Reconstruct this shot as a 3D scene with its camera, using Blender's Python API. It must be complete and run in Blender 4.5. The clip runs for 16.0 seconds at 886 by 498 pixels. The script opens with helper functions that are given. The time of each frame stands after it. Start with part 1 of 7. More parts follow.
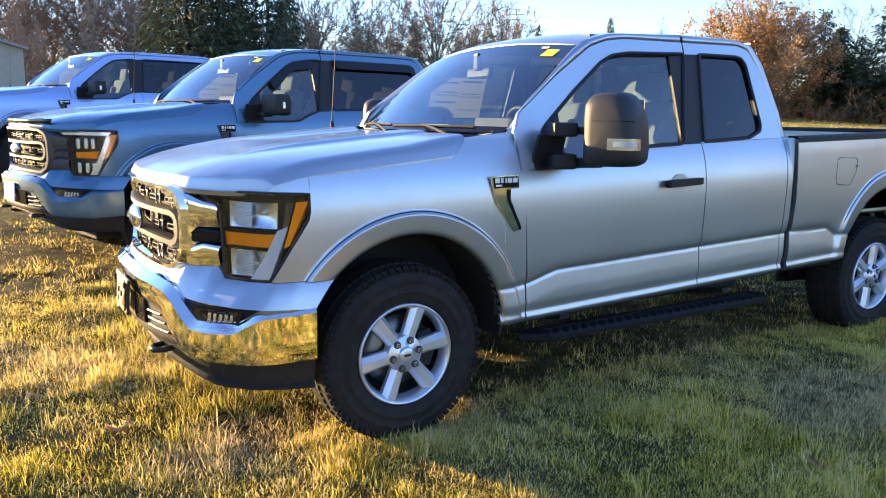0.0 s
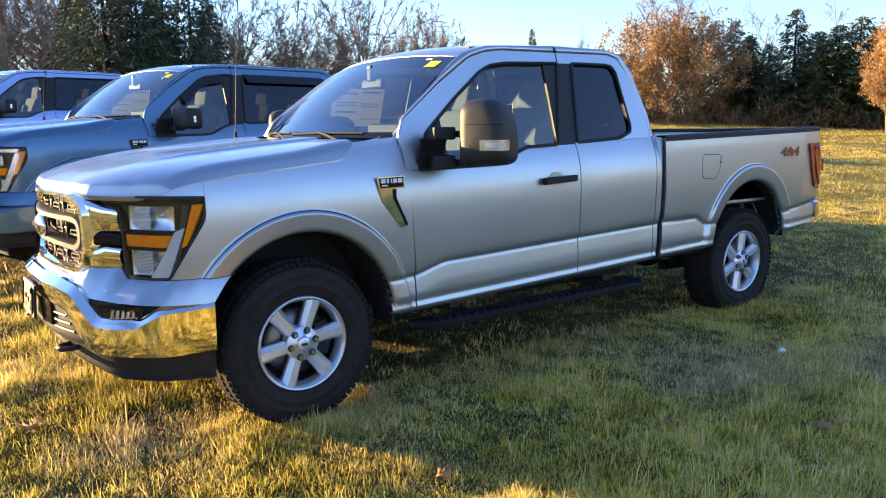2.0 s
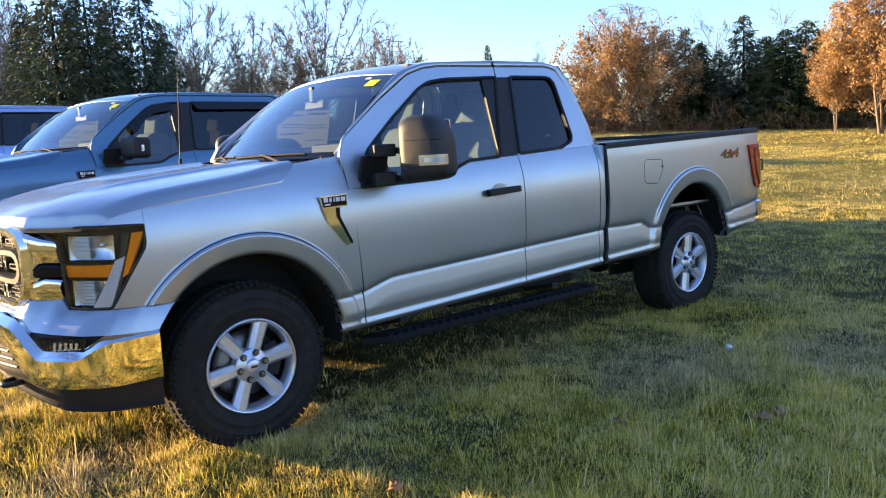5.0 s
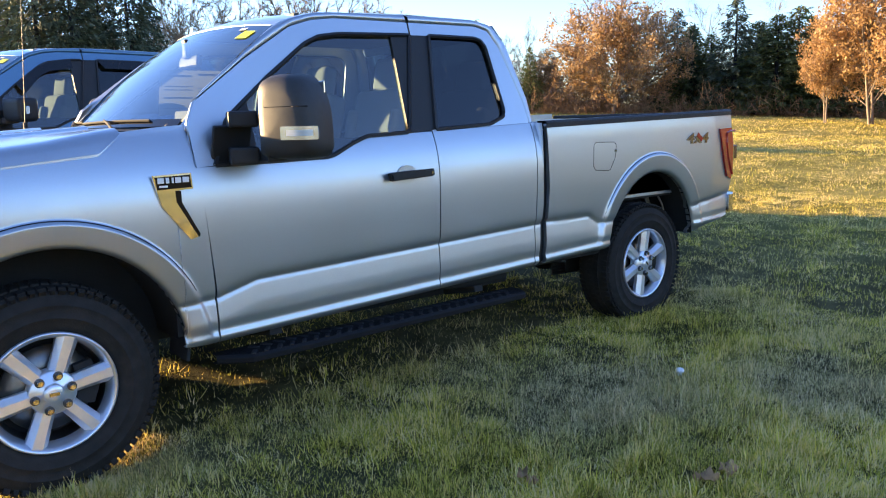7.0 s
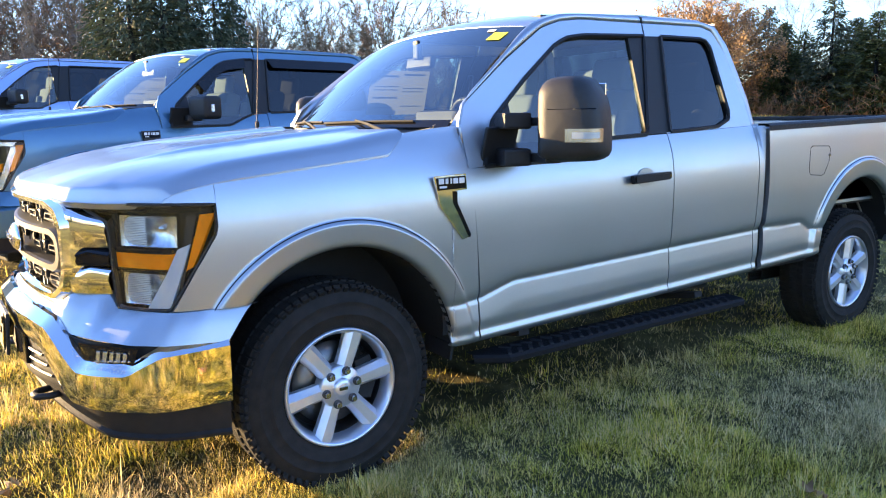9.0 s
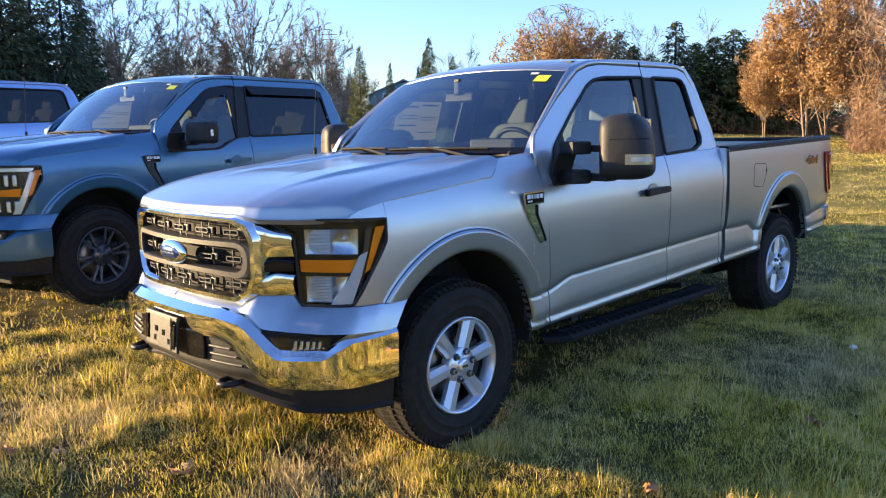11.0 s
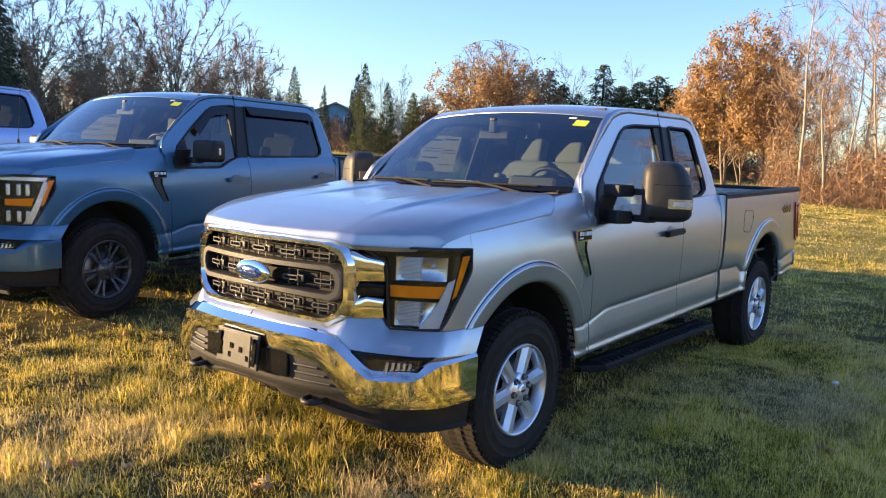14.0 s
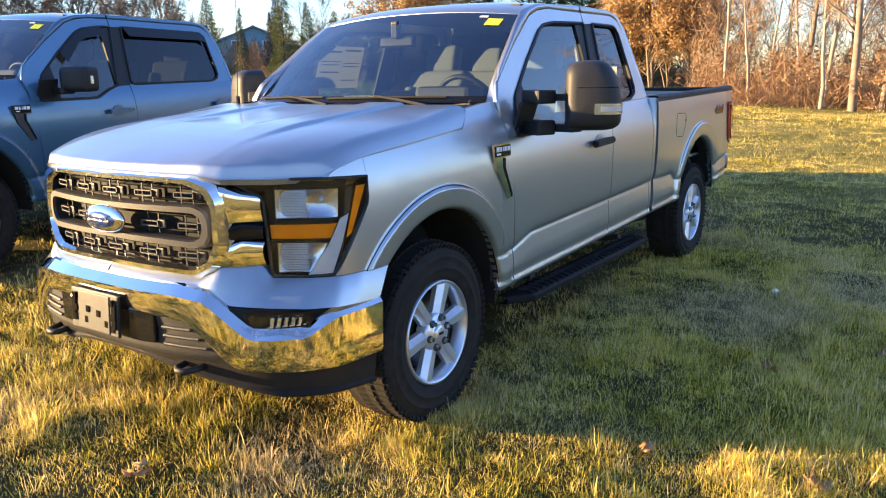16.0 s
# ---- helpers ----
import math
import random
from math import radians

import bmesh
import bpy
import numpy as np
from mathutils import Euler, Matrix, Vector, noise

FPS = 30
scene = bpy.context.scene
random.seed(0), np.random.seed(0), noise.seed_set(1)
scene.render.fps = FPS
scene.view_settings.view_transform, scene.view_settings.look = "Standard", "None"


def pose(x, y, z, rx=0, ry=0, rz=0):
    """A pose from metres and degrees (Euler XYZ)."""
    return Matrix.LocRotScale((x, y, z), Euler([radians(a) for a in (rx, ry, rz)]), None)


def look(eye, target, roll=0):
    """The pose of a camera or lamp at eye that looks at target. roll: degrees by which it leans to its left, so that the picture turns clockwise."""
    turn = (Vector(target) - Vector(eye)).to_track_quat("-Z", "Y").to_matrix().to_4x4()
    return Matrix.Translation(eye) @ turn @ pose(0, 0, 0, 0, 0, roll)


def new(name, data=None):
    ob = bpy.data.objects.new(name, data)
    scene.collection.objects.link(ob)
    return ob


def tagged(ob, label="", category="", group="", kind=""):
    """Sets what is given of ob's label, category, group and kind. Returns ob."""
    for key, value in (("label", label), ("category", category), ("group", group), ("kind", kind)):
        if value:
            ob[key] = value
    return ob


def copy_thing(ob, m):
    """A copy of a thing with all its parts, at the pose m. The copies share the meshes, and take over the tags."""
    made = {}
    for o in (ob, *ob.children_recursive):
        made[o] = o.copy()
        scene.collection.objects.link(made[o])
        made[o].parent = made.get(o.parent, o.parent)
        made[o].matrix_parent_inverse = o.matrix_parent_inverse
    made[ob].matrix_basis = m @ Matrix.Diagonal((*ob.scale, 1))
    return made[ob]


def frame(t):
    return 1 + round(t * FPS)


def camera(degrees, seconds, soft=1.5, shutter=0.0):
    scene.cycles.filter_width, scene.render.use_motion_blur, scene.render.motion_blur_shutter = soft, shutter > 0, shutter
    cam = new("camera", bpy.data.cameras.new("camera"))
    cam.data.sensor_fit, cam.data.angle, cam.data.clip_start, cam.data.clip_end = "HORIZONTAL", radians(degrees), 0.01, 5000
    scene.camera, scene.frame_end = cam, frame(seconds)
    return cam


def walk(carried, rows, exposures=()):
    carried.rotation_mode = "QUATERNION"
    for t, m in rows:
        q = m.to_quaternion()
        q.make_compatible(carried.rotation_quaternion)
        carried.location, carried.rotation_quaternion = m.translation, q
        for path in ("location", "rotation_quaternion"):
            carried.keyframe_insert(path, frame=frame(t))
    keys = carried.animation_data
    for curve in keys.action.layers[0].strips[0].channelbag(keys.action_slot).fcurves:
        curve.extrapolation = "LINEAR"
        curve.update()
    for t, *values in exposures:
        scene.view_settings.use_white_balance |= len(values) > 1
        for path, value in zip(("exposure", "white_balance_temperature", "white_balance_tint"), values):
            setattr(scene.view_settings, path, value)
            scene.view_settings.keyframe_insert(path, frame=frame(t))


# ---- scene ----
cam = camera(59.8, 16.0, 1.1)
PATH = [
    (0, (-1.601, -3.894, 1.485), (-0.58, -2.209, 1.143), 0.7),
    (0.5, (-1.381, -4.127, 1.467), (-0.427, -2.402, 1.133), 0.3),
    (1, (-1.246, -4.292, 1.468), (-0.256, -2.586, 1.136), -0.1),
    (1.5, (-1.321, -4.329, 1.469), (-0.262, -2.662, 1.149), -0.7),
    (2, (-1.597, -4.303, 1.456), (-0.434, -2.706, 1.144), -0.6),
    (2.5, (-1.751, -4.369, 1.495), (-0.503, -2.833, 1.205), -0.9),
    (3, (-1.816, -4.594, 1.473), (-0.534, -3.081, 1.213), -2.1),
    (3.2, (-1.829, -4.646, 1.464), (-0.565, -3.121, 1.183), -2.3),
    (5.3, (-1.409, -4.367, 1.433), (-0.175, -2.815, 1.167), -3.2),
    (5.5, (-1.304, -4.341, 1.425), (-0.044, -2.809, 1.171), -3.2),
    (6, (-0.93, -4.297, 1.426), (0.384, -2.808, 1.195), -3.1),
    (6.5, (-0.721, -4.231, 1.416), (0.581, -2.736, 1.153), -2.8),
    (7, (-0.622, -4.041, 1.403), (0.629, -2.516, 1.073), -1.3),
    (7.5, (-0.648, -3.74, 1.336), (0.443, -2.095, 1.012), -1.5),
    (8, (-0.81, -3.59, 1.348), (0.125, -1.858, 0.994), -1.2),
    (8.5, (-1.039, -3.573, 1.368), (-0.083, -1.854, 1.006), -1.2),
    (8.7, (-1.13, -3.552, 1.402), (-0.116, -1.865, 1.047), -1.1),
    (10.8, (-2.431, -3.477, 1.499), (-1.047, -2.055, 1.25), -1.1),
    (11, (-2.558, -3.414, 1.514), (-1.169, -2.006, 1.217), -1.1),
    (11.5, (-2.793, -3.376, 1.546), (-1.367, -2.031, 1.148), 0.8),
    (12, (-2.985, -3.467, 1.481), (-1.468, -2.253, 1.007), 1.9),
    (12.5, (-3.143, -3.467, 1.53), (-1.604, -2.273, 1.077), 1.8),
    (13, (-3.276, -3.293, 1.555), (-1.74, -2.058, 1.214), 1.8),
    (13.5, (-3.367, -3.107, 1.57), (-1.834, -1.852, 1.293), 2.0),
    (14, (-3.207, -3.021, 1.555), (-1.67, -1.763, 1.327), 2.2),
    (14.5, (-2.971, -2.961, 1.56), (-1.432, -1.698, 1.369), 2.1),
    (15, (-2.873, -2.959, 1.515), (-1.32, -1.734, 1.225), 0.8),
    (15.5, (-2.814, -2.922, 1.495), (-1.24, -1.757, 1.088), -0.7),
    (16, (-2.68, -2.816, 1.508), (-1.07, -1.708, 1.082), -0.8),
]
walk(cam, [(t, look(eye, target, roll)) for t, eye, target, roll in PATH], [(0.0, 2.30, 7250, 27), (1.0, 2.16, 7450, 27), (2.0, 2.10, 7500, 27), (3.0, 1.97, 7500, 27), (5.5, 2.03, 7400, 27), (6.5, 2.12, 7400, 27), (7.5, 2.52, 7700, 27), (8.0, 2.63, 8000, 27), (8.5, 2.66, 7500, 27), (11.0, 1.84, 6900, 27), (11.5, 2.11, 6700, 27), (12.0, 2.32, 7600, 27), (12.5, 2.33, 7800, 27), (13.0, 2.09, 7700, 27), (13.5, 2.01, 7200, 27), (14.0, 1.80, 7300, 27), (14.5, 1.66, 6800, 27), (15.0, 1.74, 7150, 27), (15.5, 2.03, 7400, 27), (16.0, 2.16, 7600, 27)])

# ---- light ----
SUN_AZ, SUN_EL = radians(31.0), radians(7.2)  # azimuth from +y towards -x
world = bpy.data.worlds.new("world")
scene.world = world
world.use_nodes = True
wn, wl = world.node_tree.nodes, world.node_tree.links
sky = wn.new("ShaderNodeTexSky")
sky.sky_type, sky.sun_disc = "NISHITA", False
sky.sun_elevation, sky.sun_rotation = SUN_EL, -SUN_AZ
sky.air_density, sky.dust_density, sky.ozone_density = 1.1, 0.0, 3.2
wn["Background"].inputs["Strength"].default_value = 0.142
tint = wn.new("ShaderNodeVectorMath")
tint.operation = "MULTIPLY"
tint.inputs[1].default_value = (0.73, 0.89, 1.18)
wl.new(sky.outputs["Color"], tint.inputs[0])
wl.new(tint.outputs[0], wn["Background"].inputs["Color"])
sun = new("sun", bpy.data.lights.new("sun", "SUN"))
sun.data.energy, sun.data.angle, sun.data.color = 4.6, radians(0.6), (1.0, 0.80, 0.42)
to_sun = Vector((-math.sin(SUN_AZ) * math.cos(SUN_EL), math.cos(SUN_AZ) * math.cos(SUN_EL), math.sin(SUN_EL)))
sun.matrix_world = look(to_sun * 60, (0, 0, 0))

# ---- materials ----
def material(name):
    m = bpy.data.materials.new(name)
    m.use_nodes = True
    return m, m.node_tree.nodes, m.node_tree.links, m.node_tree.nodes["Principled BSDF"]


def simple(name, color, rough=0.5, metal=0.0, vary=0.12, scale=30.0, bump=0.0, bump_scale=200.0, coat=0.0, spec=0.5, big=2.5):
    """A surface with two scales of variation in colour and roughness and a fine relief."""
    m, n, l, b = material(name)
    tex = n.new("ShaderNodeTexCoord")
    fine, wide = n.new("ShaderNodeTexNoise"), n.new("ShaderNodeTexNoise")
    fine.inputs["Scale"].default_value, wide.inputs["Scale"].default_value = scale, big
    fine.inputs["Detail"].default_value = wide.inputs["Detail"].default_value = 4
    add = n.new("ShaderNodeMath")
    add.operation = "ADD"
    ramp = n.new("ShaderNodeMapRange")
    ramp.inputs["From Min"].default_value, ramp.inputs["From Max"].default_value = 0.6, 1.4
    ramp.inputs["To Min"].default_value, ramp.inputs["To Max"].default_value = 1 - vary, 1 + vary
    mix = n.new("ShaderNodeVectorMath")
    mix.operation = "SCALE"
    mix.inputs[0].default_value = color[:3]
    for t in (fine, wide):
        l.new(tex.outputs["Object"], t.inputs["Vector"])
    l.new(fine.outputs["Fac"], add.inputs[0])
    l.new(wide.outputs["Fac"], add.inputs[1])
    l.new(add.outputs[0], ramp.inputs["Value"])
    l.new(ramp.outputs[0], mix.inputs["Scale"])
    l.new(mix.outputs[0], b.inputs["Base Color"])
    rr = n.new("ShaderNodeMapRange")
    rr.inputs["To Min"].default_value, rr.inputs["To Max"].default_value = max(rough - 0.06, 0.02), min(rough + 0.06, 1)
    l.new(wide.outputs["Fac"], rr.inputs["Value"])
    l.new(rr.outputs[0], b.inputs["Roughness"])
    b.inputs["Metallic"].default_value = metal
    b.inputs["Specular IOR Level"].default_value = spec
    b.inputs["Coat Weight"].default_value = coat
    b.inputs["Coat Roughness"].default_value = 0.03
    if bump:
        grain, bn = n.new("ShaderNodeTexNoise"), n.new("ShaderNodeBump")
        grain.inputs["Scale"].default_value, grain.inputs["Detail"].default_value = bump_scale, 3
        bn.inputs["Strength"].default_value, bn.inputs["Distance"].default_value = bump, 0.004
        l.new(tex.outputs["Object"], grain.inputs["Vector"])
        l.new(grain.outputs["Fac"], bn.inputs["Height"])
        l.new(bn.outputs[0], b.inputs["Normal"])
    return m


def car_paint(name, color, metal, rough):
    """Metallic base with fine flakes under a clear coat, a little road film on it."""
    m, n, l, b = material(name)
    tex, flake, film = n.new("ShaderNodeTexCoord"), n.new("ShaderNodeTexVoronoi"), n.new("ShaderNodeTexNoise")
    flake.inputs["Scale"].default_value = 900
    film.inputs["Scale"].default_value, film.inputs["Detail"].default_value = 3.5, 6
    l.new(tex.outputs["Object"], flake.inputs["Vector"])
    l.new(tex.outputs["Object"], film.inputs["Vector"])
    rng = n.new("ShaderNodeMapRange")
    rng.inputs["To Min"].default_value, rng.inputs["To Max"].default_value = 0.9, 1.12
    l.new(flake.outputs["Color"], rng.inputs["Value"])
    mul = n.new("ShaderNodeVectorMath")
    mul.operation = "SCALE"
    mul.inputs[0].default_value = color
    l.new(rng.outputs[0], mul.inputs["Scale"])
    l.new(mul.outputs[0], b.inputs["Base Color"])
    b.inputs["Metallic"].default_value = metal
    rr = n.new("ShaderNodeMapRange")
    rr.inputs["To Min"].default_value, rr.inputs["To Max"].default_value = rough - 0.05, rough + 0.07
    l.new(film.outputs["Fac"], rr.inputs["Value"])
    l.new(rr.outputs[0], b.inputs["Roughness"])
    b.inputs["Coat Weight"].default_value = 1.0
    cr = n.new("ShaderNodeMapRange")
    cr.inputs["To Min"].default_value, cr.inputs["To Max"].default_value = 0.07, 0.2
    l.new(film.outputs["Fac"], cr.inputs["Value"])
    l.new(cr.outputs[0], b.inputs["Coat Roughness"])
    return m


def glass(name, tint, gloss=1.0):
    """A thin pane: tinted see-through with a mirror-like share that grows at grazing angles."""
    m, n, l, b = material(name)
    n.remove(b)
    out = n["Material Output"]
    clear, shine, mix, face = n.new("ShaderNodeBsdfTransparent"), n.new("ShaderNodeBsdfGlossy"), n.new("ShaderNodeMixShader"), n.new("ShaderNodeLayerWeight")
    power, share = n.new("ShaderNodeMath"), n.new("ShaderNodeMath")
    power.operation, share.operation = "POWER", "MULTIPLY_ADD"
    power.inputs[1].default_value, share.inputs[1].default_value, share.inputs[2].default_value = 4.0, 0.85, 0.055 * gloss
    face.inputs["Blend"].default_value = 0.5
    l.new(face.outputs["Facing"], power.inputs[0])
    l.new(power.outputs[0], share.inputs[0])
    clear.inputs["Color"].default_value = (*tint, 1)
    shine.inputs["Roughness"].default_value = 0.02
    l.new(share.outputs[0], mix.inputs[0])
    l.new(clear.outputs[0], mix.inputs[1])
    l.new(shine.outputs[0], mix.inputs[2])
    l.new(mix.outputs[0], out.inputs["Surface"])
    return m


SILVER = car_paint("silver_paint", (0.415, 0.447, 0.472), 0.82, 0.36)
BLUE = car_paint("slate_blue_paint", (0.040, 0.150, 0.245), 0.5, 0.32)
PALE = car_paint("pale_blue_silver_paint", (0.26, 0.38, 0.60), 0.6, 0.33)
CHROME = simple("chrome", (0.90, 0.89, 0.87), 0.0, 1.0, 0.03, 8)
DARK_CHROME = simple("dark_chrome", (0.25, 0.25, 0.26), 0.15, 1.0, 0.05, 8)
BLACK = simple("black_plastic", (0.016, 0.016, 0.017), 0.5, 0, 0.2, 60, 0.25, 500, spec=0.3)
GREY_PLASTIC = simple("grey_grained_plastic", (0.030, 0.029, 0.028), 0.5, 0, 0.15, 60, 0.25, 300, spec=0.35)
GRILLE_GREY = simple("grey_grille_plastic", (0.05, 0.049, 0.048), 0.42, 0.3, 0.12, 60, 0.1, 350)
CLIP_GREY = simple("light_grey_plastic", (0.08, 0.079, 0.078), 0.4, 0.2, 0.12, 60)
DAM_BLACK = simple("dam_black_plastic", (0.020, 0.018, 0.017), 0.55, 0, 0.25, 30, 0.25, 300, spec=0.25)
LAMP_BROWN = simple("lamp_housing", (0.040, 0.034, 0.028), 0.22, 0, 0.2, 40, spec=0.4)
GLOSS_BLACK = simple("gloss_black", (0.009, 0.009, 0.010), 0.08, 0, 0.1, 20, spec=0.3)
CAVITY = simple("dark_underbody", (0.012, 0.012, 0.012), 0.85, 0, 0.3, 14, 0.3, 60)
RUBBER = simple("tyre_rubber", (0.022, 0.0195, 0.017), 0.8, 0, 0.45, 22, 0.45, 160, spec=0.2)
MUD = simple("dusty_tread_rubber", (0.020, 0.0175, 0.015), 0.85, 0, 0.5, 35, 0.5, 120, spec=0.2)
ALLOY = simple("silver_alloy", (0.72, 0.745, 0.78), 0.30, 0.7, 0.06, 40)
ALLOY_SIDE = simple("machined_alloy_side", (0.55, 0.60, 0.68), 0.3, 0.8, 0.06, 40)
BLACK_ALLOY = simple("black_alloy", (0.075, 0.075, 0.08), 0.28, 0.5, 0.1, 40)
MACHINED = simple("dark_machined_alloy", (0.30, 0.30, 0.32), 0.25, 0.85, 0.1, 40)
STEEL = simple("brake_steel", (0.22, 0.21, 0.2), 0.4, 1.0, 0.3, 25)
GLASS = glass("window_glass", (0.36, 0.53, 0.60), 1.9)
WIND_GLASS = glass("windscreen_glass", (0.33, 0.44, 0.47), 3.2)
PRIVACY = glass("privacy_glass", (0.05, 0.065, 0.08), 1.0)
LENS = glass("lamp_lens", (0.93, 0.94, 0.95), 0.9)
AMBER = simple("amber_reflector", (0.95, 0.22, 0.003), 0.12, 0, 0.2, 90, coat=0.6)
RED = simple("red_lamp_lens", (0.42, 0.02, 0.018), 0.12, 0, 0.15, 60, coat=1.0)
DARK_RED = simple("smoked_lamp_lens", (0.05, 0.018, 0.018), 0.15, 0, 0.15, 60, coat=1.0)
REFLECTOR = simple("lamp_reflector", (0.60, 0.63, 0.66), 0.20, 0.92, 0.10, 40, 0.35, 120)
# Pale blue-grey base stands in for sky mirrored in the lamp blade.
SKY_TONED_GUIDE = simple("sky_toned_guide", (0.50, 0.56, 0.60), 0.18, 0.25, 0.10, 30)
FLUTE = simple("frosted_reflector", (0.42, 0.45, 0.48), 0.35, 0.5, 0.10, 40)
DULL_CHROME = simple("dull_chrome", (0.46, 0.47, 0.48), 0.22, 1.0, 0.08, 20)
FABRIC = simple("light_grey_seat_fabric", (0.22, 0.23, 0.22), 0.9, 0, 0.12, 120, 0.4, 400)
TRIM_DARK = simple("dark_grey_trim", (0.03, 0.03, 0.032), 0.65, 0, 0.2, 40, 0.2, 300)
PAPER = simple("white_paper", (0.72, 0.72, 0.68), 0.75, 0, 0.05, 30)
INK = simple("grey_print", (0.36, 0.38, 0.40), 0.7, 0, 0.1, 30)
YELLOW = simple("yellow_sticker", (0.62, 0.68, 0.05), 0.55, 0, 0.05, 30)
WHITE = simple("white_enamel", (0.78, 0.78, 0.78), 0.3, 0, 0.04, 30)
BADGE_BLUE = simple("blue_badge_enamel", (0.015, 0.045, 0.16), 0.15, 0.2, 0.1, 40, coat=1.0)
PLATE_BLUE = simple("blue_dealer_plate", (0.03, 0.24, 0.55), 0.45, 0, 0.08, 30)
STEP_BLACK = simple("matt_black_step", (0.010, 0.010, 0.0105), 0.6, 0, 0.2, 60, 0.3, 400, spec=0.15)
# Tan that puts warm sun into the silver truck's far bed panels.
SUN_TAN = simple("sun_toned_bed_panel", (0.58, 0.50, 0.38), 0.55, 0, 0.15, 12)


def thin_paper(name, color):
    """Paper that the sun shines through."""
    m, n, l, b = material(name)
    b.inputs["Base Color"].default_value = (*color, 1)
    b.inputs["Roughness"].default_value = 0.8
    tr, mx = n.new("ShaderNodeBsdfTranslucent"), n.new("ShaderNodeMixShader")
    tr.inputs["Color"].default_value = (*color, 1)
    mx.inputs[0].default_value = 0.3
    l.new(b.outputs[0], mx.inputs[1])
    l.new(tr.outputs[0], mx.inputs[2])
    l.new(mx.outputs[0], n["Material Output"].inputs["Surface"])
    return m


SHEET_PAPER, SHEET_PRINT = thin_paper("thin_price_sheet_paper", (0.30, 0.29, 0.23)), thin_paper("thin_price_sheet_print", (0.24, 0.235, 0.19))

# ---- mesh helpers ----
def thing(name, label, category, group="", where=None):
    ob = new(name)
    ob.empty_display_size = 0.2
    tagged(ob, label, category, group)
    if where is not None:
        ob.matrix_basis = where
    return ob


def mesh_of(name, verts, faces, smooth=True):
    me = bpy.data.meshes.new(name)
    me.from_pydata([tuple(map(float, v)) for v in verts], [], [tuple(int(i) for i in f) for f in faces])
    if smooth:
        me.polygons.foreach_set("use_smooth", np.ones(len(me.polygons), bool))
    me.update()
    return me


def put(name, me, mat, parent, label=""):
    ob = new(name, me)
    me.materials.append(mat)
    ob.parent = parent
    if label:
        tagged(ob, label)
    return ob


def part(name, bm, mat, parent, label="", smooth=False):
    """Links a bmesh as one mesh object under a thing or a part."""
    me = bpy.data.meshes.new(name)
    bmesh.ops.recalc_face_normals(bm, faces=bm.faces)
    bm.to_mesh(me)
    bm.free()
    if smooth:
        me.polygons.foreach_set("use_smooth", np.ones(len(me.polygons), bool))
    return put(name, me, mat, parent, label)


def resample(poly, n, smooth=False):
    """n points at even steps along a polyline."""
    p = np.asarray(poly, float)
    if smooth and len(p) > 2:
        q = np.vstack([2 * p[0] - p[1], p, 2 * p[-1] - p[-2]])
        out = []
        for a, b, c, d in zip(q, q[1:], q[2:], q[3:]):
            for t in np.linspace(0, 1, 12, endpoint=False):
                out.append(0.5 * (2 * b + (c - a) * t + (2 * a - 5 * b + 4 * c - d) * t * t + (3 * b - a - 3 * c + d) * t**3))
        p = np.vstack(out + [p[-1]])
    s = np.r_[0, np.cumsum(np.linalg.norm(np.diff(p, axis=0), axis=1))]
    t = np.linspace(0, s[-1], n)
    return np.stack([np.interp(t, s, p[:, k]) for k in range(p.shape[1])], 1)


def coons(bottom, top, left, right, nu, nv, soft=True):
    """A grid (nu, nv) between four border lines; bottom and top run left to right, left and right bottom to top."""
    b, t = resample(bottom, nu, False), resample(top, nu, False)
    l, r = resample(left, nv, False), resample(right, nv, False)
    u, v = np.linspace(0, 1, nu)[:, None, None], np.linspace(0, 1, nv)[None, :, None]
    flat = (1 - u) * (1 - v) * b[0] + u * (1 - v) * b[-1] + (1 - u) * v * t[0] + u * v * t[-1]
    return (1 - v) * b[:, None] + v * t[:, None] + (1 - u) * l[None] + u * r[None] - flat


def grid_faces(nu, nv, flip=False, base=0, wrap=False):
    i, j = np.meshgrid(np.arange(nu if wrap else nu - 1), np.arange(nv - 1), indexing="ij")
    a = (i * nv + j).ravel() + base
    b = (((i + 1) % nu) * nv + j).ravel() + base
    f = np.stack([a, b, b + 1, a + 1], 1)
    return (f[:, ::-1] if flip else f).tolist()


def sheet(name, grid, depth=(0, 0, 0), flip=False, lip=0.004):
    """A mesh from a grid of points, with a rounded border turned back by depth so that it has an edge."""
    nu, nv = grid.shape[:2]
    verts, faces = grid.reshape(-1, 3).tolist(), grid_faces(nu, nv, flip)
    d = np.asarray(depth, float)
    if np.abs(d).max() > 0:
        ring = [(i, 0) for i in range(nu)] + [(nu - 1, j) for j in range(1, nv)] + [(i, nv - 1) for i in range(nu - 2, -1, -1)] + [(0, j) for j in range(nv - 2, 0, -1)]
        pts = np.array([grid[i, j] for i, j in ring])
        n = len(pts)
        for k in range(2):
            base = len(verts)
            verts += (pts + d * k).tolist() if k else pts.tolist()
        for a in range(n):
            b = (a + 1) % n
            q = (base - n + a, base - n + b, base + b, base + a)
            faces.append(q if flip else q[::-1])
    return mesh_of(name, verts, faces)


def loft(name, rows, n=None, smooth=True, close=False, flip=False):
    """A skin through 3D lines of equal counts (or resampled to n)."""
    rows = [resample(r, n) if n else np.asarray(r, float) for r in rows]
    g = np.stack(rows, 0)
    return mesh_of(name, g.reshape(-1, 3), grid_faces(g.shape[0], g.shape[1], flip, 0, close), smooth)


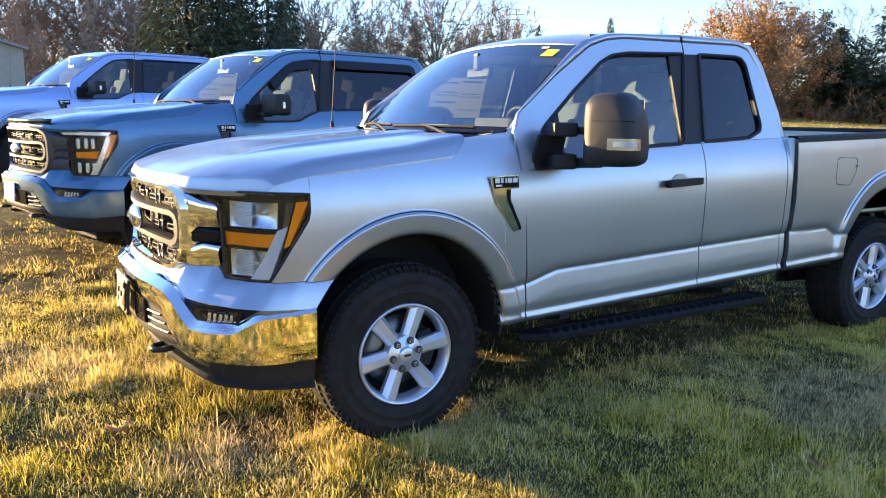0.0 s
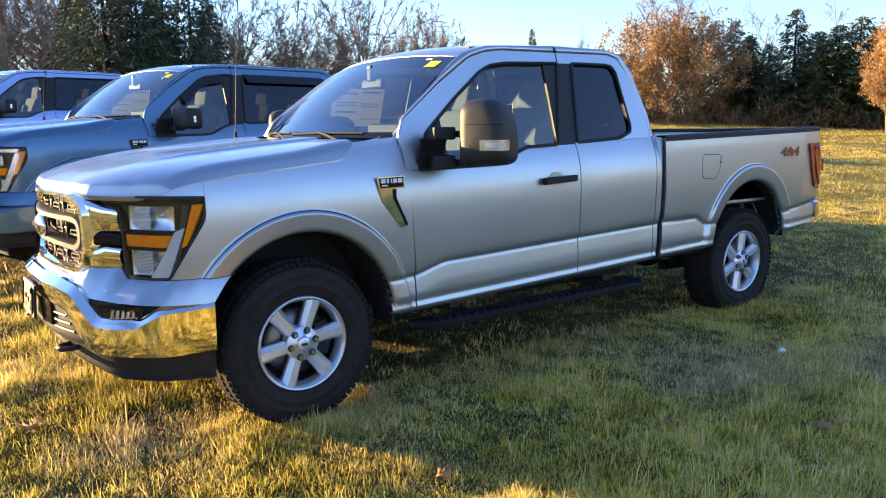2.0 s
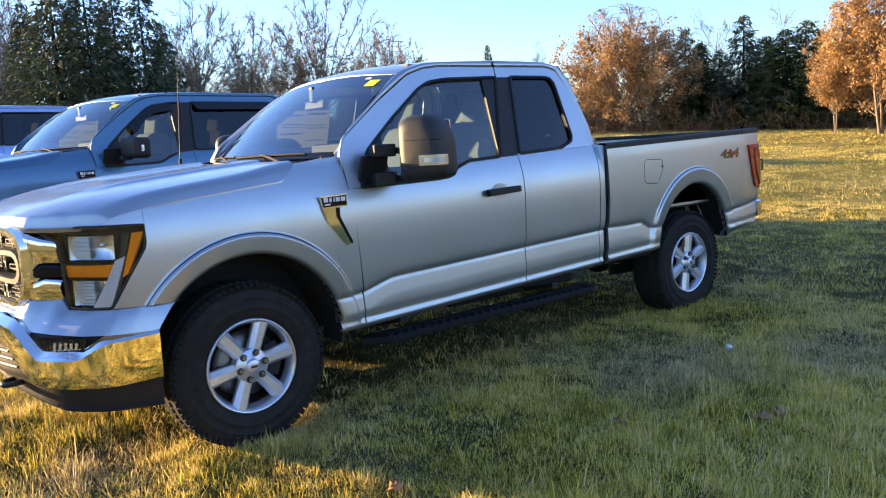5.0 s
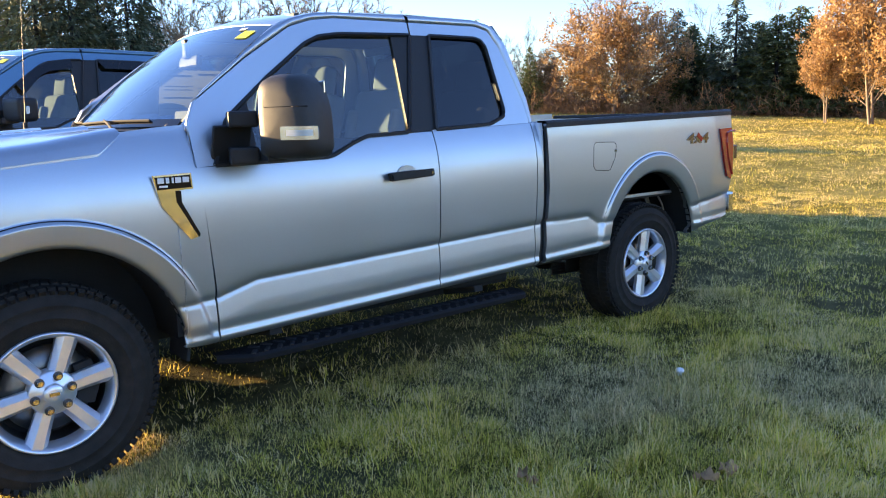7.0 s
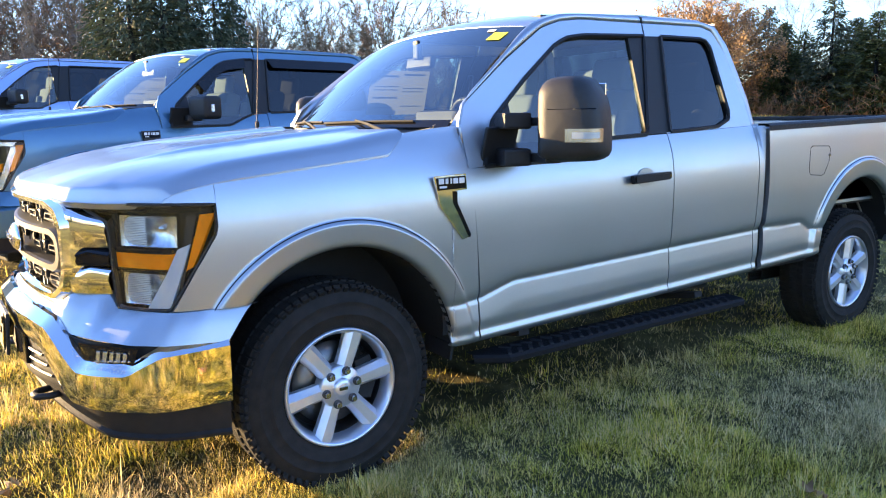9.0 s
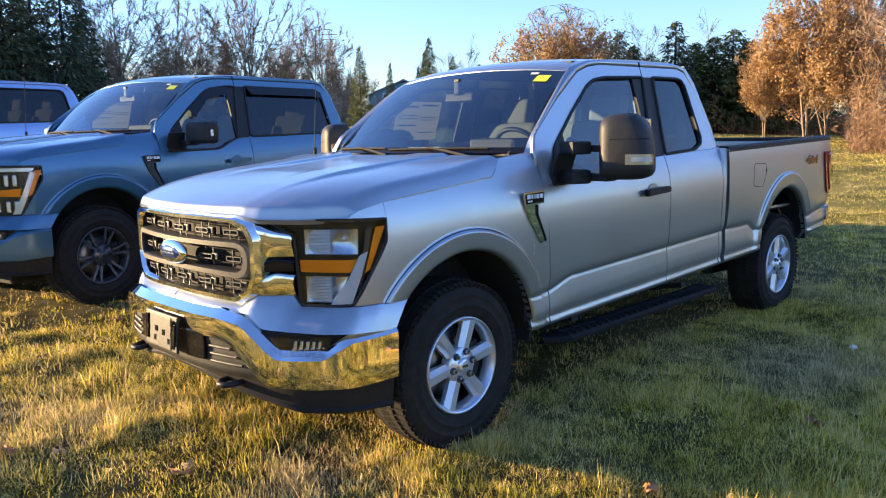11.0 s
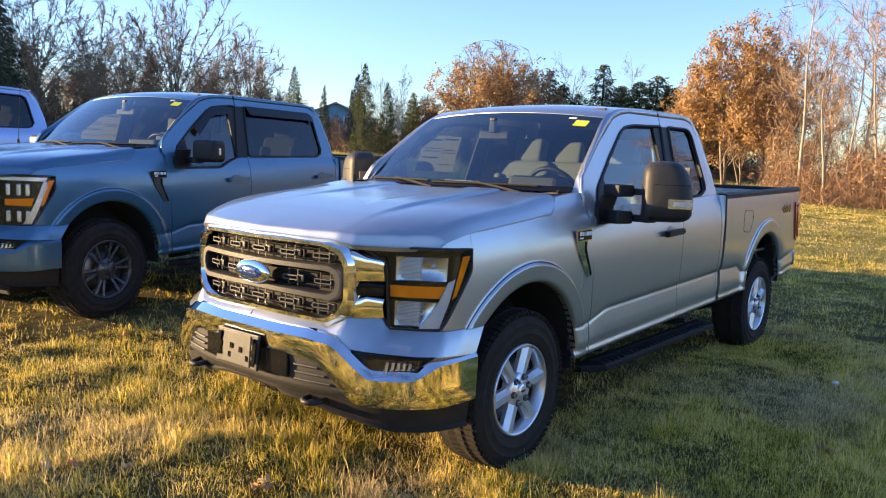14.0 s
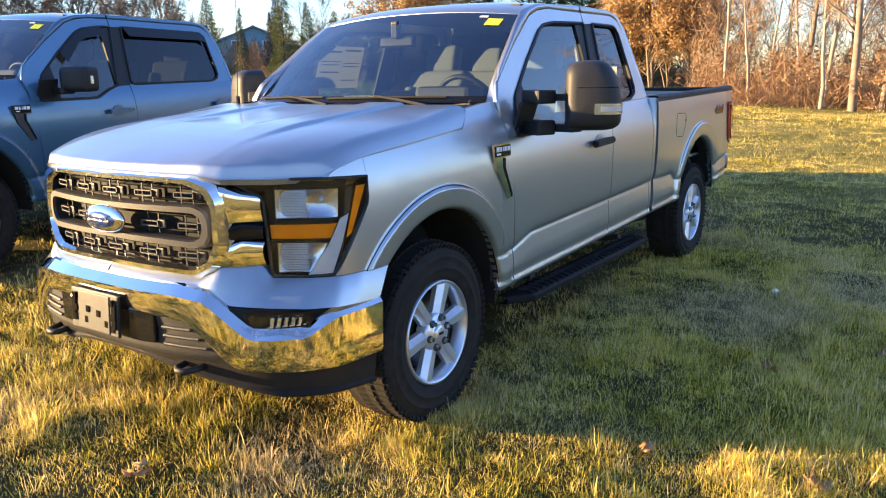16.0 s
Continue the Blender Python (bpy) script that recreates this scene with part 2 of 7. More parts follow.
def box(bm, size, m=Matrix(), bevel=0.0, seg=2):
    """Adds a bevelled box of that size, centred on the pose m."""
    made = bmesh.ops.create_cube(bm, size=1, matrix=m @ Matrix.Diagonal((*size, 1)))["verts"]
    if bevel:
        edges = list({e for v in made for e in v.link_edges})
        bmesh.ops.bevel(bm, geom=edges, offset=bevel, segments=seg, affect="EDGES", profile=0.6)


def boxed(name, size, m, mat, parent, label="", bevel=0.0, seg=2):
    bm = bmesh.new()
    box(bm, size, m, bevel, seg)
    return part(name, bm, mat, parent, label)


def tube(bm, pts, radius, sides=8, cap=True):
    """Adds a tube along points; radius is one number or one for each point."""
    pts = [Vector(p) for p in pts]
    rad = [radius] * len(pts) if not hasattr(radius, "__len__") else radius
    rings = []
    for k, p in enumerate(pts):
        d = (pts[min(k + 1, len(pts) - 1)] - pts[max(k - 1, 0)]).normalized()
        u = d.cross(Vector((0, 0, 1)) if abs(d.z) < 0.9 else Vector((1, 0, 0))).normalized()
        w = d.cross(u)
        rings.append([bm.verts.new(p + (u * math.cos(a) + w * math.sin(a)) * rad[k]) for a in (2 * math.pi * i / sides for i in range(sides))])
    for a, b in zip(rings, rings[1:]):
        for i in range(sides):
            bm.faces.new((a[i], a[(i + 1) % sides], b[(i + 1) % sides], b[i]))
    if cap:
        bm.faces.new(rings[0][::-1])
        bm.faces.new(rings[-1])


def lathe(name, profile, seg, axis_m=Matrix(), smooth=True):
    """A ring of the profile (radius, height) turned about the y axis."""
    g = []
    for i in range(seg):
        a = 2 * math.pi * i / seg
        g.append([(r * math.cos(a), h, r * math.sin(a)) for r, h in profile])
    g = np.array(g)
    return mesh_of(name, g.reshape(-1, 3), grid_faces(seg, len(profile), True, 0, True), smooth)


def prism(bm, outline, depth, m=Matrix(), bevel=0.0):
    """Adds a solid of the flat outline (x, z pairs), thick along y by depth, under m."""
    front = [bm.verts.new(m @ Vector((x, -depth / 2, z))) for x, z in outline]
    back = [bm.verts.new(m @ Vector((x, depth / 2, z))) for x, z in outline]
    faces = [bm.faces.new(front), bm.faces.new(back[::-1])]
    n = len(outline)
    for i in range(n):
        faces.append(bm.faces.new((front[i], back[i], back[(i + 1) % n], front[(i + 1) % n])))
    if bevel:
        bmesh.ops.bevel(bm, geom=list({e for e in faces[0].edges}), offset=bevel, segments=2, affect="EDGES")


def folded(name, rows, sharp, flip=False, wrap=False):
    """A smooth skin through 3D lines of equal counts, with a hard fold along the lines whose numbers are in sharp."""
    g = np.stack([np.asarray(r, float) for r in rows], 0)
    nr, nc = g.shape[:2]
    if wrap:
        faces = [(r * nc + c, (r + 1) * nc + c, (r + 1) * nc + (c + 1) % nc, r * nc + (c + 1) % nc) for r in range(nr - 1) for c in range(nc)]
        faces = [f[::-1] for f in faces] if flip else faces
    else:
        faces = grid_faces(nr, nc, flip)
    me = mesh_of(name, g.reshape(-1, 3), faces)
    ends = np.empty(len(me.edges) * 2, int)
    me.edges.foreach_get("vertices", ends)
    row = ends.reshape(-1, 2) // nc
    hard = (row[:, 0] == row[:, 1]) & np.isin(row[:, 0], list(sharp))
    me.edges.foreach_set("use_edge_sharp", hard)
    return me

# ---- ground ----
def lattice(x, y, seed):
    """Smooth random heights between -1 and 1 on a unit grid."""
    x, y = np.asarray(x, float), np.asarray(y, float)
    ix, iy = np.floor(x), np.floor(y)
    fx, fy = x - ix, y - iy
    fx, fy = fx * fx * (3 - 2 * fx), fy * fy * (3 - 2 * fy)
    dot = lambda i, j: np.mod(np.sin(i * 127.1 + j * 311.7 + seed * 74.7) * 43758.5453, 1.0) * 2 - 1
    low = dot(ix, iy) * (1 - fx) + dot(ix + 1, iy) * fx
    high = dot(ix, iy + 1) * (1 - fx) + dot(ix + 1, iy + 1) * fx
    return low * (1 - fy) + high * fy


def ground_z(x, y):
    """The field: level under the first truck, rising gently behind it, with lumpy turf."""
    lumps = 0.020 * lattice(2.3 * x + 0.6 * y, 2.5 * y - 0.5 * x, 1) + 0.013 * lattice(5.6 * x - 1.9 * y, 5.2 * y + 2.1 * x, 2) + 0.006 * lattice(11.5 * x + 3 * y, 11.0 * y - 4 * x, 3)
    return 0.022 * (y + np.sqrt(y * y + 4)) + 0.000 + 0.02 * np.sin(0.9 * x + 1.3) * np.sin(0.7 * y) + lumps


gm, gn, gl, gb = material("turf")
gtex = gn.new("ShaderNodeTexCoord")
g1, g2, g3 = (gn.new("ShaderNodeTexNoise") for _ in range(3))
for node, size, detail in ((g1, 0.55, 5), (g2, 7.0, 6), (g3, 90.0, 3)):
    node.inputs["Scale"].default_value, node.inputs["Detail"].default_value = size, detail
    gl.new(gtex.outputs["Object"], node.inputs["Vector"])
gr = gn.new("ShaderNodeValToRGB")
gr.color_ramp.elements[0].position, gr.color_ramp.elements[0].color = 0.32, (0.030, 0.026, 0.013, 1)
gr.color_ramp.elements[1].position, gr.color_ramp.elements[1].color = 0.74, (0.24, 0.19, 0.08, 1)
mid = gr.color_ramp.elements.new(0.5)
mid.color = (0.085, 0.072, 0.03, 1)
ga = gn.new("ShaderNodeMath")
ga.operation = "MULTIPLY_ADD"
ga.inputs[1].default_value, ga.inputs[2].default_value = 0.55, 0.0
gadd = gn.new("ShaderNodeMath")
gadd.operation = "MULTIPLY_ADD"
gadd.inputs[1].default_value = 0.45
gl.new(g1.outputs["Fac"], ga.inputs[0])
gl.new(g2.outputs["Fac"], gadd.inputs[0])
gl.new(ga.outputs[0], gadd.inputs[2])
gl.new(gadd.outputs[0], gr.inputs["Fac"])
# Turf blends to a paler ramp from 5.5 to 12 m off the origin.
gpale, gfar, gmix = gn.new("ShaderNodeValToRGB"), gn.new("ShaderNodeVectorMath"), gn.new("ShaderNodeMix")
gpale.color_ramp.elements[0].position, gpale.color_ramp.elements[0].color = 0.35, (0.17, 0.16, 0.035, 1)
gpale.color_ramp.elements[1].position, gpale.color_ramp.elements[1].color = 0.68, (0.46, 0.37, 0.11, 1)
gl.new(gadd.outputs[0], gpale.inputs["Fac"])
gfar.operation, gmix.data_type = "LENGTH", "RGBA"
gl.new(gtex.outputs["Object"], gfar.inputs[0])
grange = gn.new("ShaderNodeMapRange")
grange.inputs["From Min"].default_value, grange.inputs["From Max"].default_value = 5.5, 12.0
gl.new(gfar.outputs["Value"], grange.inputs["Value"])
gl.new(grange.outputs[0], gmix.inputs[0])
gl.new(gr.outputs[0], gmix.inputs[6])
gl.new(gpale.outputs[0], gmix.inputs[7])
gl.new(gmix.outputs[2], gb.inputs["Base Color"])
gb.inputs["Roughness"].default_value = 0.95
gb.inputs["Specular IOR Level"].default_value = 0.08
gbump = gn.new("ShaderNodeBump")
gbump.inputs["Strength"].default_value, gbump.inputs["Distance"].default_value = 1.0, 0.03
gl.new(g3.outputs["Fac"], gbump.inputs["Height"])
gl.new(gbump.outputs[0], gb.inputs["Normal"])

lines_x = np.unique(np.r_[np.linspace(-4.2, 6, 131), np.linspace(-12, 14, 80), np.geomspace(14, 1500, 32), -np.geomspace(12, 1500, 32)])
lines_y = np.unique(np.r_[np.linspace(-4.2, 3, 95), np.linspace(-12, 14, 80), np.geomspace(14, 1500, 32), -np.geomspace(12, 1500, 32)])
gx, gy = np.meshgrid(lines_x, lines_y, indexing="ij")
far = np.clip((np.hypot(gx, gy) - 80) / 300, 0, 1)
gz = ground_z(gx, np.clip(gy, -60, 60)) * (1 - far) + 1.2 * far
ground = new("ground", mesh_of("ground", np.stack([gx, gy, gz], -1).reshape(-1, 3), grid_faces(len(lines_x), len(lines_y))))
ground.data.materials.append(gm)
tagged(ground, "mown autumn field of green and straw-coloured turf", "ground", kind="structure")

# ---- pickup trucks ----
FC, FR = (0.03, 0.46), (0.50, 0.505)      # front wheel opening: centre and half axes
RC, RR = (3.765, 0.53), (0.465, 0.50)     # rear wheel opening


def crease(x, bed):
    """Height of the character line along the flank."""
    cab = np.interp(x, [-0.6, 0.5, 0.67, 0.70, 0.86, bed - 0.09], [0.64, 0.664, 0.674, 0.684, 0.732, 0.793])
    box_ = np.interp(x, [bed, 3.09, 3.187, 4.2, 4.68, 4.9], [0.80, 0.80, 0.742, 0.763, 0.809, 0.82])
    return np.where(x < bed - 0.04, cab, box_)


def rocker(x):
    return 0.475 + 0.034 * (x - 0.665)


def arch_rho(x, z, c, r):
    return np.hypot((x - c[0]) / r[0], (z - c[1]) / r[1])


def smooth01(t):
    t = np.clip(t, 0, 1)
    return t * t * (3 - 2 * t)


def eased(v, reach, keys, values):
    """Values between keys, with the bends at the keys rounded off over a reach to both sides."""
    return sum(np.interp(v + reach * o, keys, values) * k for o, k in ((-1, 1), (-0.66, 2), (-0.33, 3), (0, 4), (0.33, 3), (0.66, 2), (1, 1))) / 16


def half_width(x, z, bed):
    """Half width of the body at a length and a height: shoulder, crease, sill and wheel-arch flares."""
    x, z = np.asarray(x, float), np.asarray(z, float)
    zr = 0.025 * (x - 0.66)
    h, d = z - zr, z - crease(x, bed)
    cab = eased(h, 0.045, [0.4, 0.68, 0.80, 0.95, 1.05, 1.13, 1.20, 1.26, 1.31, 1.36, 1.40], [0.925, 0.931, 0.940, 0.946, 0.947, 0.943, 0.932, 0.914, 0.893, 0.868, 0.84])
    tub = eased(h, 0.045, [0.4, 0.68, 0.80, 0.95, 1.1, 1.25, 1.34, 1.4], [0.925, 0.931, 0.940, 0.946, 0.948, 0.946, 0.938, 0.925])
    up = np.where(x < bed - 0.04, cab, tub) - 0.014 * np.exp(-np.maximum(d, 0) / 0.012)
    low = np.interp(d, [-0.35, -0.13, -0.115, -0.095, -0.015, 0.0], [0.928, 0.9325, 0.9325, 0.932, 0.9255, 0.919])
    e = z - rocker(x)
    low = low - np.interp(e, [-0.05, 0.0, 0.012, 0.03, 0.06, 0.10], [0.05, 0.03, 0.008, -0.004, 0.006, 0.0])
    w = np.where(d >= 0, up, low)
    for c, r, out in ((FC, FR, 1.225), (RC, RR, 1.27)):
        rho = arch_rho(x, z, c, r)
        near = smooth01((z - c[1] + 0.02) / 0.12)
        w = w + near * (0.020 * (1 - smooth01((rho - (out - 0.05)) / 0.05)) - 0.012 * np.clip((out - rho) / (out - 1), 0, 1))
        w = w - 0.02 * near * np.exp(-np.maximum(rho - 1, 0) / 0.012)
    w = w - eased(x, 0.03, [-0.72, -0.66, -0.60, -0.53, -0.44, -0.3, -0.1], [0.18, 0.095, 0.050, 0.033, 0.024, 0.010, 0.0])
    return w - np.interp(x, [4.45, 4.8], [0, 0.028])


def green_y(z):
    """Half width of the cab at window height."""
    return 0.92 - 0.33 * (np.asarray(z, float) - 1.25)


def flank(flat, side, bed):
    """Wraps a grid of (x, z) onto the flank of the body."""
    return np.stack([flat[..., 0], side * half_width(flat[..., 0], flat[..., 1], bed), flat[..., 1]], -1)


def arc(c, r, a0, a1, n):
    return [(c[0] + r[0] * math.cos(radians(a)), c[1] + r[1] * math.sin(radians(a))) for a in np.linspace(a0, a1, n)]


def flank_panel(name, b, t, l, r, nu, nv, side, bed, mat, parent, label=""):
    g = flank(coons(b, t, l, r, nu, nv), side, bed)
    return put(name, sheet(name, g, (0, -side * 0.025, 0), side > 0), mat, parent, label)


def windowed(grid2, side, inset=0.0):
    """Wraps a grid of (x, z) onto the cab side at window height."""
    return np.stack([grid2[..., 0], side * (green_y(grid2[..., 1]) - inset), grid2[..., 1]], -1)


def grille_x(y):
    return -0.955 + 0.25 * y * y


BUMPER_PLAN = [(-1.03, 0.0), (-1.02, 0.28), (-0.97, 0.53), (-0.87, 0.78), (-0.74, 0.90), (-0.63, 0.945), (-0.445, 0.972)]
LAMP_PLAN = [(-0.845, 0.57), (-0.765, 0.645), (-0.735, 0.70), (-0.675, 0.80), (-0.62, 0.87), (-0.575, 0.897), (-0.50, 0.912), (-0.444, 0.917), (-0.40, 0.92)]


def plan(line, y):
    """x on a plan line at a half width."""
    return np.interp(y, [p[1] for p in line], [p[0] for p in line])


HOOD_Y, HOOD_X = [0, 0.3, 0.50, 0.57, 0.65, 0.75, 0.862], [-0.955, -0.932, -0.893, -0.862, -0.80, -0.71, -0.60]


def hood_z(x, y):
    """The bonnet: a low dome with two raised lines and round shoulders that run into the wings, rolled down to an upright lip in front."""
    a = np.abs(y)
    mid = np.interp(x, [-0.96, -0.80, -0.65, -0.4, 0.0, 0.36], [1.245, 1.275, 1.300, 1.332, 1.372, 1.402])
    dome = mid - 0.030 * (np.maximum(a - 0.46, 0) / 0.4) ** 2 * (1 - smooth01(x / 0.36))
    dome = dome + 0.013 * smooth01((0.52 - a) / 0.035) * smooth01((x + 0.80) / 0.5) - 0.012 * smooth01((0.30 - a) / 0.06) * smooth01((x + 0.62) / 0.6)
    narrow = np.interp(x, [-0.72, -0.66, -0.60, -0.53, -0.44, -0.3, -0.1], [0.18, 0.095, 0.050, 0.033, 0.024, 0.010, 0.0])
    shoulder = np.interp(a + narrow, [0.78, 0.84, 0.868, 0.893, 0.914, 0.932, 0.943, 0.95], [1.47, 1.40, 1.36, 1.31, 1.26, 1.20, 1.13, 1.05]) + 0.025 * (x - 0.66)
    h = np.clip(0.5 + 0.5 * (shoulder - dome) / 0.06, 0, 1)
    inner = shoulder * (1 - h) + dome * h - 0.06 * h * (1 - h)
    back = np.maximum(x - np.interp(a, HOOD_Y, HOOD_X), 0)
    front = np.interp(a, [0, 0.47, 0.57, 0.70, 0.862], [1.190, 1.187, 1.172, 1.168, 1.172])
    rise = 0.42 * smooth01(back / 0.022) + 0.58 * (1 - np.exp(-back / 0.10))
    return front + (inner - front) * rise


def build_wheel(style):
    """A wheel with its tyre, six-spoked rim, lug nuts and brake, outer face towards -y, centred on its hub."""
    w = thing("wheel", "", "")
    rub = [(0.232, 0.10), (0.236, 0.005), (0.262, -0.010), (0.286, -0.012), (0.289, -0.016), (0.293, -0.016), (0.296, -0.0125), (0.335, -0.010), (0.338, -0.013), (0.341, -0.009), (0.352, -0.004), (0.378, 0.008), (0.396, 0.03), (0.404, 0.06), (0.406, 0.13), (0.404, 0.20), (0.396, 0.235), (0.35, 0.262), (0.25, 0.262)]
    put("tyre", lathe("tyre", rub, 96), RUBBER, w)
    bm = bmesh.new()
    for k in range(72):
        a = 2 * math.pi * k / 72
        for row, (h, ln, off) in enumerate(((0.035, 0.05, 0), (0.095, 0.04, 0.5), (0.145, 0.04, 0), (0.205, 0.06, 0.5))):
            b = a + off * math.pi / 72
            m = Matrix.Rotation(-b, 4, "Y") @ Matrix.Translation((0.402 if row in (1, 2) else 0.397, h, 0)) @ pose(0, 0, 0, 0, 0, (0, 8, -8, 0)[row])
            box(bm, (0.014, ln, 0.026), m)
        m = Matrix.Rotation(-a, 4, "Y") @ Matrix.Translation((0.383, 0.006, 0))
        box(bm, (0.03, 0.008, 0.016 if k % 2 else 0.024), m @ pose(0, 0, 0, 0, 0, -38))
    part("tread", bm, MUD, w, "dusty block tread")
    alloy, sidem = (ALLOY, ALLOY_SIDE) if style == "silver" else (BLACK_ALLOY, BLACK_ALLOY)
    rim = put("rim", lathe("rim", [(0.203, 0.055), (0.206, 0.035), (0.214, 0.012), (0.222, -0.002), (0.229, -0.008), (0.235, -0.006), (0.237, 0.006)], 72), sidem, w)
    # barrel split from the rim, its colour darkened for shade behind the spokes
    put("barrel", lathe("barrel", [(0.178, 0.20), (0.198, 0.10), (0.203, 0.056)], 60), STEEL if style == "silver" else CAVITY, rim, "inner barrel in shade-dark steel")
    bm = bmesh.new()
    for k in range(6):
        turn = Matrix.Rotation(2 * math.pi * (k + 0.84) / 6, 4, "Y")
        if style == "silver":
            prof = [(0.05, 0.033), (0.12, 0.035), (0.222, 0.041)]
            for s0, s1 in zip(prof, prof[1:]):
                v = []
                for rr, ww in (s0, s1):
                    dep = 0.0 + 0.02 * (0.212 - rr)
                    v.append([bm.verts.new(turn @ Vector((rr, y_, z_))) for y_, z_ in ((dep + 0.05, -ww), (dep + 0.026, -ww), (dep, -ww * 0.46), (dep, ww * 0.46), (dep + 0.026, ww), (dep + 0.05, ww))])
                for i in range(5):
                    bm.faces.new((v[0][i], v[0][i + 1], v[1][i + 1], v[1][i]))
        else:
            for sgn in (-1, 1):
                v = []
                for rr, mid_, ww in ((0.05, 0.012, 0.012), (0.13, 0.020, 0.010), (0.216, 0.038, 0.012)):
                    dep = 0.03 * (1 - rr / 0.216)
                    v.append([bm.verts.new(turn @ Vector((rr, y_, sgn * mid_ + z_))) for y_, z_ in ((dep + 0.04, -ww), (dep, -ww), (dep, ww), (dep + 0.04, ww))])
                for a, b in zip(v, v[1:]):
                    for i in range(3):
                        bm.faces.new((a[i], a[i + 1], b[i + 1], b[i]))
    part("spokes", bm, alloy if style == "silver" else MACHINED, rim)
    put("hub", lathe("hub", [(0.0, -0.012), (0.034, -0.012), (0.036, -0.004), (0.040, 0.0015), (0.080, 0.0015), (0.087, 0.012), (0.087, 0.06)], 36), alloy, rim)
    put("centre_cap", lathe("centre_cap", [(0.0, -0.016), (0.02, -0.016), (0.033, -0.013), (0.036, -0.008)], 28), ALLOY if style == "silver" else BLACK_ALLOY, rim)
    boxed("cap_emblem", (0.036, 0.003, 0.014), pose(0, -0.0165, 0), DARK_CHROME, rim, bevel=0.001)
    for k in range(6):
        a = 2 * math.pi * (k + 0.8) / 6
        bm = bmesh.new()
        bmesh.ops.create_cone(bm, cap_ends=True, segments=6, radius1=0.0135, radius2=0.011, depth=0.034, matrix=pose(0.0675 * math.cos(a), -0.004, -0.0675 * math.sin(a), 90))
        nut = part("lug_nut", bm, DULL_CHROME, rim, "steel lug nut")
        # dark disc under the nut, in place of a shaded recess
        bm = bmesh.new()
        bmesh.ops.create_cone(bm, cap_ends=True, segments=14, radius1=0.0175, radius2=0.0175, depth=0.008, matrix=pose(0.0675 * math.cos(a), -0.001, -0.0675 * math.sin(a), 90))
        part("lug_seat", bm, BLACK_ALLOY, rim)
    disc = put("brake_disc", lathe("brake_disc", [(0.07, 0.085), (0.168, 0.085), (0.168, 0.11), (0.07, 0.11)], 48), STEEL, w)
    bm = bmesh.new()
    prism(bm, [(0.09, -0.075), (0.155, -0.09), (0.188, 0.0), (0.155, 0.09), (0.09, 0.075), (0.10, 0.0)], 0.06, pose(0, 0.085, 0))
    part("brake_caliper", bm, CAVITY, w)
    put("wheel_back", lathe("wheel_back", [(0.0, 0.13), (0.20, 0.13), (0.205, 0.10)], 40), CAVITY, w)
    return w


def place_wheel(proto, parent, x, side, z=0.416):
    """A copy of a wheel as part of a truck."""
    spin = (0, 20, 47, 71)[int(x > 1) * 2 + int(side > 0)]
    m = Matrix.Translation((x, side * 0.92, z)) @ (Matrix.Rotation(math.pi, 4, "Z") if side > 0 else Matrix()) @ Matrix.Rotation(radians(0 if side < 0 and x < 1 else spin), 4, "Y")
    made = copy_thing(proto, m)
    made.parent = parent
    return made


def mirrored(half):
    """A closed outline from its half with y >= 0, top centre to bottom centre."""
    return list(half) + [(-y, z) for y, z in half[::-1] if y > 1e-6]


def grille_ring(name, outer, inner, offs, n, mat, parent, label=""):
    """A band between two closed outlines on the curved grille face; offs: set-backs from outer edge to inner edge."""
    a, b = np.array(outer + [outer[0]]), np.array(inner + [inner[0]])
    ra, rb = resample(a, n + 1)[:-1], resample(b, n + 1)[:-1]
    rows = []
    for t, off in offs:
        p = ra * (1 - t) + rb * t
        rows.append(np.stack([grille_x(p[:, 0]) + off, p[:, 0], p[:, 1]], 1))
    return put(name, folded(name, rows, range(len(rows)), wrap=True), mat, parent, label)


SURROUND_OUT = [(0, 1.187), (0.30, 1.186), (0.47, 1.181), (0.55, 1.157), (0.583, 1.10), (0.585, 0.91), (0.555, 0.848), (0.47, 0.80), (0.30, 0.806), (0, 0.815)]
SURROUND_IN = [(0, 1.150), (0.28, 1.150), (0.42, 1.146), (0.50, 1.115), (0.532, 1.06), (0.532, 0.935), (0.50, 0.873), (0.44, 0.842), (0.28, 0.845), (0, 0.850)]
RING_OUT = [(0, 1.071), (0.3, 1.073), (0.47, 1.074), (0.512, 1.055), (0.527, 1.02), (0.527, 0.965), (0.508, 0.93), (0.47, 0.910), (0.3, 0.916), (0, 0.922)]
RING_IN = [(0, 1.042), (0.3, 1.043), (0.455, 1.043), (0.482, 1.03), (0.492, 1.008), (0.492, 0.975), (0.48, 0.955), (0.455, 0.943), (0.3, 0.947), (0, 0.952)]


